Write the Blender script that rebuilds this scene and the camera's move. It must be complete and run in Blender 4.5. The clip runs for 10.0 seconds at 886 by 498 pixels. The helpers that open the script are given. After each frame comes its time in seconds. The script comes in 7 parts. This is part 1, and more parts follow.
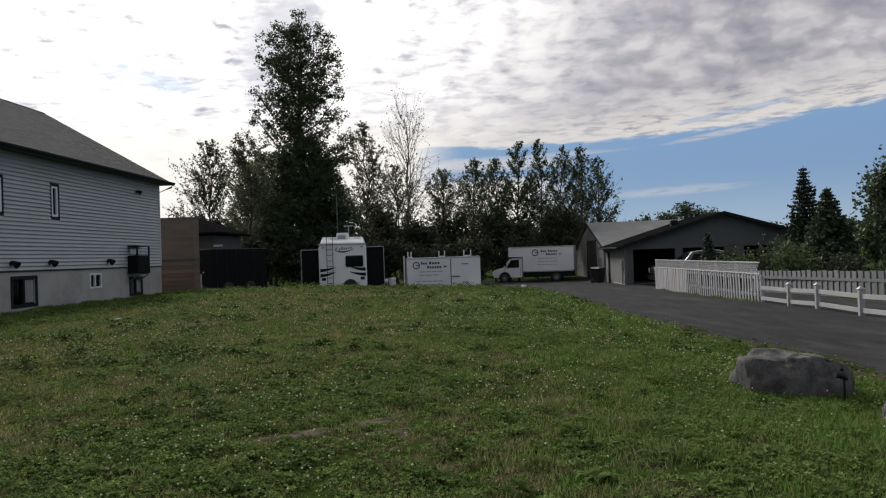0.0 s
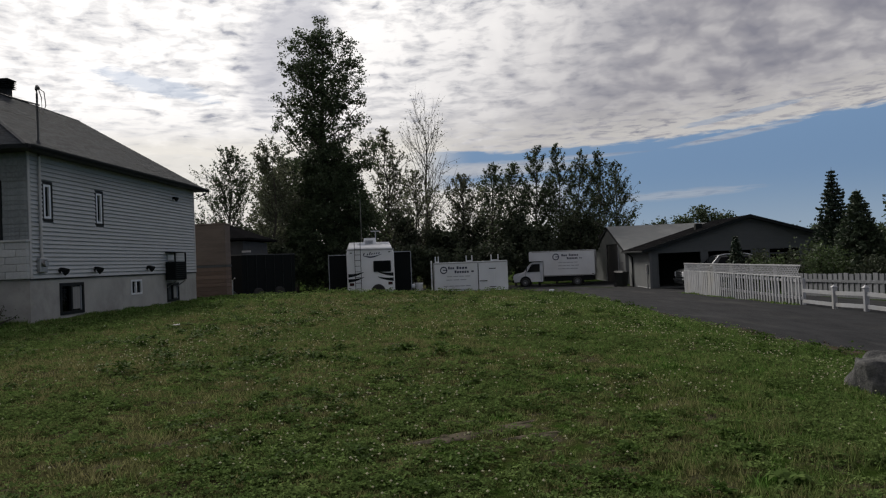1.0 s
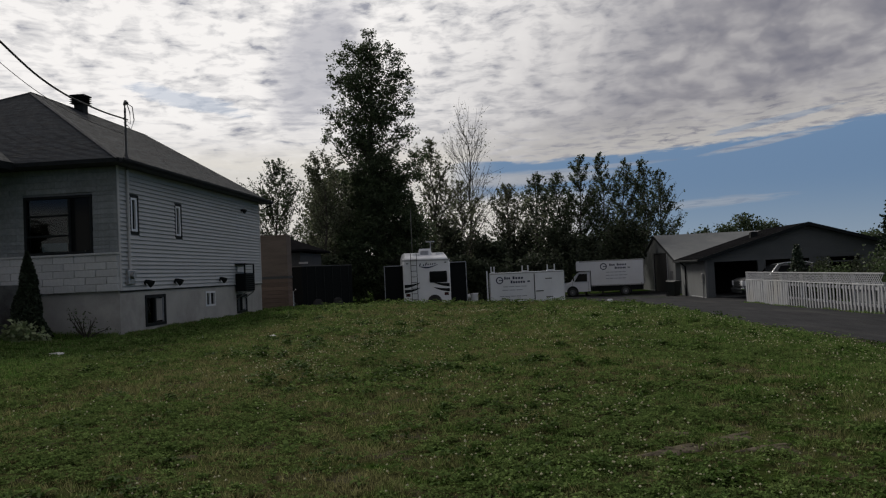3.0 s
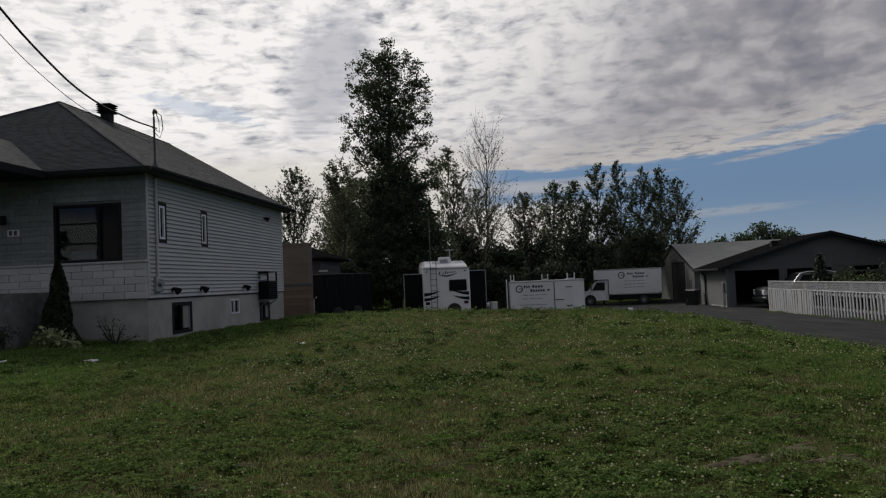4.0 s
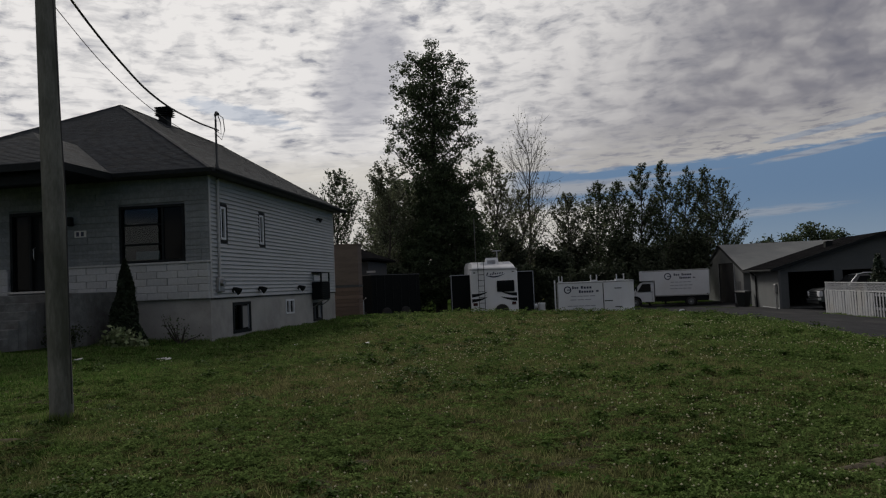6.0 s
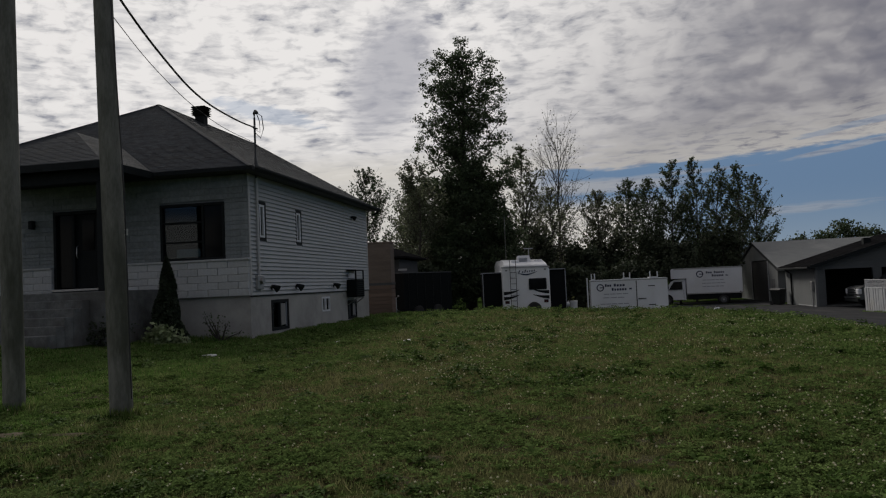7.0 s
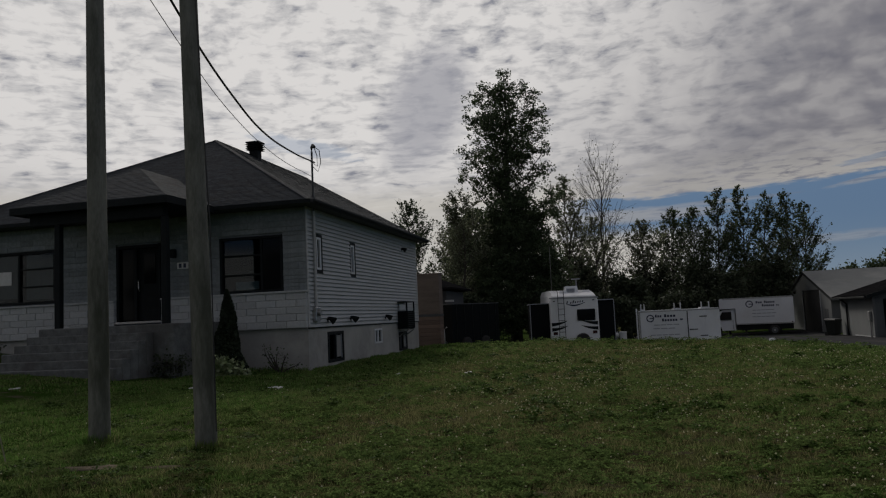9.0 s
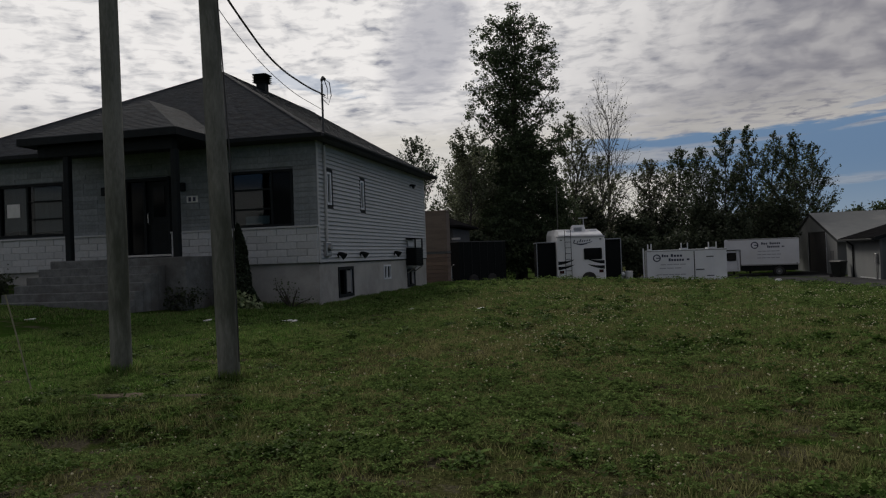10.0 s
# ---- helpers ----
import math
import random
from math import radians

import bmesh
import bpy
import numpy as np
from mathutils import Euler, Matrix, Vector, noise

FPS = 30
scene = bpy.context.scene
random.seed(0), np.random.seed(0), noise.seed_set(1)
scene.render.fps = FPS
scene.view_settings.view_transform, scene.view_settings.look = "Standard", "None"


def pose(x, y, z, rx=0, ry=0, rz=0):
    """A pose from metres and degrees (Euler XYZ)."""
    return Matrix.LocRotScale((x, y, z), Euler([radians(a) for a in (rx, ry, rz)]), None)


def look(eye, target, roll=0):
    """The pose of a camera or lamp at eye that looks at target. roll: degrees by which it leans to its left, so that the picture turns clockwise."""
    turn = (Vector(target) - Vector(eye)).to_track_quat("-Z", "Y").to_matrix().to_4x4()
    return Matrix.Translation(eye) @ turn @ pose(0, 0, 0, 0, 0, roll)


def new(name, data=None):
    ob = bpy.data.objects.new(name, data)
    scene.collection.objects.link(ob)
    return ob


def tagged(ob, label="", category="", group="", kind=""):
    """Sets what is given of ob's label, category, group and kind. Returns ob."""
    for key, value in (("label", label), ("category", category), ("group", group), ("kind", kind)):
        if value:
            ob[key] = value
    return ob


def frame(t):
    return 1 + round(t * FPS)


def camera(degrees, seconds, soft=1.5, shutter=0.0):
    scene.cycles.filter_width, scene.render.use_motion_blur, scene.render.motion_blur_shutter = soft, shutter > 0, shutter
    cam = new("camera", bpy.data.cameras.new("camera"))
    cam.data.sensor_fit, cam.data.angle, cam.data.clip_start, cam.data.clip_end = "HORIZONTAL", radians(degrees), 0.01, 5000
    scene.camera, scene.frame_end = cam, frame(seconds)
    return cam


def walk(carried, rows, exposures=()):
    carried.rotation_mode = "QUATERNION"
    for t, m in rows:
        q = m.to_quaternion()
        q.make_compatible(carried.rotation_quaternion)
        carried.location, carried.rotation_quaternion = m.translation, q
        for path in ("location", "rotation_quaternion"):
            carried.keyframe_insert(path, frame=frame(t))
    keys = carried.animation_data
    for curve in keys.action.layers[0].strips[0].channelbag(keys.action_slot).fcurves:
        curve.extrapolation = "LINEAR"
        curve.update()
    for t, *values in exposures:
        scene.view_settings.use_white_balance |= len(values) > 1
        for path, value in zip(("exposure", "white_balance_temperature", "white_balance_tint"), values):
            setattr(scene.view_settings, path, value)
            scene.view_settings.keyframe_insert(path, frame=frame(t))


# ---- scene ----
cam = camera(60.2, 10.0, soft=1.2)
PATH = [
    (0, (0.062, 0.124, 1.499), (-0.016, 2.122, 1.518), -2.0),
    (0.5, (-0.512, 0.053, 1.523), (-0.598, 2.05, 1.547), -2.1),
    (1, (-0.991, 0.023, 1.54), (-1.087, 2.021, 1.572), -2.3),
    (1.5, (-1.482, 0.014, 1.566), (-1.611, 2.01, 1.605), -2.4),
    (2, (-1.863, -0.002, 1.572), (-2.008, 1.993, 1.619), -2.5),
    (2.5, (-2.19, -0.007, 1.584), (-2.345, 1.986, 1.637), -2.6),
    (4, (-2.827, -0.034, 1.604), (-3.025, 1.954, 1.69), -2.5),
    (4.5, (-2.992, -0.034, 1.61), (-3.209, 1.952, 1.704), -2.4),
    (5, (-3.16, -0.02, 1.602), (-3.395, 1.964, 1.7), -2.4),
    (5.5, (-3.289, -0.046, 1.597), (-3.547, 1.935, 1.693), -2.4),
    (7, (-3.826, -0.053, 1.578), (-4.179, 1.913, 1.671), -2.5),
    (7.5, (-3.959, -0.084, 1.576), (-4.331, 1.879, 1.669), -2.4),
    (8, (-4.078, -0.092, 1.587), (-4.473, 1.867, 1.682), -2.4),
    (8.5, (-4.21, -0.124, 1.609), (-4.645, 1.826, 1.706), -2.5),
    (8.7, (-4.264, -0.131, 1.611), (-4.703, 1.816, 1.731), -2.58),
    (8.8, (-4.29, -0.135, 1.611), (-4.73, 1.811, 1.754), -2.62),
    (9, (-4.344, -0.142, 1.613), (-4.786, 1.801, 1.791), -2.7),
    (9.2, (-4.404, -0.12, 1.603), (-4.846, 1.822, 1.786), -2.62),
    (9.3, (-4.434, -0.108, 1.597), (-4.879, 1.835, 1.758), -2.58),
    (9.5, (-4.494, -0.086, 1.587), (-4.944, 1.859, 1.697), -2.5),
    (9.7, (-4.547, -0.079, 1.575), (-5.001, 1.868, 1.638), -2.34),
    (9.8, (-4.574, -0.075, 1.568), (-5.028, 1.872, 1.615), -2.26),
    (10, (-4.627, -0.068, 1.556), (-5.082, 1.879, 1.575), -2.1),
]
EXPOSURES = [(0, 0.41), (0.5, 0.24), (1, 0.03), (2, -0.16), (4.5, -0.2), (5, -0.24), (5.5, -0.36), (7, -0.38), (8.4, -0.38), (9, -0.63), (9.5, -0.56), (10, -0.32)]
walk(cam, [(t, look(eye, target, roll)) for t, eye, target, roll in PATH], EXPOSURES)

# ---- light ----
SUN_AZ, SUN_EL = radians(-27), radians(34)
sun_way = Vector((math.sin(SUN_AZ) * math.cos(SUN_EL), math.cos(SUN_AZ) * math.cos(SUN_EL), math.sin(SUN_EL)))
sun = new("sun", bpy.data.lights.new("sun", "SUN"))
sun.data.energy, sun.data.angle, sun.data.color = 2.65, radians(14), (1.0, 0.94, 0.85)
sun.matrix_world = look(sun_way * 100, (0, 0, 0))


class Nodes:
    """Short hand for a node tree."""

    def __init__(self, tree):
        self.tree = tree
        tree.nodes.clear()

    def put(self, kind, _props=None, **links):
        n = self.tree.nodes.new(kind)
        for k, v in (_props or {}).items():
            setattr(n, k, v)
        for k, v in links.items():
            self.join(n, k, v)
        return n

    def join(self, n, k, v):
        s = n.inputs[int(k[1:])] if k[0] == "i" and k[1:].isdigit() else n.inputs[k.replace("_", " ")]
        if isinstance(v, tuple) and len(v) == 2 and hasattr(v[0], "outputs"):
            self.tree.links.new(v[0].outputs[v[1]], s)
        elif hasattr(v, "outputs"):
            self.tree.links.new(v.outputs[0], s)
        else:
            s.default_value = v

    def math(self, op, a, b=0.0, c=0.0, clamp=False):
        return self.put("ShaderNodeMath", {"operation": op, "use_clamp": clamp}, i0=a, i1=b, i2=c)

    def vec(self, op, a, b=(0, 0, 0)):
        return self.put("ShaderNodeVectorMath", {"operation": op}, i0=a, i1=b)

    def mix(self, f, a, b, blend="MIX"):
        n = self.put("ShaderNodeMix", {"data_type": "RGBA", "blend_type": blend})
        self.join(n, "i0", f)
        self.join(n, "i6", a)
        self.join(n, "i7", b)
        return (n, 2)

    def ramp(self, f, *stops):
        n = self.put("ShaderNodeValToRGB", Fac=f)
        e = n.color_ramp.elements
        while len(e) < len(stops):
            e.new(0.5)
        for q, (p, c) in zip(e, stops):
            q.position, q.color = p, (*c, 1) if not isinstance(c, float) else (c, c, c, 1)
        return n

    def step(self, v, lo, hi):
        n = self.put("ShaderNodeMapRange", {"interpolation_type": "SMOOTHSTEP"}, i0=v, i1=lo, i2=hi)
        return n


def build_sky():
    """A Nishita sky behind a deck of altocumulus, which ends along an edge above the horizon."""
    world = bpy.data.worlds.new("sky")
    scene.world = world
    world.use_nodes = True
    n = Nodes(world.node_tree)
    sky = n.put("ShaderNodeTexSky", {"sky_type": "NISHITA", "sun_disc": False, "sun_elevation": SUN_EL, "sun_rotation": SUN_AZ,
                                     "air_density": 1.0, "dust_density": 0.15, "ozone_density": 3.0})
    way = n.vec("NORMALIZE", (n.put("ShaderNodeTexCoord"), "Generated"))
    sep = n.put("ShaderNodeSeparateXYZ", Vector=way)
    up = n.math("MAXIMUM", (sep, 2), 0.02)
    turn = n.math("ARCTAN2", (sep, 0), (sep, 1))
    height = n.math("ARCSINE", (sep, 2))
    flat = n.math("SQRT", n.math("ADD", n.math("MULTIPLY", (sep, 0), (sep, 0)), n.math("MULTIPLY", (sep, 1), (sep, 1))))
    far = n.math("LOGARITHM", n.math("MAXIMUM", n.math("DIVIDE", flat, up), 0.05), math.e)

    def field(scale, squeeze, detail, rough, shift=0.0, bend=None, lean=0.0):
        """Noise over the deck; squeeze: how much finer towards the horizon than across."""
        x, y = n.math("ADD", turn, shift), n.math("MULTIPLY", n.math("ADD", far, n.math("MULTIPLY", turn, lean)), squeeze)
        v = n.put("ShaderNodeCombineXYZ", X=x, Y=y, Z=shift)
        if bend:
            v = n.vec("ADD", v, n.vec("MULTIPLY", (bend, "Color"), (0.05, 0.05, 0)))
        return n.put("ShaderNodeTexNoise", Vector=v, Scale=scale, Detail=detail, Roughness=rough)
    warp = field(14.0, 0.3, 3.0, 0.55)
    big = field(5.5, 0.30, 3.0, 0.5, 3.1)
    puff = field(31.0, 0.42, 2.0, 0.45, 1.7, warp)
    bank = field(12.0, 0.36, 2.5, 0.5, 2.6, warp)
    fine = field(30.0, 0.95, 5.0, 0.6, 5.3, warp, 0.08)
    tuft = field(60.0, 0.6, 4.0, 0.6, 8.2, warp)

    def patch(az, el, wide, tall, slope=0.0, soft=0.5, rag=0.9):
        """A ragged oval in the sky, in degrees: 1 at its heart, 0 outside."""
        x = n.math("SUBTRACT", turn, radians(az))
        y = n.math("SUBTRACT", n.math("SUBTRACT", height, radians(el)), n.math("MULTIPLY", x, slope))
        q = n.math("ADD", n.math("POWER", n.math("DIVIDE", n.math("ABSOLUTE", x), radians(wide)), 2.0), n.math("POWER", n.math("DIVIDE", n.math("ABSOLUTE", y), radians(tall)), 2.0))
        q = n.math("ADD", q, n.math("MULTIPLY", n.math("SUBTRACT", fine, 0.5), rag * 4))
        return n.step(q, 1.0 + soft, 1.0 - soft)
    # the edge of the deck, which rises to the east
    east = n.math("MINIMUM", n.math("MAXIMUM", n.math("SUBTRACT", turn, 0.09), 0.0), 0.6)
    edge = n.math("ADD", 0.1385, n.math("MULTIPLY", n.math("MULTIPLY", east, east), 0.135))
    over = n.math("SUBTRACT", (sep, 2), edge)
    over = n.math("ADD", over, n.math("ADD", n.math("MULTIPLY", n.math("SUBTRACT", warp, 0.5), 0.012), n.math("MULTIPLY", n.math("SUBTRACT", fine, 0.5), 0.016)))
    inside = n.step(over, -0.003, 0.004)
    sunny = n.put("ShaderNodeVectorMath", {"operation": "DOT_PRODUCT"}, i0=way, i1=tuple(sun_way))
    glow = n.step((sunny, "Value"), 0.72, 0.94)
    # puffs on the shaded side, thin bright sheets with fine grey ripples toward the sun
    lump = n.math("ADD", n.math("MULTIPLY", big, 0.28), n.math("ADD", n.math("MULTIPLY", bank, 0.28), n.math("ADD", n.math("MULTIPLY", puff, 0.36), n.math("MULTIPLY", tuft, 0.08))))
    ripple = n.math("ADD", n.math("MULTIPLY", fine, 0.5), n.math("ADD", n.math("MULTIPLY", puff, 0.38), n.math("MULTIPLY", tuft, 0.12)))
    soft = n.ramp(lump, (0.40, (0.225, 0.225, 0.266)), (0.50, (0.315, 0.308, 0.338)), (0.60, (0.47, 0.456, 0.468)))
    hard = n.ramp(ripple, (0.34, (0.37, 0.38, 0.44)), (0.42, (0.74, 0.73, 0.74)), (0.53, (1.06, 1.03, 1.01)))
    grey = n.mix(glow, soft, hard)
    dim = patch(-13.6, 15.6, 3.4, 4.2, 0.5, 0.8, 0.35)
    grey = n.mix(n.math("MULTIPLY", dim, 0.7), grey, (0.43, 0.435, 0.50, 1))
    rim = n.math("MULTIPLY", n.step(over, 0.07, 0.0), n.math("SUBTRACT", 1.0, n.math("MULTIPLY", glow, 0.6)))
    grey = n.mix(n.math("MULTIPLY", rim, n.step(fine, 0.36, 0.56)), grey, (0.54, 0.52, 0.50, 1))
    # gaps in the deck and wisps below it
    gap = n.math("MAXIMUM", n.math("MULTIPLY", patch(-23.0, 13.0, 4.0, 0.6, -0.20), 0.4), n.math("MULTIPLY", patch(18.8, 9.35, 4.2, 0.20, 0.13), 0.4))
    low = n.math("MULTIPLY", n.step((sep, 2), 0.175, 0.145), n.math("MULTIPLY", n.step(turn, 0.0, -0.09), n.step(turn, -1.7, -1.1)))
    low = n.math("MAXIMUM", low, n.math("MULTIPLY", n.step((sep, 2), 0.108, 0.085), n.step(turn, 0.16, 0.05)))
    wisp = n.math("MAXIMUM", n.math("MULTIPLY", patch(18.5, 8.0, 4.0, 0.20, 0.13, 0.7), 0.5), n.math("MULTIPLY", patch(14.5, 4.1, 4.5, 0.30, 0.03, 0.9), 0.35))
    wisp = n.math("MAXIMUM", wisp, n.math("MULTIPLY", patch(6.5, 7.2, 4.5, 0.16, 0.02, 0.9), 0.4))
    wisp = n.math("MAXIMUM", wisp, n.math("MULTIPLY", patch(1.0, 6.7, 6.5, 0.5, 0.0, 0.8, 0.6), 0.65))
    cover = n.math("MULTIPLY", inside, n.math("SUBTRACT", 1.0, gap), clamp=True)
    cover = n.math("MAXIMUM", n.math("MAXIMUM", cover, wisp), n.math("MULTIPLY", low, 0.95))
    cloud = n.vec("SCALE", grey)
    # the unseen deck away from the sun is dimmed to cut fill light
    n.join(cloud, "Scale", n.math("SUBTRACT", 10.0, n.math("MULTIPLY", n.step((sunny, "Value"), 0.35, -0.3), 1.0)))
    haze = n.mix(n.math("MULTIPLY", low, 0.7), cloud, (8.3, 7.9, 7.2, 1))
    clear = n.mix(n.math("MULTIPLY", n.step((sep, 2), 0.45, 0.1), 0.9), sky, (1.30, 2.15, 3.65, 1))
    clear = n.mix(n.math("MULTIPLY", n.step((sep, 2), 0.10, -0.02), 0.8), clear, (3.2, 4.0, 4.8, 1))
    col = n.mix(cover, clear, haze)
    n.put("ShaderNodeOutputWorld", Surface=n.put("ShaderNodeBackground", Color=col, Strength=0.1))


build_sky()


# ---- materials ----
def material(name, a, b=None, rough=0.8, scale=8.0, bump=0.15, metal=0.0, fine=60.0, stretch=(1, 1, 1), stain=None, stain_amount=0.35,
             vary=0.0, island=False, spec=0.5, through_light=0.0, coat=0.0):
    """Two tones mixed by noise at two scales, stains of a shape of their own, fine relief."""
    m = bpy.data.materials.new(name)
    m.use_nodes = True
    n = Nodes(m.node_tree)
    b = b or tuple(c * 0.8 for c in a)
    at = n.vec("MULTIPLY", (n.put("ShaderNodeTexCoord"), "Object"), stretch)
    coarse = n.put("ShaderNodeTexNoise", Vector=at, Scale=scale, Detail=5.0, Roughness=0.6)
    grain = n.put("ShaderNodeTexNoise", Vector=at, Scale=fine, Detail=3.0, Roughness=0.6)
    f = n.step(n.math("ADD", n.math("MULTIPLY", coarse, 0.7), n.math("MULTIPLY", grain, 0.3)), 0.32, 0.68)
    col = n.mix(f, (*a, 1), (*b, 1))
    if stain:
        blot = n.put("ShaderNodeTexNoise", Vector=n.vec("ADD", at, (3.1, 1.7, 5.2)), Scale=scale * 0.23, Detail=6.0, Roughness=0.65)
        col = n.mix(n.math("MULTIPLY", n.step(blot, 0.5, 0.66), stain_amount), col, (*stain, 1))
    if vary:
        r = (n.put("ShaderNodeNewGeometry"), "Random Per Island") if island else (n.put("ShaderNodeObjectInfo"), "Random")
        tone = n.put("ShaderNodeMapRange", i0=r, i1=0.0, i2=1.0, i3=1 - vary, i4=1 + vary)
        col = n.mix(1.0, col, n.put("ShaderNodeCombineColor", i0=tone, i1=tone, i2=tone), "MULTIPLY")
    bsdf = n.put("ShaderNodeBsdfPrincipled", Base_Color=col, Roughness=rough, Metallic=metal)
    bsdf.inputs["Specular IOR Level"].default_value = spec
    bsdf.inputs["Coat Weight"].default_value = coat
    n.join(bsdf, "Roughness", n.put("ShaderNodeMapRange", i0=grain, i1=0.2, i2=0.8, i3=max(0.03, rough - 0.08), i4=min(1, rough + 0.08)))
    if bump:
        n.join(bsdf, "Normal", n.put("ShaderNodeBump", Strength=bump, Distance=0.01, Height=n.math("ADD", coarse, grain)))
    last = bsdf
    if through_light:
        last = n.put("ShaderNodeMixShader", Fac=through_light, i1=bsdf, i2=n.put("ShaderNodeBsdfTranslucent", Color=col))
    n.put("ShaderNodeOutputMaterial", Surface=last)
    return m


def glass_material(name, tint=(0.02, 0.025, 0.03), rough=0.05, clear=False):
    m = bpy.data.materials.new(name)
    m.use_nodes = True
    n = Nodes(m.node_tree)
    w = n.put("ShaderNodeTexNoise", Vector=(n.put("ShaderNodeTexCoord"), "Object"), Scale=1.3, Detail=1.0)
    wavy = n.put("ShaderNodeBump", Strength=0.02, Distance=0.02, Height=w)
    if clear:
        gloss = n.put("ShaderNodeBsdfGlossy", Color=(0.9, 0.92, 0.95, 1), Roughness=0.02, Normal=wavy)
        b = n.put("ShaderNodeMixShader", Fac=0.022, i1=n.put("ShaderNodeBsdfTransparent", Color=(0.48, 0.55, 0.58, 1)), i2=gloss)
    else:
        b = n.put("ShaderNodeBsdfPrincipled", Base_Color=(*tint, 1), Roughness=rough, Normal=wavy)
        b.inputs["Specular IOR Level"].default_value = 0.06
    n.put("ShaderNodeOutputMaterial", Surface=b)
    return m


def lawn_material(name, tones, patch_scale=0.6, blade=False):
    """Turf: green, lush and dry patches by place, and bare earth."""
    m = bpy.data.materials.new(name)
    m.use_nodes = True
    n = Nodes(m.node_tree)
    at = (n.put("ShaderNodeTexCoord"), "Object")
    p1 = n.put("ShaderNodeTexNoise", Vector=at, Scale=patch_scale, Detail=5.0, Roughness=0.62)
    p2 = n.put("ShaderNodeTexNoise", Vector=n.vec("ADD", at, (11, 5, 3)), Scale=patch_scale * 4.2, Detail=5.0, Roughness=0.65)
    p3 = n.put("ShaderNodeTexNoise", Vector=at, Scale=45.0, Detail=3.0)
    green, lush, dry, earth = [(*t, 1) for t in tones]
    col = n.mix(n.step(p1, 0.42, 0.62), green, lush)
    west = n.put("ShaderNodeMapRange", i0=(n.put("ShaderNodeSeparateXYZ", Vector=at), 0), i1=1.5, i2=-5.0)
    west = n.math("MULTIPLY", west, n.put("ShaderNodeMapRange", i0=(n.put("ShaderNodeSeparateXYZ", Vector=at), 0), i1=-10.0, i2=-7.0))
    col = n.mix(n.math("MULTIPLY", n.step(n.math("ADD", p2, n.math("MULTIPLY", west, 0.12)), 0.42, 0.62), 0.72), col, dry)
    side = n.put("ShaderNodeSeparateXYZ", Vector=at)
    rich = n.math("MAXIMUM", n.put("ShaderNodeMapRange", i0=(side, 0), i1=-8.0, i2=-11.0), n.put("ShaderNodeMapRange", i0=(side, 0), i1=0.3, i2=3.0))
    col = n.mix(n.math("MULTIPLY", rich, 0.65), col, lush)
    if blade:
        r = (n.put("ShaderNodeNewGeometry"), "Random Per Island")
        col = n.mix(n.step(r, 0.86, 1.0), col, dry)
        tone = n.put("ShaderNodeMapRange", i0=r, i1=0.0, i2=0.8, i3=0.45, i4=1.5)
        col = n.mix(1.0, col, n.put("ShaderNodeCombineColor", i0=tone, i1=tone, i2=tone), "MULTIPLY")
    else:
        col = n.mix(n.step(n.math("ADD", n.math("MULTIPLY", p1, -0.6), n.math("MULTIPLY", p2, 1.6)), 0.56, 0.72), col, earth)
        tone = n.put("ShaderNodeMapRange", i0=p3, i1=0.3, i2=0.7, i3=0.55, i4=1.3)
        col = n.mix(1.0, col, n.put("ShaderNodeCombineColor", i0=tone, i1=tone, i2=tone), "MULTIPLY")
    b = n.put("ShaderNodeBsdfPrincipled", Base_Color=col, Roughness=0.75)
    b.inputs["Specular IOR Level"].default_value = 0.0
    last = b
    if blade:
        last = n.put("ShaderNodeMixShader", Fac=0.35, i1=b, i2=n.put("ShaderNodeBsdfTranslucent", Color=col))
    else:
        n.join(b, "Normal", n.put("ShaderNodeBump", Strength=0.6, Distance=0.03, Height=n.math("ADD", p2, p3)))
    n.put("ShaderNodeOutputMaterial", Surface=last)
    return m


TURF = lawn_material("turf", ((0.030, 0.048, 0.011), (0.026, 0.056, 0.010), (0.066, 0.060, 0.030), (0.075, 0.068, 0.048)))
BLADES = lawn_material("grass_blades", ((0.119, 0.168, 0.052), (0.098, 0.186, 0.043), (0.200, 0.178, 0.092), (0.12, 0.1, 0.06)), blade=True)
CLOVER = material("clover_leaf", (0.076, 0.124, 0.036), (0.138, 0.192, 0.064), rough=0.8, spec=0.0, scale=3, bump=0, vary=0.5, island=True, through_light=0.3)
PLANTAIN = material("plantain_leaf", (0.036, 0.068, 0.014), (0.060, 0.104, 0.022), rough=0.7, spec=0.02, scale=3, bump=0, vary=0.4, island=True, through_light=0.2)
PETAL = material("clover_petals", (0.60, 0.57, 0.38), (0.46, 0.43, 0.26), rough=0.9, scale=30, bump=0, vary=0.2, island=True)
ASPHALT = material("worn_asphalt", (0.033, 0.034, 0.037), (0.016, 0.017, 0.019), rough=0.95, spec=0.06, scale=2.8, fine=38, stretch=(1, 0.25, 1), bump=0.8, stain=(0.062, 0.060, 0.058), stain_amount=0.5)
GRAVEL = material("verge_gravel", (0.16, 0.135, 0.11), (0.08, 0.07, 0.055), rough=0.95, scale=12, fine=70, bump=0.6, vary=0.35, island=True)
VERGE = material("verge_earth", (0.085, 0.064, 0.047), (0.045, 0.035, 0.026), rough=1.0, spec=0.0, scale=6, fine=60, bump=0.8, stain=(0.04, 0.05, 0.02), stain_amount=0.6)
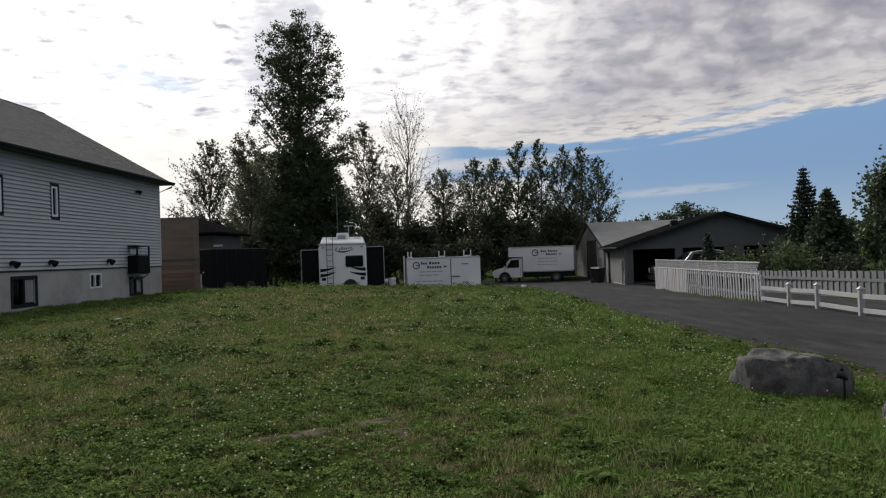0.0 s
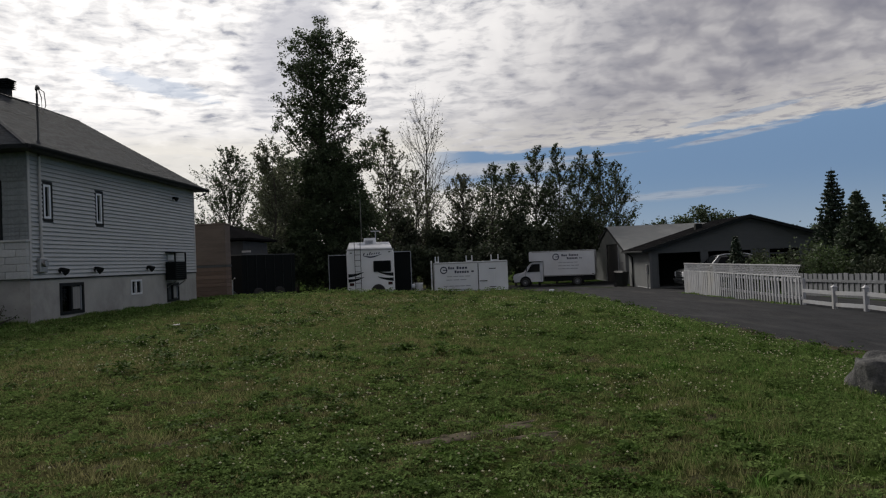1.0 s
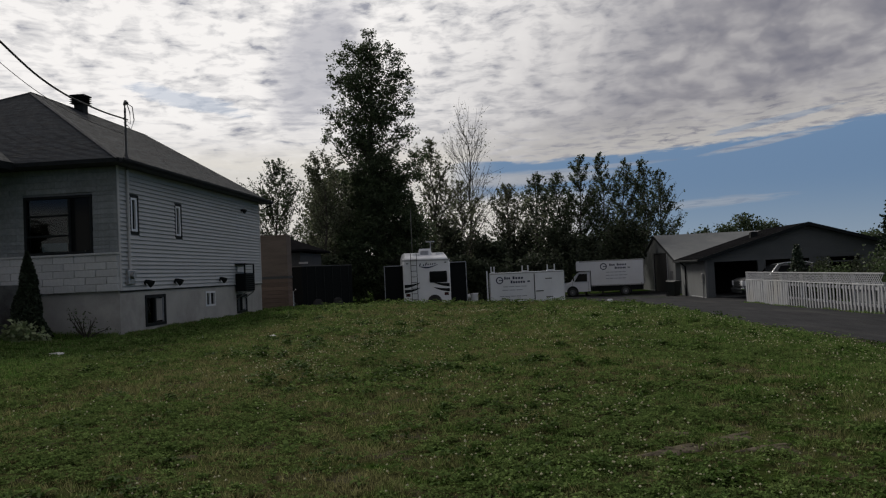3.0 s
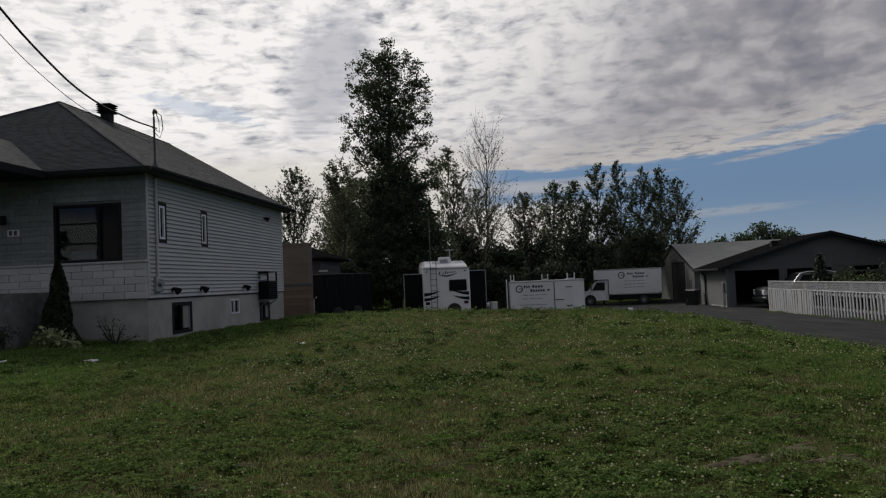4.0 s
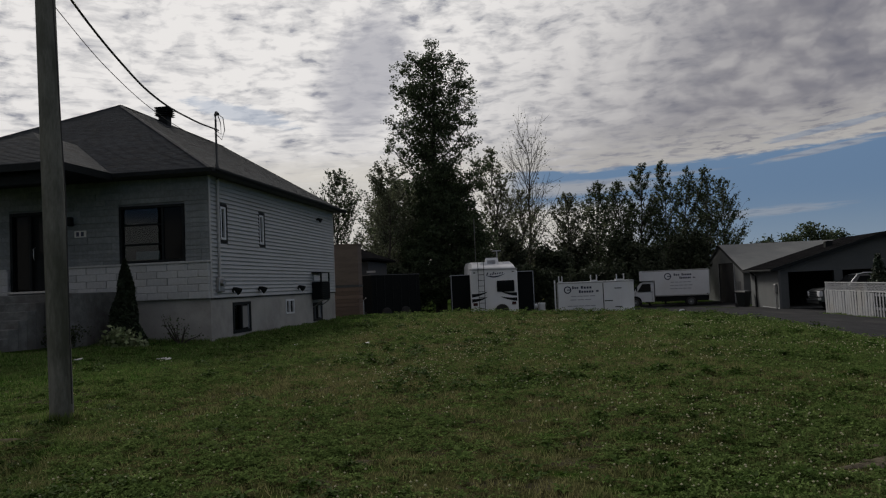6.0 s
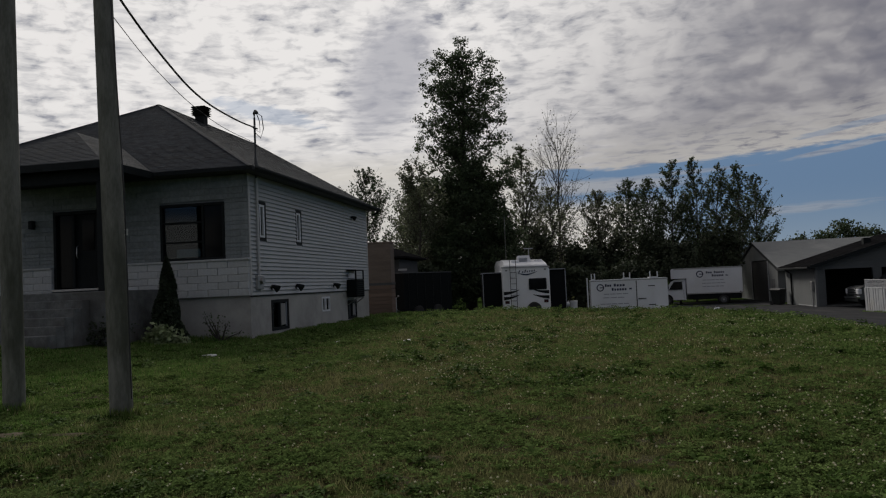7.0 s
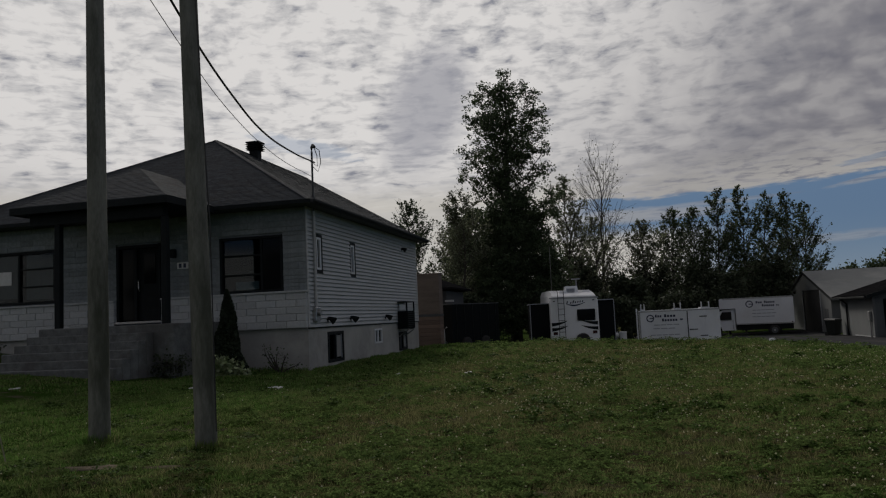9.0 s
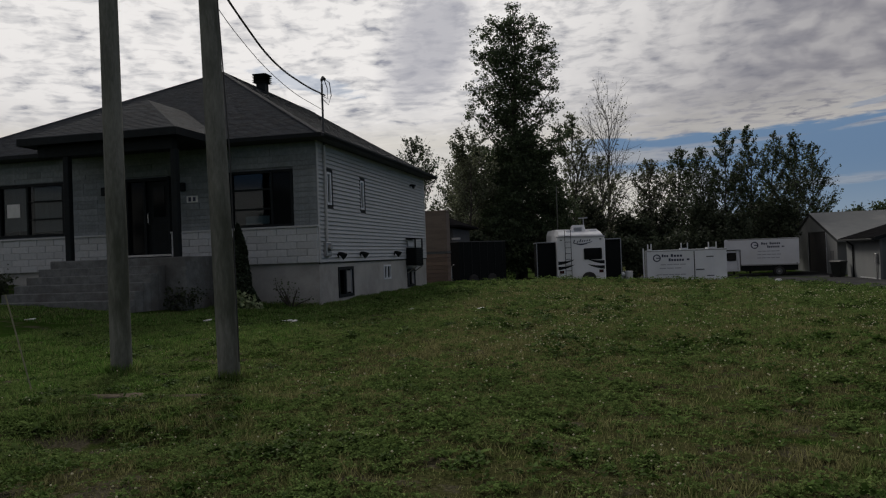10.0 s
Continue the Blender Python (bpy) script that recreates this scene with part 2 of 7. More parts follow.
SIDING = material("vinyl_siding", (0.425, 0.448, 0.465), (0.388, 0.408, 0.424), rough=0.55, scale=1.2, fine=30, bump=0.03, stain=(0.36, 0.36, 0.35), vary=0.03)
TRIM = material("pale_trim", (0.50, 0.50, 0.50), (0.44, 0.44, 0.44), rough=0.5, scale=3, bump=0.03)
CONCRETE = material("parged_concrete", (0.42, 0.415, 0.395), (0.33, 0.328, 0.312), rough=0.9, scale=1.6, fine=40, bump=0.35, stain=(0.215, 0.21, 0.20), stain_amount=0.6)
# weathered and stained, but the dark base tone also paints shade
STEP_CONCRETE = material("weathered_shaded_step", (0.168, 0.176, 0.174), (0.088, 0.093, 0.092), rough=0.92, scale=4.5, fine=34, bump=0.8, stain=(0.085, 0.082, 0.078), stain_amount=0.75)
BLOCK = material("split_block", (0.50, 0.515, 0.52), (0.415, 0.428, 0.435), rough=0.9, scale=14, fine=80, bump=0.7, vary=0.10)
STONE = material("grey_stone", (0.245, 0.268, 0.278), (0.165, 0.183, 0.192), rough=0.85, scale=9, fine=60, bump=0.7, vary=0.14)
MORTAR = material("mortar", (0.19, 0.205, 0.22), (0.15, 0.162, 0.175), rough=0.95, scale=10, bump=0.3)
SHINGLE = material("asphalt_shingle", (0.051, 0.057, 0.066), (0.036, 0.041, 0.048), rough=0.98, spec=0.06, scale=9, fine=120, bump=0.5, vary=0.2, island=True, stain=(0.048, 0.047, 0.045))
GARAGE_SHINGLE = material("dark_garage_shingle", (0.014, 0.014, 0.015), (0.009, 0.009, 0.010), rough=1.0, spec=0.0, scale=5, fine=90, bump=0.5, vary=0.3, island=True, stain=(0.022, 0.022, 0.022))
SOIL = material("dry_soil", (0.150, 0.128, 0.100), (0.070, 0.062, 0.046), rough=1.0, spec=0.0, scale=7, fine=60, bump=0.8, stain=(0.05, 0.055, 0.025), stain_amount=0.6)
PALE_ROOF = material("pale_metal_roof", (0.128, 0.137, 0.140), (0.106, 0.114, 0.117), rough=0.85, scale=1.0, bump=0.05, stain=(0.24, 0.24, 0.235), vary=0.05)
BLACK = material("black_trim", (0.014, 0.018, 0.020), (0.010, 0.012, 0.013), rough=0.6, spec=0.12, scale=6, bump=0.04)
BLACK_CLOTH = material("black_mesh", (0.013, 0.015, 0.016), (0.009, 0.011, 0.012), rough=0.95, spec=0.05, scale=20, bump=0.2)
# near-black: the darkness of unlit interiors is put into this colour
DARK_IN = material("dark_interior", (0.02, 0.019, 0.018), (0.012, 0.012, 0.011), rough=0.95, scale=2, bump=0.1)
GLASS = glass_material("window_glass", clear=True)
# opaque grey tint paints the sky's reflection on a cellar pane
CELLAR_GLASS = glass_material("sky_painted_glass", (0.085, 0.092, 0.098), 0.1)
WINDSCREEN = glass_material("sky_lit_windscreen", (0.03, 0.033, 0.036), 0.5)
DARK_GLASS = glass_material("tinted_glass", (0.008, 0.009, 0.010), 0.06)
WHITE = material("white_paint", (0.40, 0.41, 0.43), (0.31, 0.32, 0.34), rough=0.55, scale=2.5, bump=0.06, stain=(0.38, 0.37, 0.34), stain_amount=0.5)
VEHICLE_WHITE = material("white_vehicle_paint", (0.74, 0.76, 0.79), (0.68, 0.70, 0.73), rough=0.32, scale=1.5, bump=0.01, stain=(0.56, 0.55, 0.52), stain_amount=0.25, coat=0.3)
RV_SKIN = material("rv_gelcoat", (0.80, 0.81, 0.83), (0.74, 0.75, 0.77), rough=0.35, scale=1.4, bump=0.01, stain=(0.50, 0.48, 0.44), coat=0.2)
NAVY = material("navy_print", (0.009, 0.016, 0.058), (0.007, 0.012, 0.045), rough=0.4, scale=4, bump=0)
GREY_PRINT = material("grey_print", (0.32, 0.34, 0.38), (0.28, 0.30, 0.33), rough=0.5, scale=4, bump=0)
RUBBER = material("tyre_rubber", (0.022, 0.022, 0.022), (0.03, 0.029, 0.028), rough=0.9, scale=20, bump=0.3)
STEEL = material("dull_steel", (0.42, 0.42, 0.42), (0.33, 0.33, 0.33), rough=0.4, metal=0.9, scale=8, bump=0.05)
CHROME = material("chrome", (0.75, 0.75, 0.76), (0.7, 0.7, 0.7), rough=0.12, metal=1.0, scale=4, bump=0)
# silver darkened so that the colour holds the pickup's shaded side
SHADED_SILVER = material("shaded_silver_paint", (0.11, 0.113, 0.116), (0.09, 0.092, 0.095), rough=0.3, metal=0.4, scale=2, bump=0, coat=0.4)
POLE_WOOD = material("weathered_pole", (0.235, 0.237, 0.216), (0.118, 0.121, 0.106), rough=0.95, spec=0.1, scale=6, fine=60, stretch=(1, 1, 0.22), bump=0.5, stain=(0.055, 0.06, 0.045), stain_amount=0.8)
SHED_WOOD = material("stained_board", (0.165, 0.128, 0.108), (0.118, 0.090, 0.076), rough=0.8, scale=5, fine=50, stretch=(0.15, 0.15, 1), bump=0.25, vary=0.12)
RED_BOARD = material("red_brown_board", (0.175, 0.120, 0.095), (0.12, 0.083, 0.066), rough=0.85, scale=5, fine=50, stretch=(0.15, 1, 1), bump=0.3, vary=0.15, stain=(0.09, 0.07, 0.06))
GREY_WOOD = material("grey_board", (0.18, 0.190, 0.205), (0.125, 0.132, 0.145), rough=0.9, scale=6, fine=60, stretch=(1, 1, 0.1), bump=0.35, vary=0.15)
DARK_SIDING = material("dark_shed_siding", (0.075, 0.08, 0.085), (0.06, 0.062, 0.066), rough=0.8, scale=3, bump=0.1)
# darker than PALE_WALL: shade of the garage front is in this colour
GARAGE_WALL = material("shaded_garage_siding", (0.098, 0.109, 0.114), (0.080, 0.090, 0.095), rough=0.7, scale=1.0, fine=25, stretch=(1, 1, 3), bump=0.08, stain=(0.11, 0.116, 0.12))
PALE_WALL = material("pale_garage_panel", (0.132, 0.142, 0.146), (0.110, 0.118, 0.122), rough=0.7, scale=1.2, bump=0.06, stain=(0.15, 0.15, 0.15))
BIN_PLASTIC = material("bin_plastic", (0.012, 0.014, 0.014), (0.009, 0.011, 0.011), rough=0.5, scale=5, bump=0.05)
ROCK = material("field_boulder", (0.125, 0.125, 0.121), (0.042, 0.043, 0.045), rough=0.95, spec=0.15, scale=5.0, fine=45, bump=1.0, stain=(0.21, 0.195, 0.18), stain_amount=0.6)
BARK = material("bark", (0.066, 0.058, 0.049), (0.038, 0.033, 0.028), rough=0.95, scale=8, fine=50, stretch=(1, 1, 0.15), bump=0.8)
LEAF = material("poplar_leaf", (0.076, 0.104, 0.052), (0.048, 0.068, 0.034), rough=0.55, spec=0.25, scale=0.5, fine=9, bump=0, vary=0.5, island=True, through_light=0.36)
LEAF_PALE = material("birch_leaf", (0.155, 0.170, 0.108), (0.105, 0.118, 0.074), rough=0.6, spec=0.2, scale=0.5, fine=9, bump=0, vary=0.5, island=True, through_light=0.45)
LEAF_DARK = material("thicket_leaf", (0.060, 0.074, 0.044), (0.040, 0.050, 0.030), rough=0.7, spec=0.15, scale=0.5, fine=9, bump=0, vary=0.45, island=True, through_light=0.2)
LEAF_GARDEN = material("garden_leaf", (0.082, 0.118, 0.050), (0.050, 0.074, 0.030), rough=0.6, spec=0.2, scale=0.8, fine=9, bump=0, vary=0.5, island=True, through_light=0.3)
NEEDLE = material("spruce_needles", (0.030, 0.052, 0.028), (0.020, 0.036, 0.020), rough=0.7, scale=1, fine=12, bump=0, vary=0.4, island=True, through_light=0.12)
GREEN_NEEDLE = material("fir_needles", (0.066, 0.095, 0.050), (0.042, 0.064, 0.034), rough=0.7, scale=1, fine=12, bump=0, vary=0.4, island=True, through_light=0.15)
CEDAR = material("cedar_foliage", (0.022, 0.038, 0.016), (0.016, 0.027, 0.012), rough=0.75, scale=3, fine=20, bump=0, vary=0.4, island=True, through_light=0.12)
PALE_LEAF = material("hosta_leaf", (0.30, 0.34, 0.20), (0.14, 0.20, 0.07), rough=0.5, scale=6, bump=0, vary=0.35, island=True, through_light=0.25)
WIRE = material("cable_rubber", (0.02, 0.02, 0.02), (0.015, 0.015, 0.015), rough=0.6, scale=8, bump=0)
PAPER = material("litter_paper", (0.7, 0.7, 0.68), (0.6, 0.6, 0.58), rough=0.8, scale=8, bump=0)
CURTAIN = material("pale_curtain", (0.33, 0.33, 0.32), (0.22, 0.22, 0.215), rough=0.9, scale=5, stretch=(6, 6, 0.3), bump=0.2)
AMBER = material("red_lens", (0.05, 0.008, 0.008), (0.04, 0.006, 0.006), rough=0.25, scale=8, bump=0)


# ---- mesh helpers ----
class Build:
    """Gathers faces, then becomes one mesh."""

    def __init__(self):
        self.v, self.f = [], []

    def face(self, *pts):
        k = len(self.v)
        self.v += [tuple(p) for p in pts]
        self.f.append(tuple(range(k, k + len(pts))))
        return self

    def prism(self, low, high):
        """Joins two outlines of the same number of points, closed at both ends."""
        k, m = len(self.v), len(low)
        self.v += [tuple(p) for p in low] + [tuple(p) for p in high]
        self.f += [(k + i, k + (i + 1) % m, k + m + (i + 1) % m, k + m + i) for i in range(m)]
        self.f += [tuple(range(k + m - 1, k - 1, -1)), tuple(range(k + m, k + 2 * m))]
        return self

    def box(self, x0, y0, z0, x1, y1, z1, c=0.0):
        """A box, with its edges cut by c."""
        if c <= 0:
            return self.prism([(x0, y0, z0), (x1, y0, z0), (x1, y1, z0), (x0, y1, z0)], [(x0, y0, z1), (x1, y0, z1), (x1, y1, z1), (x0, y1, z1)])

        def ring(z, d):
            return [(x0 + c + d, y0 + d, z), (x1 - c - d, y0 + d, z), (x1 - d, y0 + c + d, z), (x1 - d, y1 - c - d, z),
                    (x1 - c - d, y1 - d, z), (x0 + c + d, y1 - d, z), (x0 + d, y1 - c - d, z), (x0 + d, y0 + c + d, z)]
        return self.rings([ring(z0, c * 0.6), ring(z0 + c, 0), ring(z1 - c, 0), ring(z1, c * 0.6)])

    def rings(self, rows, caps=True):
        k, m = len(self.v), len(rows[0])
        for r in rows:
            self.v += [tuple(p) for p in r]
        for j in range(len(rows) - 1):
            a, b = k + j * m, k + (j + 1) * m
            self.f += [(a + i, a + (i + 1) % m, b + (i + 1) % m, b + i) for i in range(m)]
        if caps:
            e = k + (len(rows) - 1) * m
            self.f += [tuple(range(k + m - 1, k - 1, -1)), tuple(range(e, e + m))]
        return self

    def tube(self, pts, radii, sides=8, caps=True):
        """A round bar along points."""
        pts = [Vector(p) for p in pts]
        if not hasattr(radii, "__len__"):
            radii = [radii] * len(pts)
        rows = []
        for i, p in enumerate(pts):
            w = (pts[min(i + 1, len(pts) - 1)] - pts[max(i - 1, 0)]).normalized()
            a = w.cross(Vector((0, 0, 1)) if abs(w.z) < 0.9 else Vector((1, 0, 0))).normalized()
            b = a.cross(w)
            rows.append([p + (a * math.cos(t) + b * math.sin(t)) * radii[i] for t in (2 * math.pi * q / sides for q in range(sides))])
        return self.rings(rows, caps)

    def disc(self, c, axis, r, h, sides=20, bevel=0.0):
        """A short cylinder, centred at c, its axis along a vector."""
        c, w = Vector(c), Vector(axis).normalized()
        if bevel:
            return self.tube([c - w * h / 2, c - w * (h / 2 - bevel), c + w * (h / 2 - bevel), c + w * h / 2], [r - bevel, r, r, r - bevel], sides)
        return self.tube([c - w * h / 2, c + w * h / 2], r, sides)

    def mesh(self, name, mat, smooth=False):
        me = bpy.data.meshes.new(name)
        me.from_pydata(self.v, [], self.f)
        me.materials.append(mat)
        if smooth:
            me.polygons.foreach_set("use_smooth", [True] * len(me.polygons))
        me.update()
        return me


def base_of(ob):
    p = Vector((0, 0, 0))
    while ob:
        p += ob.location
        ob = ob.parent
    return p


def part(name, build, mat, parent, label="", smooth=False, world=False):
    """One mesh under a thing or a part. world: its points are places in the world."""
    me = build.mesh(name, mat, smooth) if isinstance(build, Build) else build
    if world:
        me.transform(Matrix.Translation(-base_of(parent)))
    ob = new(name, me)
    ob.parent = parent
    return tagged(ob, label)


def thing(name, place, label, category, group="", kind="", turn=0.0):
    ob = new(name)
    ob.empty_display_size = 0.2
    ob.matrix_basis = pose(*place, 0, 0, turn)
    return tagged(ob, label, category, group, kind)


def single(name, build, mat, place, label, category="", group="", kind="", smooth=False, turn=0.0):
    """A thing of one mesh."""
    ob = new(name, build.mesh(name, mat, smooth) if isinstance(build, Build) else build)
    ob.matrix_basis = pose(*place, 0, 0, turn)
    return tagged(ob, label, category, group, kind)


def raw_mesh(name, verts, sides, mat):
    """A mesh of loose faces of the same number of sides, from an array of points."""
    verts = np.asarray(verts, dtype=np.float32).reshape(-1, 3)
    count = len(verts) // sides
    me = bpy.data.meshes.new(name)
    me.vertices.add(len(verts))
    me.vertices.foreach_set("co", verts.ravel())
    me.loops.add(len(verts))
    me.loops.foreach_set("vertex_index", np.arange(len(verts), dtype=np.int32))
    me.polygons.add(count)
    me.polygons.foreach_set("loop_start", np.arange(count, dtype=np.int32) * sides)
    me.polygons.foreach_set("loop_total", np.full(count, sides, dtype=np.int32))
    me.materials.append(mat)
    me.update(calc_edges=True)
    return me


# ---- ground ----
GX = np.array([-60, -25, -12.5, -8, -4, 0, 2, 4, 6, 9.5, 60])
GY = np.array([-5, 4, 12, 20, 28, 33, 40, 60])
GZ = np.array([
    [.30, .30, .20, .15, .10, .05, .00, .00, .00, -.05, -.10],
    [.40, .40, .28, .25, .22, .18, .15, .08, .00, -.10, -.30],
    [1.25, 1.25, .42, .38, .30, .27, .20, -.04, -.14, -.20, -.35],
    [1.35, 1.35, .35, .36, .28, .28, .20, -.10, -.19, -.25, -.45],
    [.50, .50, .36, .36, .31, .27, .12, -.15, -.25, -.36, -.50],
    [.40, .40, .38, .34, .25, .12, -.04, -.27, -.35, -.45, -.60],
    [.30, .30, .10, -.40, -.60, -.60, -.30, -.32, -.45, -.55, -.60],
    [.00, -.20, -.40, -.60, -.70, -.75, -.75, -.75, -.75, -.70, -.70]])


def ground_z(x, y):
    """The height of the ground, for numbers or arrays."""
    x, y = np.clip(np.asarray(x, float), GX[0], GX[-1]), np.clip(np.asarray(y, float), GY[0], GY[-1])
    i, j = np.clip(np.searchsorted(GX, x) - 1, 0, len(GX) - 2), np.clip(np.searchsorted(GY, y) - 1, 0, len(GY) - 2)
    a, b = (x - GX[i]) / (GX[i + 1] - GX[i]), (y - GY[j]) / (GY[j + 1] - GY[j])
    a, b = a * (0.4 + a * (1.8 - 1.2 * a)), b * (0.4 + b * (1.8 - 1.2 * b))
    z = (GZ[j, i] * (1 - a) + GZ[j, i + 1] * a) * (1 - b) + (GZ[j + 1, i] * (1 - a) + GZ[j + 1, i + 1] * a) * b
    ditch = np.exp(-((x + 8.7) / 1.1) ** 2 - ((y - 5.3) / 0.55) ** 2)
    return z + 0.025 * np.sin(1.3 * x + 0.7 * y) * np.sin(0.9 * y - 0.4 * x) - 0.22 * ditch - 0.12 * np.exp(-((x + 9.9) / 1.9) ** 2 - ((y - 8.0) / 1.5) ** 2)


def gz(x, y):
    return float(ground_z(x, y))


EDGE_Y = np.array([-4, 6, 9, 12, 14, 19, 28, 36.5, 41, 46, 62])
EDGE_X = np.array([4.9, 4.75, 4.5, 4.25, 4.05, 3.62, 3.0, 2.4, 1.5, -4.5, -6.0])


def drive_edge(y):
    y = np.asarray(y, float)
    return np.interp(y, EDGE_Y, EDGE_X) + 0.10 * np.sin(1.9 * y) * np.sin(0.7 * y + 1) + 0.05 * np.sin(5.3 * y)


def sheet(xs, ys, zf, mat, name):
    X, Y = np.meshgrid(xs, ys)
    P = np.stack([X, Y, zf(X, Y)], -1).reshape(-1, 3)
    nx, ny = len(xs), len(ys)
    k = np.arange(nx * ny).reshape(ny, nx)
    F = np.stack([k[:-1, :-1], k[:-1, 1:], k[1:, 1:], k[1:, :-1]], -1).reshape(-1, 4)
    me = bpy.data.meshes.new(name)
    me.from_pydata(P.tolist(), [], F.tolist())
    me.materials.append(mat)
    me.polygons.foreach_set("use_smooth", [True] * len(me.polygons))
    return me


def build_ground():
    xs = np.concatenate([[-2500, -700, -200, -90, -60, -45, -35], np.arange(-28, 16, 0.4), [17, 20, 25, 32, 45, 60, 90, 200, 700, 2500]])
    ys = np.concatenate([[-800, -200, -60, -20, -10], np.arange(-6, 44, 0.4), [46, 49, 53, 58, 64, 72, 85, 110, 200, 700, 2500]])
    single("ground", sheet(xs, ys, ground_z, TURF, "ground"), TURF, (0, 0, 0), "rough mown lawn with dry and bare patches", "lawn", kind="structure")
    # the drive: a sheet from the ragged lawn edge to the fence and the garages
    b = Build()
    ys = np.arange(-4, 66, 0.4)
    rows = []
    for y in ys:
        x0, x1 = float(drive_edge(y)), float(np.interp(y, (-4, 10, 14, 33, 37, 39, 41, 45.4, 45.8, 55.6, 56.2, 66), (14, 14, 12.6, 11.8, 11.0, 12.2, 18, 18, 8.94, 8.94, 9.58, 9.58)))
        xs = [x0 + (x1 - x0) * q / 10 for q in range(11)]
        rows.append([(x, y, gz(x, y) + 0.02 - (0.03 if q == 0 else 0)) for q, x in enumerate(xs)])
    k = 11
    b.v = [p for r in rows for p in r]
    b.f = [(j * k + i, j * k + i + 1, (j + 1) * k + i + 1, (j + 1) * k + i) for j in range(len(rows) - 1) for i in range(10)]
    single("driveway", b, ASPHALT, (0, 0, 0), "worn dark asphalt driveway with a ragged grass edge", "driveway", kind="structure", smooth=True)
    # trodden earth between lawn and asphalt
    ys = np.arange(3, 45, 0.2)
    b = Build()
    for y in ys:
        e = float(drive_edge(y))
        l, r = 0.22 + 0.16 * math.sin(2.3 * y) + 0.10 * math.sin(6.1 * y + 1), 0.12 + 0.08 * math.sin(3.7 * y + 2) + 0.05 * math.sin(9 * y)
        b.v += [(x, y, gz(x, y) + q) for x, q in ((e - max(0.04, l), 0.004), (e, 0.026), (e + max(0.03, r), 0.027), (e + max(0.05, r + 0.02), 0.015))]
    b.f = [(j * 4 + i, j * 4 + i + 1, j * 4 + 5 + i, j * 4 + 4 + i) for j in range(len(ys) - 1) for i in range(3)]
    single("verge", b, VERGE, (0, 0, 0), "brown trodden earth along the driveway edge", "verge", kind="structure", smooth=True)
    # loose stones along the edge of the drive
    rng = np.random.default_rng(5)
    n = 2600
    y = rng.uniform(5, 40, n)
    x = drive_edge(y) + rng.normal(0.05, 0.16, n)
    r = rng.uniform(0.008, 0.028, n)
    c = np.stack([x, y, ground_z(x, y) + 0.02 + r * 0.3], -1)
    octa = np.array([[1, 0, 0], [0, 1, 0], [-1, 0, 0], [0, -1, 0], [0, 0, 0.8], [0, 0, -0.8]])
    b = Build()
    for ci, ri in zip(c, r):
        m = len(b.v)
        s = rng.uniform(0.6, 1.3, 3)
        b.v += [tuple(ci + o * ri * s) for o in octa]
        b.f += [(m + i, m + (i + 1) % 4, m + 4) for i in range(4)] + [(m + (i + 1) % 4, m + i, m + 5) for i in range(4)]
    single("gravel", b, GRAVEL, (0, 0, 0), "loose gravel along the driveway edge", "gravel", kind="stuff")


build_ground()


# ---- the house ----
HX0, HX1, HY0, HY1 = -24.5, -12.47, 19.0, 30.4
FOUND, CAP, TOP = 1.51, 2.46, 4.80
EAVE, RIDGE = 4.86, 7.93
RX, RY0, RY1 = -17.3, 22.95, 30.75
EX0, EX1, EY0 = -24.9, -12.08, 18.38
PX0, PX1, PY = -19.3, -14.85, 16.2


def shingles(build, a, b, c, d, course=0.14, tab=0.3, rng=random.Random(3)):
    """Tabs in courses over a slope from the eave a-b up to d-c, each with its butt edge."""
    a, b, c, d = map(Vector, (a, b, c, d))
    n = (b - a).cross(d - a).normalized()
    if n.z < 0:
        n = -n
    rise = max((d - a).length, (c - b).length)
    rows = max(2, int(rise / course))
    for j in range(rows):
        u0, u1 = j / rows, min(1.0, (j + 1.15) / rows)
        l0, r0, l1, r1 = a.lerp(d, u0), b.lerp(c, u0), a.lerp(d, u1), b.lerp(c, u1)
        w = (r0 - l0).length
        if w < 0.05:
            continue
        cuts, s = [0.0], -tab * rng.random()
        while s < w:
            s += tab * rng.uniform(0.7, 1.3)
            if 0.02 < s < w - 0.02:
                cuts.append(s / w)
        cuts.append(1.0)
        for q0, q1 in zip(cuts, cuts[1:]):
            h = n * rng.uniform(0.008, 0.012)
            p, q, r, t = l0.lerp(r0, q0), l0.lerp(r0, q1), l1.lerp(r1, q1), l1.lerp(r1, q0)
            k = len(build.v)
            build.v += [tuple(p), tuple(q), tuple(q + h), tuple(p + h), tuple(r + n * 0.002), tuple(t + n * 0.002)]
            build.f += [(k, k + 1, k + 2, k + 3), (k + 3, k + 2, k + 4, k + 5)]


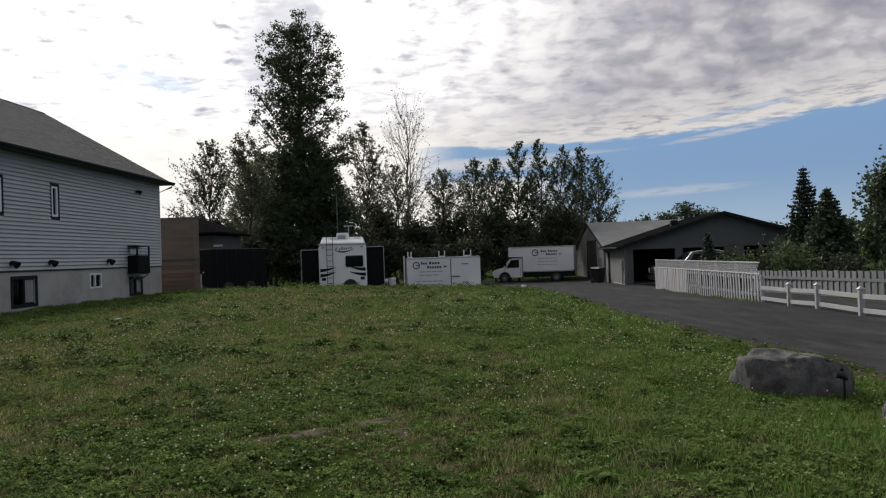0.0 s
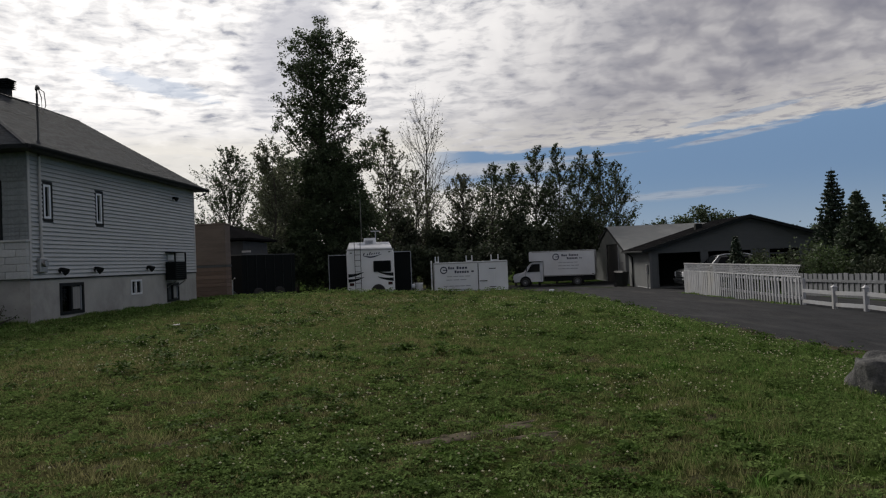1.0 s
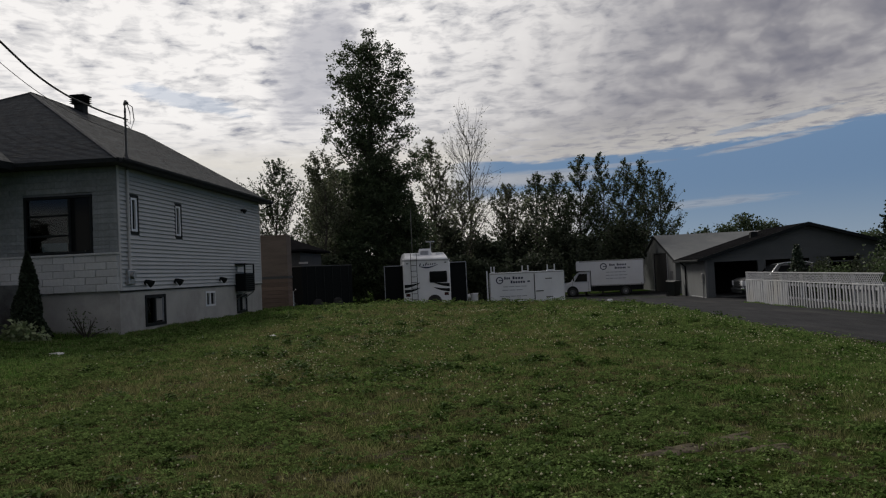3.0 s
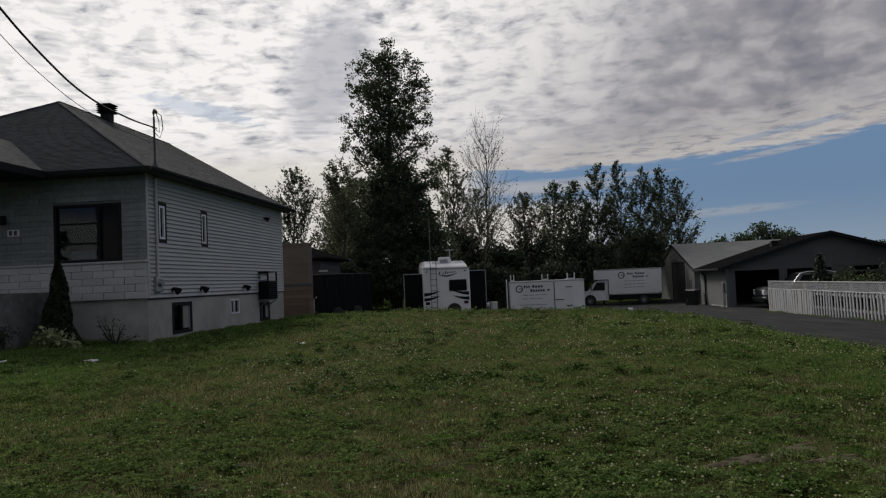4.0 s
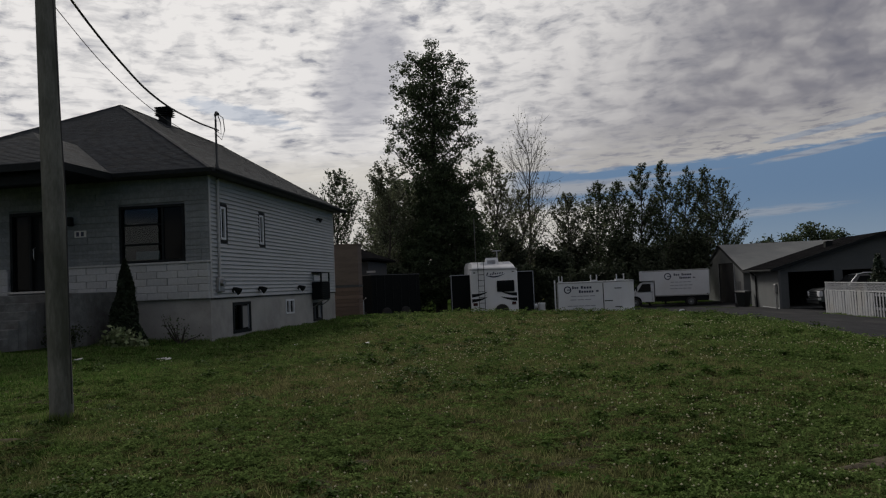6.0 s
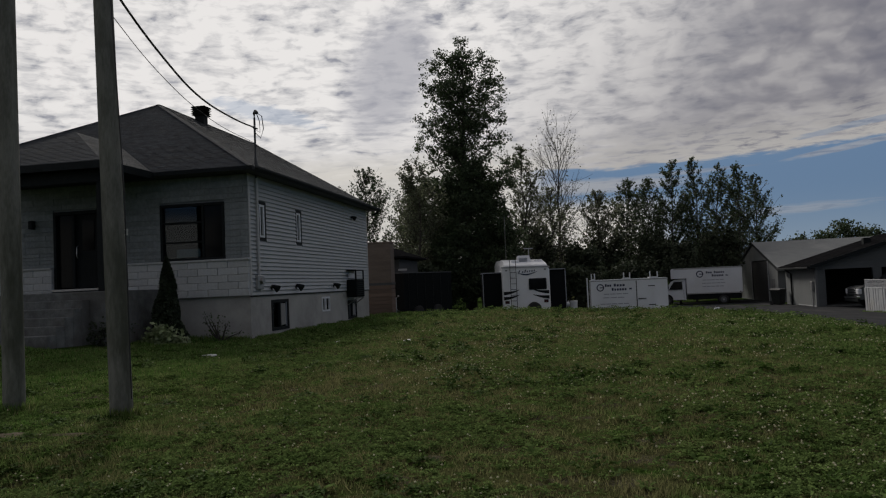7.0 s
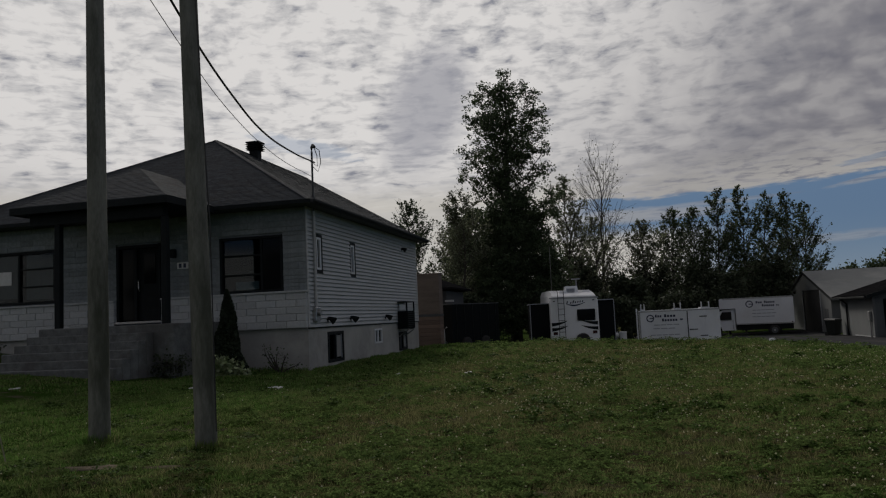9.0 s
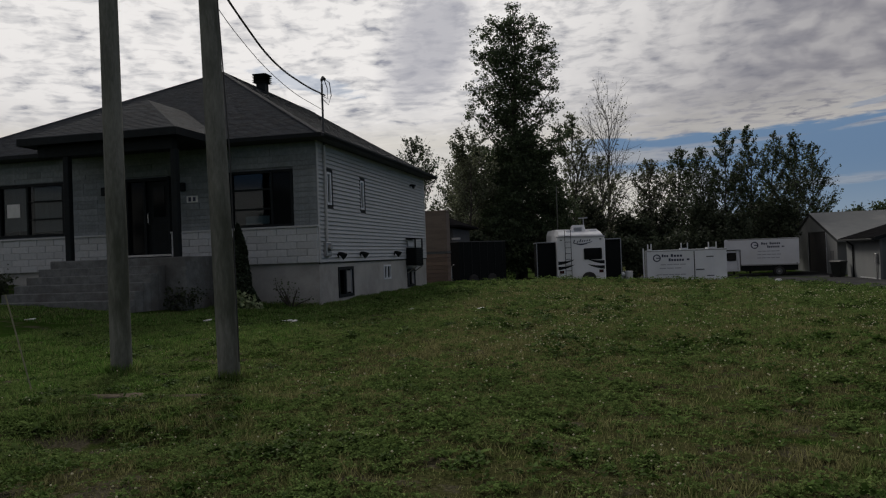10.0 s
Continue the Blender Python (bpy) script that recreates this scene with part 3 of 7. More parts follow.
def window_in(house, wall, u0, u1, z0, z1, bars=(), label="", deep=0.09, mat=BLACK, frame_w=0.07, glass=GLASS, sill=False, mullions=()):
    """A framed window in the front wall (wall 'y') or the side wall (wall 'x')."""
    def bx(b, a0, d0, c0, a1, d1, c1, c=0.006):
        if wall == "y":
            return b.box(a0, HY0 + d0, c0, a1, HY0 + d1, c1, c)
        return b.box(HX1 - d1, a0, c0, HX1 - d0, a1, c1, c)
    ring = Build()
    fw = frame_w
    for d in (-0.035 if wall == 'y' else -0.012, deep):
        for a0, c0, a1, c1 in ((u0, z0, u1, z1), (u0 + fw, z0 + fw, u1 - fw, z1 - fw)):
            for a, c in ((a0, c0), (a1, c0), (a1, c1), (a0, c1)):
                ring.v.append((a, HY0 + d, c) if wall == "y" else (HX1 - d, a, c))
    for i in range(4):
        j = (i + 1) % 4
        ring.f += [(i, j, 4 + j, 4 + i), (8 + i, 12 + i, 12 + j, 8 + j), (i, 8 + i, 8 + j, j), (4 + i, 4 + j, 12 + j, 12 + i)]
    win = part("window", ring, mat, house, label, world=True)
    for m in mullions:
        part("mullion", bx(Build(), m - frame_w * 0.5, -0.02, z0 + frame_w, m + frame_w * 0.5, deep, z1 - frame_w), mat, win, world=True)
    for z, a, b in bars:
        part("glazing_bar", bx(Build(), a, 0.0, z - 0.025, b, 0.05, z + 0.025), mat, win, world=True)
    part("pane", bx(Build(), u0 + frame_w * 0.8, 0.045, z0 + frame_w * 0.8, u1 - frame_w * 0.8, 0.055, z1 - frame_w * 0.8, 0), glass, win, world=True)
    if sill:
        part("sill", bx(Build(), u0 - 0.05, -0.07, z0 - 0.05, u1 + 0.05, 0.02, z0), TRIM, win, world=True)
    return win


def wall_lamp(house, y, z, big=1.0):
    """A black cone lamp on the side wall."""
    b = Build().box(HX1, y - 0.05 * big, z - 0.07 * big, HX1 + 0.03, y + 0.05 * big, z + 0.07 * big, 0.006)
    lamp = part("wall_lamp", b, BLACK, house, "black cone-shaped wall lamp", world=True)
    part("shade", Build().tube([(HX1 + 0.03, y, z + 0.05 * big), (HX1 + 0.10 * big, y, z + 0.03 * big), (HX1 + 0.22 * big, y, z - 0.05 * big)],
                               [0.04 * big, 0.06 * big, 0.11 * big], 12), BLACK, lamp, world=True)


def build_house():
    h = thing("house", (-18.4, 24.5, 0.5), "bungalow with grey stone front, pale siding and dark shingle roof", "house")
    g = -0.3
    # walls behind the claddings
    core = Build()
    core.box(HX0, HY0 + 0.06, FOUND, HX0 + 0.2, HY1, TOP)
    core.box(HX0 + 0.2, HY1 - 0.2, FOUND, HX1 - 0.06, HY1, TOP)
    part("back_wall", core, SIDING, h, world=True)
    # side wall in pieces round its openings
    side = [(19.62, 20.13, 3.02, 4.09), (22.40, 22.91, 3.02, 4.09)]
    b = Build()
    ys = [HY0 + 0.06] + [q for o in side for q in (o[0], o[1])] + [HY1 - 0.2]
    for i in range(0, len(ys), 2):
        b.box(HX1 - 0.2, ys[i], FOUND, HX1 - 0.02, ys[i + 1], TOP)
    for y0, y1, z0, z1 in side:
        b.box(HX1 - 0.2, y0, FOUND, HX1 - 0.02, y1, z0)
        b.box(HX1 - 0.2, y0, z1, HX1 - 0.02, y1, TOP)
    part("side_wall", b, MORTAR, h, world=True)
    # front wall in pieces round its openings
    front = [(-22.55, -20.28, 2.56, 4.10), (-18.28, -16.80, 1.86, 4.06), (-15.02, -13.15, 2.52, 4.06)]
    xs = [HX0 + 0.2] + [q for o in front for q in (o[0], o[1])] + [HX1 - 0.02]
    for i in range(0, len(xs), 2):
        part("front_wall", Build().box(xs[i], HY0 + 0.03, FOUND, xs[i + 1], HY0 + 0.25, TOP), MORTAR, h, world=True)
    for x0, x1, z0, z1 in front:
        part("front_wall", Build().box(x0, HY0 + 0.03, FOUND, x1, HY0 + 0.25, z0), MORTAR, h, world=True)
        part("front_wall", Build().box(x0, HY0 + 0.03, z1, x1, HY0 + 0.25, TOP), MORTAR, h, world=True)
    # added near-black sheets paint the unlit rooms behind the panes
    part("unlit_room_sheet", Build().box(HX0 + 0.3, HY0 + 2.6, FOUND, HX1 - 1.8, HY0 + 2.7, TOP).box(HX1 - 1.9, HY0 + 2.7, FOUND, HX1 - 1.8, HY1 - 0.3, TOP)
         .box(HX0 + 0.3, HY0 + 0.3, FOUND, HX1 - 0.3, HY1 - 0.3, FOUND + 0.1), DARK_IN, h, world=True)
    # foundation with three basement openings in the side
    base = [(20.36, 21.62, 0.48, 1.36), (24.62, 25.42, 0.84, 1.34), (27.50, 28.60, 0.45, 1.14)]
    b = Build()
    ys = [HY0] + [q for o in base for q in (o[0], o[1])] + [HY1]
    for i in range(0, len(ys), 2):
        b.box(HX1 - 0.3, ys[i], g, HX1 - 0.012, ys[i + 1], FOUND)
    for y0, y1, z0, z1 in base:
        b.box(HX1 - 0.3, y0, g, HX1 - 0.012, y1, z0)
        b.box(HX1 - 0.3, y0, z1, HX1 - 0.012, y1, FOUND)
    b.box(HX0, HY0, g, HX1 - 0.3, HY0 + 0.3, FOUND)
    part("foundation", b, CONCRETE, h, "parged grey concrete foundation", world=True)
    # added near-black sheet paints the cellar's darkness
    part("unlit_cellar_sheet", Build().box(HX1 - 1.2, HY0 + 0.4, g, HX1 - 1.1, HY1 - 0.3, FOUND), DARK_IN, h, world=True)
    for i, (y0, y1, z0, z1) in enumerate(base):
        w = window_in(h, "x", y0, y1, z0, z1, label="basement window in a dark frame" if i != 1 else "small white basement window",
                      mat=VEHICLE_WHITE if i == 1 else BLACK, deep=0.15, frame_w=0.06 if i == 1 else 0.09, mullions=((y0 + y1) / 2 - 0.05,), glass=(GLASS, DARK_GLASS, CELLAR_GLASS)[i])
        if i != 1:
            part("pane_sheet", Build().box(HX1 - 0.043, (y0 + y1) / 2 + 0.05, z0 + 0.13, HX1 - 0.038, y1 - 0.15, z1 - 0.12), CURTAIN, w, "pale blind behind the sash", world=True)
        if i == 2 or i == 0:
            m = (y0 + y1) / 2
            for a, c in ((y0 + 0.09, y0 + 0.13), (m - 0.02, m + 0.02), (y1 - 0.13, y1 - 0.09)):
                part("stile", Build().box(HX1 - 0.06, a, z0 + 0.09, HX1 - 0.02, c, z1 - 0.09), GREY_PRINT, w, "grey sash stile", world=True)
    # siding courses
    n, x = 29, HX1
    step = (TOP - FOUND) / n
    for i in range(n):
        z = FOUND + i * step
        cuts = [HY0 + 0.10]
        for y0, y1, z0, z1 in side:
            if z + step > z0 + 0.02 and z < z1 - 0.02:
                cuts += [y0 + 0.01, y1 - 0.01]
        cuts.append(HY1 - 0.08)
        b = Build()
        for q in range(0, len(cuts), 2):
            y0, y1 = cuts[q], cuts[q + 1]
            pr = [(x - 0.02, z), (x + 0.022, z), (x + 0.028, z + 0.012), (x - 0.010, z + step), (x - 0.02, z + step)]
            b.prism([(p[0], y0, p[1]) for p in pr], [(p[0], y1, p[1]) for p in pr])
        part("plank", b, SIDING, h, world=True)
    b = Build()
    b.box(HX1 - 0.02, HY0 + 0.0, CAP + 0.04, HX1 + 0.02, HY0 + 0.10, TOP, 0.004).box(HX1 - 0.02, HY0 + 0.10 - 0.1, FOUND, HX1 + 0.019, HY0 + 0.10, CAP + 0.04, 0.004)
    part("corner_trim", b, TRIM, h, world=True)
    part("corner_trim", Build().box(HX1 - 0.02, HY1 - 0.09, FOUND, HX1 + 0.02, HY1, TOP, 0.004), TRIM, h, world=True)
    part("starter_strip", Build().box(HX1 - 0.02, HY0, FOUND - 0.035, HX1 + 0.022, HY1, FOUND - 0.002, 0.004), BLACK, h, world=True)
    # windows
    for y0, y1, z0, z1 in side:
        w = window_in(h, "x", y0, y1, z0, z1, label="narrow side window in a black surround", frame_w=0.075)
        for a, c in ((y0 + 0.08, y0 + 0.16), (y1 - 0.16, y1 - 0.08)):
            part("stile", Build().box(HX1 - 0.05, a, z0 + 0.08, HX1 + 0.004, c, z1 - 0.08), VEHICLE_WHITE, w, "white sash stile", world=True)
        for a, c in ((z0 + 0.08, z0 + 0.14), (z1 - 0.14, z1 - 0.08)):
            part("sash_rail", Build().box(HX1 - 0.05, y0 + 0.16, a, HX1 + 0.004, y1 - 0.16, c), VEHICLE_WHITE, w, "white sash rail", world=True)
    lx0, lx1 = front[0][:2]
    w = window_in(h, "y", lx0, lx1, 2.56, 4.10, bars=((3.58, -21.55, lx1), (3.06, -21.55, lx1)), mullions=(-21.55,), label="wide front window with a fixed light and a slatted light")
    part("curtain", Build().box(-22.45, HY0 + 0.12, 2.75, -21.7, HY0 + 0.14, 4.0).box(-21.4, HY0 + 0.12, 2.7, -20.4, HY0 + 0.14, 4.0), CURTAIN, w, world=True)
    part("notice", Build().box(-22.3, HY0 + 0.035, 3.15, -21.85, HY0 + 0.042, 3.55), PAPER, w, "white sheet of paper", world=True)
    w = window_in(h, "y", -15.02, -13.15, 2.52, 4.06, bars=((3.55, -15.02, -13.80), (3.02, -15.02, -13.80)), mullions=(-13.78,), label="wide dark-framed front window")
    # added pale box stands in for a reflection low in the pane
    part("pane_sheet", Build().box(-14.62, HY0 + 0.10, 2.62, -13.92, HY0 + 0.12, 2.84), PAPER, w, "pale sheet painting a low reflection in the window", world=True)
    part("casement", Build().box(-13.74, HY0 + 0.01, 2.6, -13.23, HY0 + 0.06, 3.98), DARK_GLASS, w, world=True)
    # door
    d = part("door", Build().box(-17.62, HY0 + 0.06, 1.92, -16.86, HY0 + 0.11, 3.96, 0.006), BLACK, h, "black front door with a tall light", world=True)
    part("pane", Build().box(-17.42, HY0 + 0.045, 2.95, -17.06, HY0 + 0.058, 3.80), DARK_GLASS, d, world=True)
    part("handle", Build().tube([(-17.56, HY0 + 0.02, 2.75), (-17.56, HY0 - 0.02, 2.8), (-17.56, HY0 - 0.02, 3.05), (-17.56, HY0 + 0.05, 3.1)], 0.014), STEEL, d, "brushed steel door handle", world=True)
    b = Build()
    for a, c in ((-18.28, -18.20), (-17.70, -17.62), (-16.86, -16.80)):
        b.box(a, HY0 - (0.14 if a > -17 else 0.02), 1.9, c, HY0 + 0.2, 4.06, 0.005)
    b.box(-18.20, HY0 - 0.02, 3.97, -17.70, HY0 + 0.2, 4.06, 0.005).box(-17.62, HY0 - 0.02, 3.97, -16.86, HY0 + 0.2, 4.06, 0.005)
    part("door_frame", b, BLACK, h, world=True)
    part("sidelight", Build().box(-18.20, HY0 + 0.08, 1.95, -17.70, HY0 + 0.09, 3.97), DARK_GLASS, h, world=True)
    part("threshold", Build().box(-18.28, HY0 - 0.12, 1.84, -16.80, HY0 + 0.1, 1.90, 0.006), STEEL, h, world=True)
    # cap course of the block plinth
    for x0, x1 in ((HX0, -18.28), (-16.80, HX1 + 0.03)):
        part("plinth_cap", Build().box(x0, HY0 - 0.16, CAP, x1, HY0 + 0.03, CAP + 0.055, 0.01), BLOCK, h, world=True)
    # eaves: soffit, fascia, gutter
    b = Build()
    b.box(EX0, EY0, EAVE - 0.08, EX1, HY0 + 0.1, EAVE - 0.065).box(HX1 - 0.1, HY0 + 0.1, EAVE - 0.08, EX1, RY1, EAVE - 0.065)
    part("soffit", b, DARK_SIDING, h, "dark soffit", world=True)
    for q in ((EX0, EY0 - 0.02, PX0, EY0), (PX1, EY0 - 0.02, EX1, EY0), (EX1, EY0, EX1 + 0.02, RY1)):
        part("fascia", Build().box(q[0], q[1], EAVE - 0.09, q[2], q[3], EAVE + 0.015), BLACK, h, world=True)
    gut = [(0.0, -0.11), (0.08, -0.11), (0.12, -0.05), (0.12, 0.0), (0.105, 0.0), (0.105, -0.045), (0.075, -0.095), (0.0, -0.095)]
    part("gutter", Build().prism([(EX1 + 0.02 + p, EY0, EAVE + q) for p, q in gut], [(EX1 + 0.02 + p, RY1, EAVE + q) for p, q in gut]), BLACK, h, "dark metal gutter", world=True)
    part("downspout", Build().tube([(EX1 + 0.08, RY1 - 0.15, EAVE - 0.1), (EX1 + 0.06, RY1 - 0.15, EAVE - 0.18), (HX1 - 0.1, HY1 + 0.06, EAVE - 0.42), (HX1 - 0.1, HY1 + 0.06, 0.6)], 0.04, 8), BLACK, h, world=True)
    # roof planes with shingles
    A, B, C, D = (EX0, EY0, EAVE), (EX1, EY0, EAVE), (RX, RY0, RIDGE), (EX1, RY1, EAVE)
    E, F = (RX, RY1, RIDGE), (EX0, RY1, EAVE)
    b = Build().face(A, B, C).face(B, D, E, C).face(A, C, E, F).face((EX0, RY1, EAVE - 0.1), (EX1, RY1, EAVE - 0.1), D, E, F)
    b.face((EX0, EY0, EAVE - 0.06), (EX0, RY1, EAVE - 0.06), (EX1, RY1, EAVE - 0.06), (EX1, EY0, EAVE - 0.06))
    roof = part("roof", b, SHINGLE, h, "dark grey asphalt shingle roof", world=True)
    b = Build()
    shingles(b, A, B, C, C)
    shingles(b, B, D, E, C)
    s = part("shingles", b, SHINGLE, roof, world=True)
    tagged(s, kind="stuff")
    b = Build()
    for p, q in ((B, C), (C, E), (A, C)):
        p, q = Vector(p), Vector(q)
        m = int((q - p).length / 0.25)
        for i in range(m):
            a, c = p.lerp(q, i / m), p.lerp(q, (i + 1.1) / m)
            side_way = (c - a).cross(Vector((0, 0, 1))).normalized() * 0.07
            up = Vector((0, 0, 0.006))
            b.face(a - side_way - up * 0.6, a + up * 0.75, c + up * 0.55, c - side_way - up * 0.8).face(a + up * 0.75, a + side_way - up * 0.6, c + side_way - up * 0.8, c + up * 0.55)
    tagged(part("ridge_capping", b, SHINGLE, roof, world=True), kind="stuff")
    # roof vent on the ridge
    vx, vy = -17.22, 25.70
    v = part("roof_vent", Build().box(vx - 0.17, vy - 0.17, RIDGE - 0.25, vx + 0.17, vy + 0.17, RIDGE + 0.46, 0.02), BLACK, roof, "dark metal roof ventilator", world=True)
    for i in range(4):
        z, o = RIDGE + 0.20 + i * 0.068, 0.27 + 0.012 * (i % 2)
        part("louvre", Build().prism([(vx - 0.2, vy - 0.2, z + 0.045), (vx + 0.2, vy - 0.2, z + 0.045), (vx + 0.2, vy + 0.2, z + 0.045), (vx - 0.2, vy + 0.2, z + 0.045)],
                                     [(vx - o, vy - o, z), (vx + o, vy - o, z), (vx + o, vy + o, z), (vx - o, vy + o, z)]), BLACK, v, world=True)
    part("cowl", Build().box(vx - 0.27, vy - 0.27, RIDGE + 0.462, vx + 0.27, vy + 0.27, RIDGE + 0.51, 0.015), BLACK, v, world=True)
    # porch
    apex, back = (-17.08, 18.4, 6.12), (-17.08, 20.3, 6.12)
    pa, pb = (PX0, PY, EAVE), (PX1, PY, EAVE)
    pl, pr = (PX0, 18.5, EAVE), (PX1, 18.5, EAVE)
    b = Build().face(pa, pb, apex).face(pb, pr, back, apex).face(pl, pa, apex, back).face(pl, pr, pb, pa)
    porch = part("porch_roof", b, SHINGLE, h, "hipped shingle porch roof", world=True)
    b = Build()
    shingles(b, pa, pb, apex, apex)
    shingles(b, pb, pr, back, apex)
    shingles(b, pl, pa, apex, back)
    tagged(part("shingles", b, SHINGLE, porch, world=True), kind="stuff")
    b = Build().box(PX0, PY - 0.02, EAVE - 0.16, PX1, PY, EAVE + 0.02).box(PX1, PY - 0.02, EAVE - 0.16, PX1 + 0.02, 18.4, EAVE + 0.02).box(PX0 - 0.02, PY - 0.02, EAVE - 0.16, PX0, 18.4, EAVE + 0.02)
    b.box(PX0, PY, EAVE - 0.14, PX1, 18.5, EAVE - 0.12)
    part("porch_fascia", b, BLACK, h, world=True)
    part("porch_beam", Build().box(PX0 + 0.3, 16.5, 4.42, PX1 - 0.3, 16.72, EAVE - 0.14, 0.01), BLACK, h, world=True)
    for x in (-18.20, -15.16):
        part("porch_column", Build().box(x - 0.08, 16.52, 1.78, x + 0.08, 16.68, 4.42, 0.012), BLACK, h, "black porch column", world=True)
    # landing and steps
    # the porch shade on these is partly painted into their concrete
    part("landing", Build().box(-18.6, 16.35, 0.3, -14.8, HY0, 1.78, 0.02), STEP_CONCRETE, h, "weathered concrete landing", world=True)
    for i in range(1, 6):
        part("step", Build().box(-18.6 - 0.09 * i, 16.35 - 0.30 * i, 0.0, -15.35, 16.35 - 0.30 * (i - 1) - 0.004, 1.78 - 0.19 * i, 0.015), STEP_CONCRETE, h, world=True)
    # lamps, number plate with bars, mast, meter
    for y, z in ((20.35, 1.70), (22.25, 1.71), (25.85, 1.72)):
        wall_lamp(h, y, z)
    wall_lamp(h, 28.25, 4.30, 0.85)
    for x in (-18.9, -16.42):
        part("porch_lamp", Build().box(x - 0.07, HY0 - 0.16, 3.62, x + 0.07, HY0 - 0.0, 3.86, 0.02), BLACK, h, "black lantern beside the door", world=True)
    p = part("number_plate", Build().box(-16.33, HY0 - 0.035, 3.30, -15.98, HY0 - 0.012, 3.48, 0.005), PAPER, h, "pale plate with dark bars", world=True)
    for x in (-16.27, -16.13):
        part("bar", Build().box(x, HY0 - 0.04, 3.33, x + 0.08, HY0 - 0.034, 3.45), NAVY, p, world=True)
    m = part("service_mast", Build().tube([(HX1 + 0.06, 19.45, 4.7), (HX1 + 0.06, 19.45, 6.35), (HX1 + 0.08, 19.40, 6.46), (HX1 + 0.15, 19.32, 6.50), (HX1 + 0.22, 19.25, 6.44)], [0.028, 0.028, 0.04, 0.05, 0.045], 10), DARK_SIDING, h, "dark grey service mast", world=True)
    part("conduit", Build().tube([(HX1 + 0.06, 19.45, 2.0), (HX1 + 0.06, 19.45, 4.7)], 0.038, 10), TRIM, h, "pale conduit", world=True)
    part("meter", Build().box(HX1 + 0.0, 19.28, 1.66, HX1 + 0.12, 19.62, 2.05, 0.02).disc((HX1 + 0.15, 19.45, 1.9), (1, 0, 0), 0.09, 0.08, 16), STEEL, h, "round electric meter", world=True)
    part("drip_loop", Build().tube([(HX1 + 0.2, 19.3, 6.45), (HX1 + 0.34, 19.3, 6.35), (HX1 + 0.38, 19.3, 6.0), (HX1 + 0.30, 19.28, 5.75), (HX1 + 0.1, 19.3, 5.95)], 0.012, 6)
         .tube([(HX1 + 0.2, 19.3, 6.42), (HX1 + 0.28, 19.28, 6.2), (HX1 + 0.29, 19.27, 5.9), (HX1 + 0.08, 19.3, 6.05)], 0.012, 6), WIRE, m, world=True)
    part("roof_collar", Build().tube([(HX1 + 0.06, 19.45, 5.02), (HX1 + 0.06, 19.45, 5.12)], [0.08, 0.045], 12), DARK_SIDING, m, world=True)
    return h


house = build_house()


def build_heat_pump():
    """Wall-hung unit with a frame above it, on brackets."""
    u = thing("wall_air_conditioner", (HX1 + 0.2, 27.85, 1.3), "dark wall-hung air conditioner on brackets with a frame above", "air conditioner")
    x0, x1, y0, y1 = HX1 + 0.02, HX1 + 0.40, 27.35, 28.40
    part("body", Build().box(x0, y0, 1.26, x1, y1, 1.92, 0.02), BLACK_CLOTH, u, world=True)
    for i in range(8):
        z = 1.32 + i * 0.075
        part("louvre", Build().box(x1 - 0.002, y0 + 0.05, z, x1 + 0.012, y1 - 0.05, z + 0.025), BLACK, u, world=True)
    for y in (y0 + 0.03, y1 - 0.03):
        part("post", Build().box(x1 - 0.05, y - 0.025, 1.92, x1, y + 0.025, 2.24), BLACK, u, world=True)
    part("top_rail", Build().box(x0, y0, 2.24, x1, y1, 2.28, 0.006), BLACK, u, world=True)
    part("white_panel", Build().box(x0 + 0.02, y0 + 0.16, 1.97, x0 + 0.05, y1 - 0.16, 2.18, 0.006), VEHICLE_WHITE, u, "small white panel", world=True)
    for y in (y0 + 0.12, y1 - 0.12):
        part("bracket", Build().tube([(x0, y, 0.98), (x1 - 0.02, y, 1.22)], 0.02, 6).box(x0, y - 0.02, 1.22, x1, y + 0.02, 1.258), STEEL, u, world=True)


build_heat_pump()


# ---- trees ----
def leaf_quads(rng, centres, size):
    """Leaves as small bent diamonds: one quad each, at random tilts."""
    n = len(centres)
    a = rng.normal(size=(n, 3))
    a[:, 2] *= 0.7
    a /= np.linalg.norm(a, axis=1, keepdims=True)
    b = rng.normal(size=(n, 3))
    b -= (b * a).sum(1, keepdims=True) * a
    b /= np.linalg.norm(b, axis=1, keepdims=True)
    s = size * rng.uniform(0.6, 1.35, (n, 1))
    c = np.asarray(centres)
    return np.stack([c - a * s * 0.5, c + b * s * 0.38, c + a * s * 0.5, c - b * s * 0.38], 1).reshape(-1, 3)


def limb(build, rng, p, way, length, r0, bend=0.25, sides=5, segs=4, rise=0.15):
    pts, radii = [Vector(p)], [r0]
    w = Vector(way).normalized()
    for i in range(segs):
        w = (w + Vector(rng.normal(0, bend * 0.5, 3)) + Vector((0, 0, rise))).normalized()
        pts.append(pts[-1] + w * length / segs)
        radii.append(r0 * (1 - 0.85 * (i + 1) / segs) + 0.004)
    build.tube(pts, radii, sides, caps=False)
    return pts


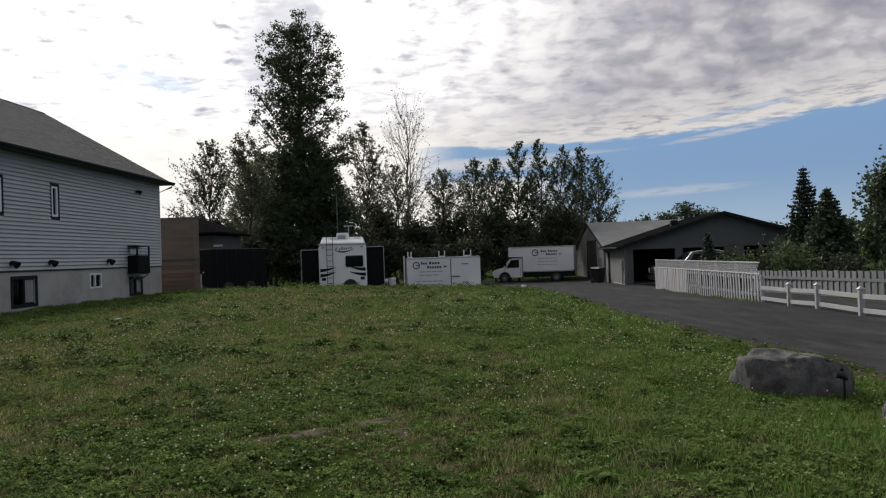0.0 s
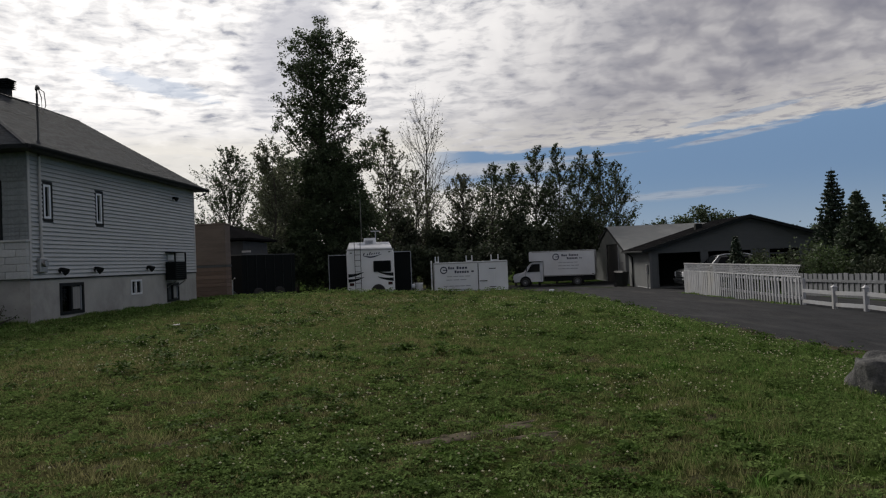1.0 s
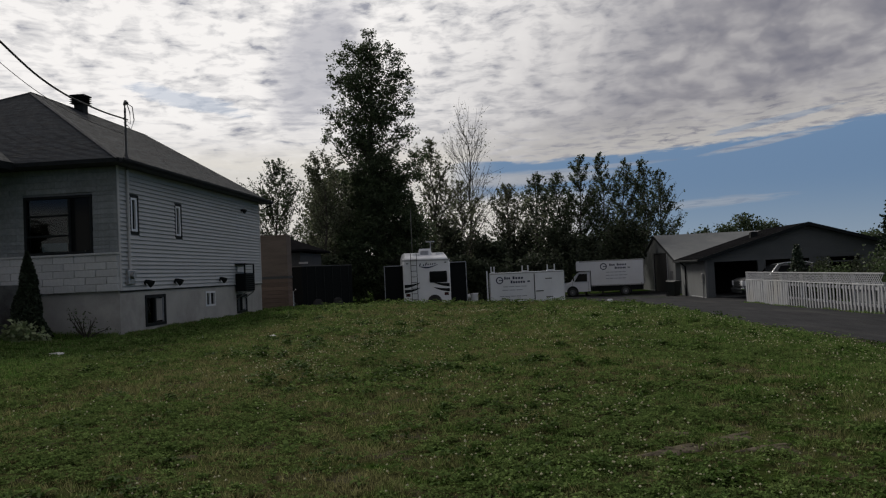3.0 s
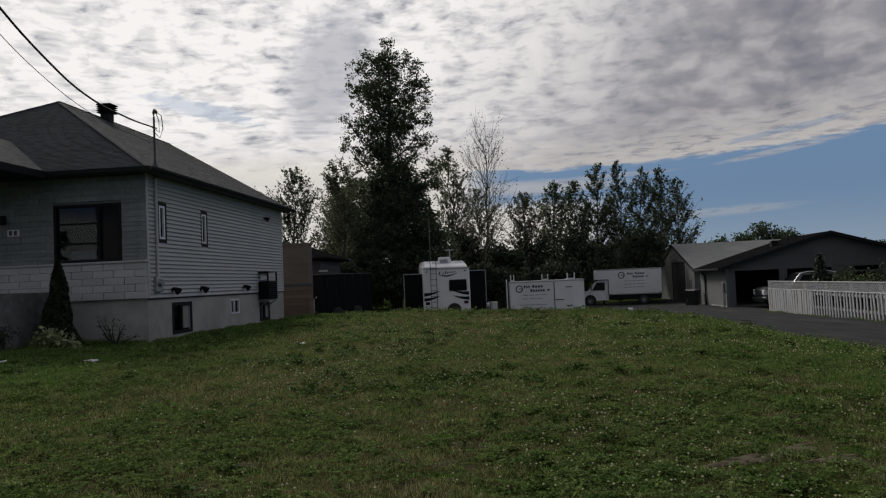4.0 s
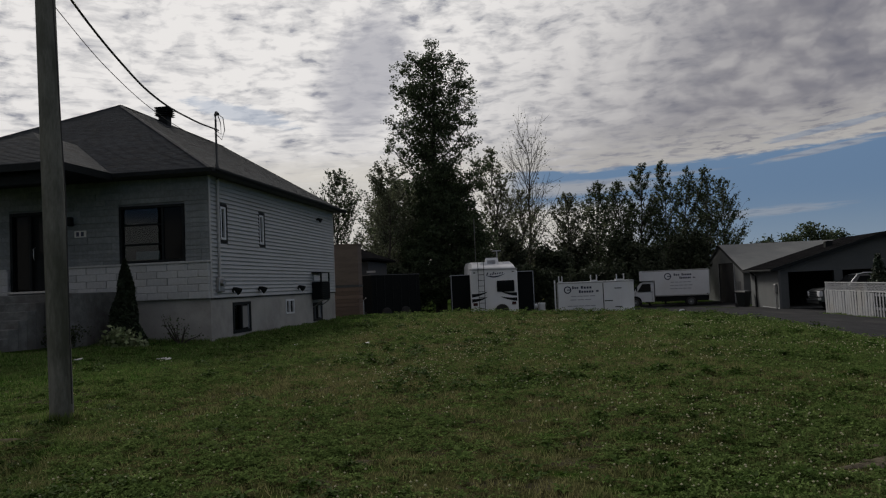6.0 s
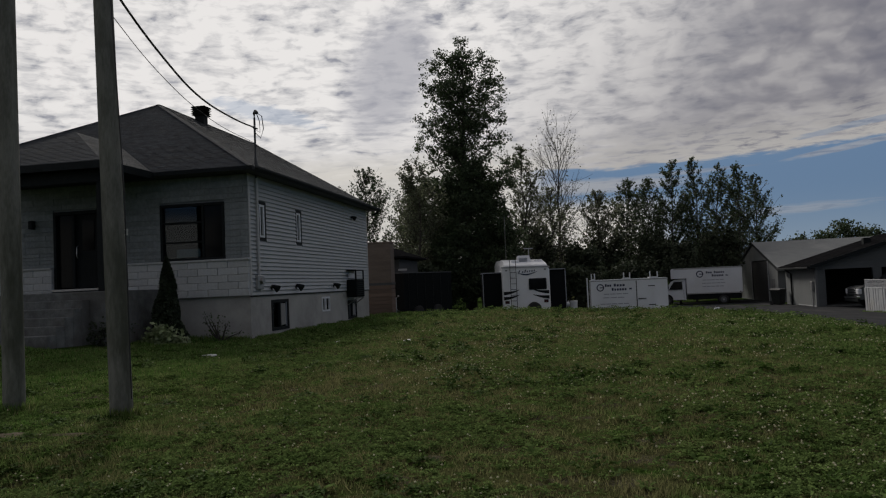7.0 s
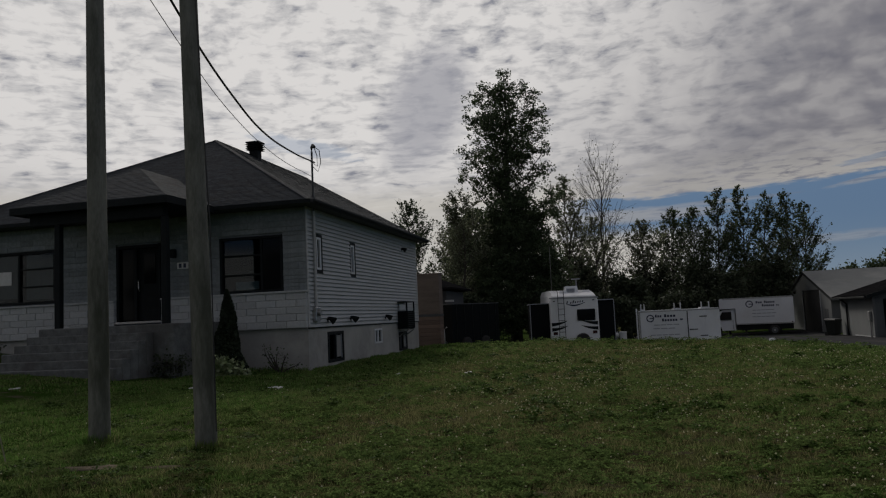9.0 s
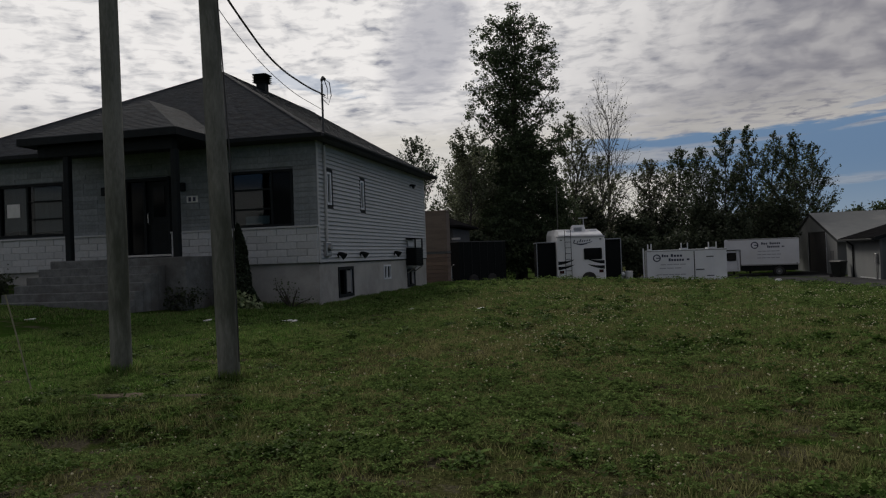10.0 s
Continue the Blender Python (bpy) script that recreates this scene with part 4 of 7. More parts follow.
def tree(name, place, height, profile, label, seed=1, leaf=LEAF, bark=BARK, leaves=6000, leaf_size=0.2, r0=0.22, limbs=26, start=0.15, steep=0.8, spread=0.45, lean=(0, 0), clumps=(), gaps=0.0, group="", twigs=3, category="tree", clumpy=1.0):
    """Tapered trunk, limbs and twigs, and a crown of single leaves in clumps round the twigs. profile(h): the crown's half width at the part h of the height."""
    rng = np.random.default_rng(seed)
    t = thing(name, (place[0], place[1], gz(*place) - 0.05), label, category, group)
    wood = Build()
    top = Vector((lean[0], lean[1], height * 0.97))
    trunk = [Vector((0, 0, 0))]
    for i in range(1, 9):
        trunk.append(top * (i / 8) + Vector((*rng.normal(0, 0.012 * height, 2), 0)))
    wood.tube(trunk, [r0 * (1.25 if i == 0 else 1 - 0.93 * i / 8) for i in range(9)], 8, caps=False)

    def on_trunk(f):
        i = min(7, int(f * 8))
        return trunk[i].lerp(trunk[i + 1], f * 8 - i)
    spots = []

    def leafy(pts, reach, skip):
        spots.extend((p, q, reach) for p, q in zip(pts[skip:], pts[skip + 1:]))
    for k in range(limbs):
        f = start + (0.97 - start) * (k + rng.random()) / limbs
        a = rng.uniform(0, 2 * math.pi)
        reach = profile(f) * rng.uniform(0.7, 1.05)
        pts = limb(wood, rng, on_trunk(f), (math.cos(a), math.sin(a), steep), max(0.4, reach * math.hypot(1, steep * 0.6)), max(0.012, r0 * 0.33 * (1 - f * 0.8)))
        leafy(pts, reach, 1)
        for q in range(twigs):
            o = pts[rng.integers(1, 4)]
            w = limb(wood, rng, o, (math.cos(a + rng.normal(0, 0.9)), math.sin(a + rng.normal(0, 0.9)), rng.uniform(-0.1, steep + 0.3)), max(0.3, reach * rng.uniform(0.35, 0.6)), max(0.008, r0 * 0.12 * (1 - f * 0.7)), segs=3, sides=4)
            leafy(w, reach, 0)
    for cx, cy, cz, cr in clumps:
        pts = limb(wood, rng, on_trunk(min(0.9, max(0.1, cz / height - 0.08))), (cx, cy, max(0.5, cz * 0.1)), math.hypot(cx, cy) + 0.3, max(0.02, r0 * 0.3))
        leafy(pts, cr, 2)
        for q in range(12):
            w = limb(wood, rng, pts[rng.integers(2, 5)], Vector(rng.normal(0, 1, 3)) + Vector((0, 0, 0.5)), cr * rng.uniform(0.6, 1.2), 0.012, segs=3, sides=4)
            leafy(w, cr, 0)
    part("trunk", wood, bark, t, smooth=True)
    if leaves:
        base = np.array([list(p) for p, q, r in spots])
        tip = np.array([list(q) for p, q, r in spots])
        wide = np.array([max(0.25, r) for p, q, r in spots])
        weight = np.linalg.norm(tip - base, axis=1) * rng.uniform(gaps, 1.0, len(wide)) ** clumpy
        pick = rng.choice(len(base), leaves, p=weight / weight.sum())
        reach = np.clip(wide[pick] * spread * 0.9, 0.16, 1.1)[:, None]
        ball = rng.normal(size=(leaves, 3))
        ball *= rng.random((leaves, 1)) ** 0.45 / np.linalg.norm(ball, axis=1, keepdims=True)
        c = base[pick] + (tip - base)[pick] * rng.random((leaves, 1)) + ball * reach * np.array([1, 1, 0.8])
        c[:, 2] = np.maximum(c[:, 2], 0.15)
        part("crown", raw_mesh("crown", leaf_quads(rng, c, leaf_size), 4, leaf), leaf, t)
    return t


def oval(w, low=0.2, peak=0.45, tip=0.25):
    """A crown profile: widest at peak."""
    def f(h):
        if h < peak:
            return w * (0.45 + 0.55 * max(0.0, (h - low) / (peak - low)))
        q = (h - peak) / (1 - peak)
        return w * (tip + (1 - tip) * math.sqrt(max(0.0, 1 - q * q)))
    return f


def flame(w):
    """A slim upright crown, rounded at the top."""
    def f(h):
        return w * 1.4 * min(1.0, 0.4 + h / 0.3) * max(0.03, 1 - h ** 2.0) ** 0.85
    return f


def clumps_of_leaves(rng, lobes, per, radius, size, many):
    """Leaves in tight clumps over the outer shell of each lobe (x, y, z, r), with gaps between the clumps."""
    out = []
    for x, y, z, r in lobes:
        k = max(4, int(per * r * r * (1.35 if z < 9 else 1.0)))
        d = rng.normal(size=(k, 3))
        d *= (r * rng.uniform(0.35, 1.08, (k, 1))) / np.linalg.norm(d, axis=1, keepdims=True)
        c = np.array([x, y, z]) + d * np.array([1, 1, 0.9])
        m = np.repeat(np.arange(k), many)
        b = rng.normal(size=(len(m), 3)) * (radius * rng.uniform(0.6, 1.3, k))[m][:, None]
        out.append(c[m] + b * np.array([1, 1, 0.75]))
    c = np.concatenate(out)
    c[:, 2] = np.maximum(c[:, 2], 0.15)
    return leaf_quads(rng, c, size)


def lobed_tree(name, place, height, lobes, label, seed, r0=0.34, leaf=LEAF, bark=BARK, per=26, radius=0.17, size=0.145, many=28, lean=0.0):
    """A great tree whose crown is built of lobes, each on its own limb and twigs."""
    rng = np.random.default_rng(seed)
    t = thing(name, (place[0], place[1], gz(*place) - 0.05), label, "tree")
    wood = Build()
    trunk = [Vector((lean * f * height + 0.12 * math.sin(9 * f), 0.1 * math.cos(7 * f), f * height * 0.96)) for f in (i / 10 for i in range(11))]
    wood.tube(trunk, [r0 * (1.3 if i == 0 else 1 - 0.95 * i / 10) for i in range(11)], 10, caps=False)
    for x, y, z, r in lobes:
        f = max(0.05, min(0.93, (z - 0.9 * math.hypot(x, y) - 0.4) / (height * 0.96)))
        i = min(9, int(f * 10))
        o = trunk[i].lerp(trunk[i + 1], f * 10 - i)
        e = Vector((x, y, z))
        mid = o.lerp(e, 0.5) + Vector((0, 0, -0.12 * (e - o).length))
        q = max(0.03, r0 * 0.32 * (1 - f * 0.75))
        wood.tube([o, mid, e], [q, q * 0.65, q * 0.3], 6, caps=False)
        for k in range(int(5 + 6 * r)):
            limb(wood, rng, mid.lerp(e, rng.uniform(0.3, 1.0)), Vector(rng.normal(0, 1, 3)) + Vector((0, 0, 0.3)), r * rng.uniform(0.7, 1.25), 0.018, segs=3, sides=4)
    part("trunk", wood, bark, t, smooth=True)
    part("crown", raw_mesh("crown", clumps_of_leaves(rng, lobes, per, radius, size, many), 4, leaf), leaf, t)
    return t


def build_trees():
    # the tall poplar behind the recreational vehicle: a narrow upper crown with ragged lobes over a broad dark foot
    rng = np.random.default_rng(11)
    lobes = [(0.1, 0, 18.5, 0.55), (-0.2, 0.3, 17.7, 0.75), (-1.5, 0, 18.0, 0.45), (-1.9, 0.2, 17.1, 0.75), (1.5, 0, 17.5, 0.5), (1.9, -0.2, 16.7, 0.75), (-2.2, 0, 15.7, 0.8), (2.3, 0, 15.4, 0.8), (-3.15, 0, 13.6, 0.35), (-2.6, 0.2, 12.7, 0.75), (-2.9, 0, 11.4, 0.62), (-2.0, -0.3, 10.7, 0.8),
             (2.35, 0, 14.3, 0.75), (2.5, 0.2, 12.9, 0.7), (2.3, 0, 11.6, 0.85), (3.1, 0, 9.9, 0.75), (2.7, -0.5, 8.7, 0.95), (-2.9, 0, 8.9, 0.9), (-4.0, 0.2, 8.1, 0.7), (-3.5, -0.6, 7.0, 0.9)]
    for h, wide, r in ((16.9, 0.9, 0.95), (15.8, 1.5, 1.15), (14.6, 1.7, 1.2), (13.4, 1.6, 1.25), (12.2, 1.5, 1.2), (11.1, 1.2, 1.2), (10.1, 0.9, 1.15), (9.2, 1.3, 1.2), (8.2, 1.5, 1.3), (7.0, 1.8, 1.4), (5.8, 2.1, 1.45), (4.6, 2.3, 1.5), (3.3, 2.5, 1.5), (2.0, 2.6, 1.5)):
        a0 = rng.uniform(0, 6.283)
        for k in range(4 if h > 8.5 else 6):
            a = a0 + k * 6.283 / (4 if h > 8.5 else 6) + rng.normal(0, 0.25)
            lobes.append((wide * math.cos(a) * rng.uniform(0.7, 1.1), wide * math.sin(a), h + rng.normal(0, 0.3), r * rng.uniform(0.75, 1.05)))
    for x, y, z, r in ((-0.6, -1.5, 2.0, 1.9), (1.2, -1.2, 3.0, 1.8), (-2.2, -1.4, 3.4, 1.9), (0.2, -1.0, 5.0, 1.9), (2.4, -0.6, 5.4, 1.5), (0.6, -0.6, 7.4, 1.6), (0.9, 0.2, 9.0, 1.4)):
        lobes.append((x, y, z, r))
    lobed_tree("poplar_tree", (-11.3, 51.5), 19.2, lobes, "very tall dark-leaved poplar with a ragged lobed crown", 11)
    g = "row of poplars behind the yard"
    for i, (x, y, hgt, w, sd, lf, n, st) in enumerate((
            (-21.6, 63, 11.8, 2.9, 21, LEAF, 5600, 0.2), (-18.0, 64, 9.6, 2.3, 22, LEAF_PALE, 4200, 0.2), (-16.0, 60, 8.4, 2.2, 23, LEAF_PALE, 4600, 0.12),
            (-14.6, 56, 9.8, 2.4, 24, LEAF, 6800, 0.1), (-8.0, 58, 12.4, 2.4, 25, LEAF_PALE, 4600, 0.2), (-6.1, 62, 9.6, 2.2, 26, LEAF_PALE, 2600, 0.2),
            (-2.2, 64, 9.3, 2.3, 27, LEAF_PALE, 4200, 0.2), (0.2, 68, 10.6, 2.2, 28, LEAF, 5200, 0.15), (2.4, 70, 10.8, 2.2, 29, LEAF, 5200, 0.15),
            (4.4, 70, 12.4, 2.1, 30, LEAF, 5800, 0.15), (6.4, 71, 12.6, 2.0, 31, LEAF, 5600, 0.15), (8.7, 72, 12.0, 2.0, 32, LEAF, 4700, 0.15), (10.5, 73, 12.0, 2.1, 33, LEAF, 4800, 0.13), (12.4, 75, 11.2, 2.1, 34, LEAF, 4600, 0.10))):
        tree("poplar_tree", (x, y), hgt * 1.05, flame(w * 1.2), "slim poplar with sparse backlit leaves", seed=sd, leaf=lf, leaves=int(n * 1.05), leaf_size=0.18, r0=0.13, limbs=84, start=st * 0.6, steep=1.1, spread=0.08, gaps=0.0, twigs=5, group=g, clumpy=2.0)
    tree("birch_tree", (-14.0, 48.6), 9.6, oval(2.3, 0.0, 0.45, 0.25), "pale-leaved birch in front of the tall poplar", seed=46, leaf=LEAF_PALE, leaves=8500, leaf_size=0.135, r0=0.12, limbs=64, start=0.06, steep=0.9, spread=0.16, gaps=0.15, twigs=6)
    # the bare tree
    tree("bare_tree", (-5.4, 67.5), 15.0, oval(4.6, 0.10, 0.50, 0.30), "nearly leafless tree with fine upright twigs", seed=40, leaf=LEAF_PALE, bark=BARK, leaves=700, leaf_size=0.15, r0=0.18, limbs=44, start=0.20, steep=1.25, twigs=6)
    for i in range(15):
        x = -30 + i * 3.4
        tree("hedge_tree", (x, 80 + 2 * math.sin(i * 2.1)), 4.2 + 0.9 * math.sin(i * 1.3), oval(2.6, 0.0, 0.4, 0.5), "dense dark tree in the far hedge", seed=160 + i, leaf=LEAF_DARK, leaves=2600, leaf_size=0.42, r0=0.1, limbs=18, start=0.03, steep=0.7, spread=0.6, twigs=2, group="far hedge behind the poplars")
    # undergrowth along the back of the yard
    for i, (x, y, hh) in enumerate(((-4.2, 50.5, 2.6), (-2.3, 51.5, 2.3), (-9.6, 50.0, 2.8), (-13.2, 47.5, 2.6), (-5.8, 52.0, 3.0))):
        tree("thicket_shrub", (x, y), hh, oval(1.3, 0.0, 0.4, 0.4), "dense dark shrub at the back of the yard", seed=260 + i, leaf=LEAF_DARK, leaves=3600, leaf_size=0.2, r0=0.06, limbs=22, start=0.03, steep=0.8, spread=0.4, twigs=2, group="thicket at the back of the yard", category="shrub")
    for i in range(22):
        x = -24 + i * 1.85
        y = 55 + 9 * abs(math.sin(i * 1.7)) + (4 if x > 2 else 0)
        if x > 8:
            continue
        tree("thicket_shrub", (x, y), 3.9 + 1.5 * math.sin(i * 2.3), oval(2.1, 0.0, 0.4, 0.4), "dense dark shrub at the back of the yard", seed=60 + i, leaf=LEAF_DARK, leaves=4200, leaf_size=0.24, r0=0.08, limbs=22, start=0.05, steep=0.8, spread=0.4, twigs=2, group="thicket at the back of the yard", category="shrub")


build_trees()


# ---- vehicles ----
def wheel(parent, x, y, z, r=0.36, w=0.24, side=-1, mat=None):
    """A wheel whose axle runs along local y; its outer face looks to side."""
    t = part("wheel", Build().disc((x, y, z), (0, 1, 0), r, w, 24, 0.05), RUBBER, parent, smooth=True)
    part("rim", Build().disc((x, y + side * (w / 2 - 0.01), z), (0, 1, 0), r * 0.62, 0.04, 20, 0.01), mat or STEEL, t)
    part("hub", Build().disc((x, y + side * (w / 2 + 0.01), z), (0, 1, 0), r * 0.2, 0.05, 12, 0.01), STEEL, t)
    return t


def badge(parent, x, y, z, r, lines, mat=NAVY):
    """A round emblem and bars for writing, on a face that looks along -y."""
    ring = Build()
    m = 28
    for rr in (r, r * 0.72):
        for d in (0.0, 0.008):
            ring.v += [(x + rr * math.cos(2 * math.pi * i / m), y - d, z + rr * math.sin(2 * math.pi * i / m)) for i in range(m)]
    for i in range(m):
        j = (i + 1) % m
        ring.f += [(m + i, m + j, 3 * m + j, 3 * m + i), (i, j, m + j, m + i), (2 * m + i, 3 * m + i, 3 * m + j, 2 * m + j)]
    e = part("emblem", ring, mat, parent, "dark blue ring emblem")
    part("dash", Build().box(x - r * 0.15, y - 0.008, z - r * 0.12, x + r * 1.0, y, z + r * 0.12), mat, e)
    for x0, x1, z0, z1, mm in lines:
        b, k = Build(), max(1, round((x1 - x0) / 0.13)) if mm is mat else max(1, round((x1 - x0) / 0.32))
        for i in range(k):
            a, c = x0 + (x1 - x0) * i / k, x0 + (x1 - x0) * (i + (0.72 if mm is mat else 0.86)) / k
            b.box(a, y - 0.006, z0, c, y, z1 if i == 0 or mm is not mat else z1 - 0.25 * (z1 - z0))
        part("print_bar", b, mm, parent)


def build_box_truck():
    # local x runs from the cab's nose to the box's rear, local -y is the side that is seen
    t = thing("box_truck", (1.55, 60.5, -0.78), "white box truck with van cab, dark blue emblem and printed bars", "truck", turn=-12)
    bx0, bx1, z0, z1 = 1.55, 6.35, 0.82, 2.78
    side = [(1.30, 2.02), (2.42, 2.02), (2.42, z0), (bx1 - 0.05, z0), (bx1, z0 + 0.05), (bx1, z1 - 0.06), (bx1 - 0.05, z1), (1.38, z1), (1.30, z1 - 0.08)]
    part("box", Build().prism([(x, 0.0, z) for x, z in side], [(x, 2.3, z) for x, z in side]), VEHICLE_WHITE, t, "white aluminium cargo box reaching over the cab")
    part("box_rail", Build().box(bx0 - 0.01, -0.015, z1 - 0.09, bx1 + 0.01, 0.0, z1 - 0.01).box(2.42, -0.015, z0, bx1 + 0.01, 0.0, z0 + 0.08), STEEL, t)
    # black block stands in for the shade beneath the cargo box
    part("underside_shade", Build().box(2.45, 0.12, 0.42, bx1 - 0.1, 2.2, z0 - 0.002, 0.02), BLACK, t)
    b = Build()
    prof = [(0.0, 0.42), (-0.04, 0.66), (0.0, 0.90), (0.08, 1.02), (0.30, 1.11), (0.80, 1.20), (1.20, 1.72), (1.33, 1.86), (1.55, 1.95), (2.35, 1.98), (2.35, 0.42)]
    y0, y1 = 0.12, 2.05
    inn = [(x, z) for x, z in prof]
    b.rings([[(x, y0 + 0.10 * (z > 1.15), z) for x, z in inn], [(x, y0 + 0.02 + 0.10 * (z > 1.15), z) for x, z in inn], [(x, y1 - 0.02 - 0.1 * (z > 1.15), z) for x, z in inn], [(x, y1 - 0.1 * (z > 1.15), z) for x, z in inn]])
    cab = part("cab", b, VEHICLE_WHITE, t, "white van cab")
    part("side_window", Build().prism([(1.10, y0 - 0.008, 1.20), (2.10, y0 - 0.008, 1.20), (2.10, y0 + 0.02, 1.80), (1.48, y0 + 0.02, 1.80)], [(1.12, y0 + 0.13, 1.20), (2.10, y0 + 0.13, 1.20), (2.10, y0 + 0.13, 1.80), (1.50, y0 + 0.13, 1.80)]), DARK_GLASS, cab)
    part("windscreen", Build().face((0.80, y0 + 0.16, 1.215), (0.80, y1 - 0.16, 1.215), (1.195, y1 - 0.16, 1.73), (1.195, y0 + 0.16, 1.73)), WINDSCREEN, cab)
    part("door_seam", Build().box(0.95, y0 - 0.006, 0.50, 0.965, y0 + 0.005, 1.2).box(2.18, y0 - 0.006, 0.50, 2.195, y0 + 0.005, 1.2), BLACK, cab)
    part("mirror", Build().box(1.02, y0 - 0.20, 1.25, 1.10, y0 - 0.02, 1.58, 0.02), BLACK, cab)
    part("bumper", Build().box(-0.10, y0 - 0.02, 0.38, 0.06, y1 + 0.02, 0.60, 0.03), BLACK, cab)
    part("grille", Build().box(-0.02, y0 + 0.35, 0.62, 0.02, y1 - 0.35, 0.88), BLACK, cab)
    for y in (y0 + 0.05, y1 - 0.3):
        part("headlight", Build().box(-0.025, y, 0.66, 0.05, y + 0.25, 0.86, 0.02), CHROME, cab)
    for x in (0.95, 5.0):
        part("wheel_arch", Build().disc((x, y0 + 0.06, 0.42), (0, 1, 0), 0.45, 0.14, 24), BLACK, t)
        wheel(t, x, 0.08, 0.36, 0.36, 0.24, mat=GARAGE_WALL)
    wheel(t, 0.85, 2.0, 0.36, 0.36, side=1)
    wheel(t, 5.0, 2.1, 0.36, 0.36, side=1)
    badge(t, 3.4, -0.002, 2.30, 0.26, [(3.85, 4.3, 2.33, 2.50, NAVY), (4.42, 5.15, 2.33, 2.50, NAVY), (4.25, 5.1, 2.09, 2.26, NAVY), (5.22, 5.42, 2.11, 2.21, NAVY), (3.6, 5.1, 1.82, 1.87, GREY_PRINT), (3.55, 5.2, 1.58, 1.63, GREY_PRINT), (3.55, 5.1, 1.34, 1.39, GREY_PRINT)])
    part("marker", Build().box(bx1 - 0.2, -0.02, 0.9, bx1 - 0.1, 0.0, 0.95), AMBER, t)


def build_cargo_trailer():
    # the long side faces the street
    x0, x1, y0, y1, z0, z1 = -3.45, 0.42, 39.95, 42.1, -0.25, 1.46
    t = thing("cargo_trailer", (-1.5, 41, gz(-1.5, 41)), "white enclosed trailer with roof racks and dark blue emblem", "trailer")
    w = dict(world=True)
    part("body", Build().box(x0, y0, z0, x1, y1, z1, 0.05), VEHICLE_WHITE, t, **w)
    for z in (z0 + 0.02, z1 - 0.08):
        part("edge_rail", Build().box(x0 - 0.01, y0 - 0.012, z, x1 + 0.01, y0, z + 0.06), STEEL, t, **w)
    part("corner_post", Build().box(x0 - 0.012, y0 - 0.014, z0 + 0.08, x0 + 0.05, y0 - 0.002, z1 - 0.08), STEEL, t, **w)
    d = part("side_door", Build().box(-1.10, y0 - 0.02, z0 + 0.12, -0.28, y0 - 0.002, z1 - 0.12, 0.008), VEHICLE_WHITE, t, **w)
    part("door_seal", Build().box(-1.14, y0 - 0.022, z0 + 0.1, -1.10, y0 - 0.001, z1 - 0.1), BLACK, t, **w)
    part("latch", Build().box(-1.06, y0 - 0.05, 0.42, -0.66, y0 - 0.02, 0.46, 0.006), BLACK, d, **w)
    part("side_step", Build().box(-0.32, y0 - 0.28, z0 + 0.16, 0.40, y0 - 0.014, z0 + 0.22, 0.01), VEHICLE_WHITE, t, **w)
    for z in (1.05, 0.1):
        part("hinge", Build().box(-0.55, y0 - 0.035, z, -0.20, y0 - 0.018, z + 0.04, 0.004), BLACK, d, **w)
    for x, wide in ((-3.34, 0.16), (-1.72, 0.30), (-0.42, 0.36)):
        r = part("roof_rack", Build().box(x - 0.03, y0 + 0.02, z1, x + wide + 0.03, y0 + 0.07, z1 + 0.07, 0.008), VEHICLE_WHITE, t, "white steel ladder rack", **w)
        for q in (x, x + wide):
            part("upright", Build().box(q - 0.03, y0 + 0.015, z1 + 0.07, q + 0.03, y0 + 0.065, z1 + 0.33, 0.008), VEHICLE_WHITE, r, **w)
        part("cross_bar", Build().box(x + 0.04, y0 + 0.07, z1, x + 0.09, y1 - 0.1, z1 + 0.06), VEHICLE_WHITE, r, **w)
    part("front_post", Build().box(-3.60, y0 + 0.1, -0.5, -3.53, y0 + 0.16, z1 + 0.12, 0.008), VEHICLE_WHITE, t, **w)
    part("tongue", Build().box(-4.9, 40.95, -0.42, -3.4, 41.10, -0.30), STEEL, t, **w)
    part("jack", Build().box(-4.62, 40.95, -0.6, -4.54, 41.03, 0.45, 0.01), STEEL, t, **w)
    part("tongue_tank", Build().tube([(-5.02, 40.85, 0.27), (-4.98, 40.85, 0.27), (-4.55, 40.85, 0.27), (-4.51, 40.85, 0.27)], [0.08, 0.12, 0.12, 0.08], 14), VEHICLE_WHITE, t, "white lying tank", smooth=True, **w)
    part("tank_bracket", Build().box(-4.85, 40.8, -0.31, -4.7, 40.9, 0.16), STEEL, t, **w)
    part("propane_tank", Build().tube([(-4.3, 40.9, -0.30), (-4.3, 40.9, -0.2), (-4.3, 40.9, 0.36), (-4.3, 40.9, 0.42), (-4.3, 40.9, 0.44)], [0.17, 0.19, 0.19, 0.21, 0.19], 16), VEHICLE_WHITE, t, "white gas bottle", smooth=True, **w)
    thing_face(t, -2.92, y0 - 0.003, 1.06)
    wheel(t, 0.9, -0.9 + 0.0, 0.34, 0.34)
    wheel(t, -0.1, -0.9 + 0.0, 0.34, 0.34)
    part("bumper", Build().box(-0.6, y0 - 0.05, z0 - 0.1, x1 + 0.05, y0 + 0.1, z0 - 0.004, 0.02), STEEL, t, **w)
    return t


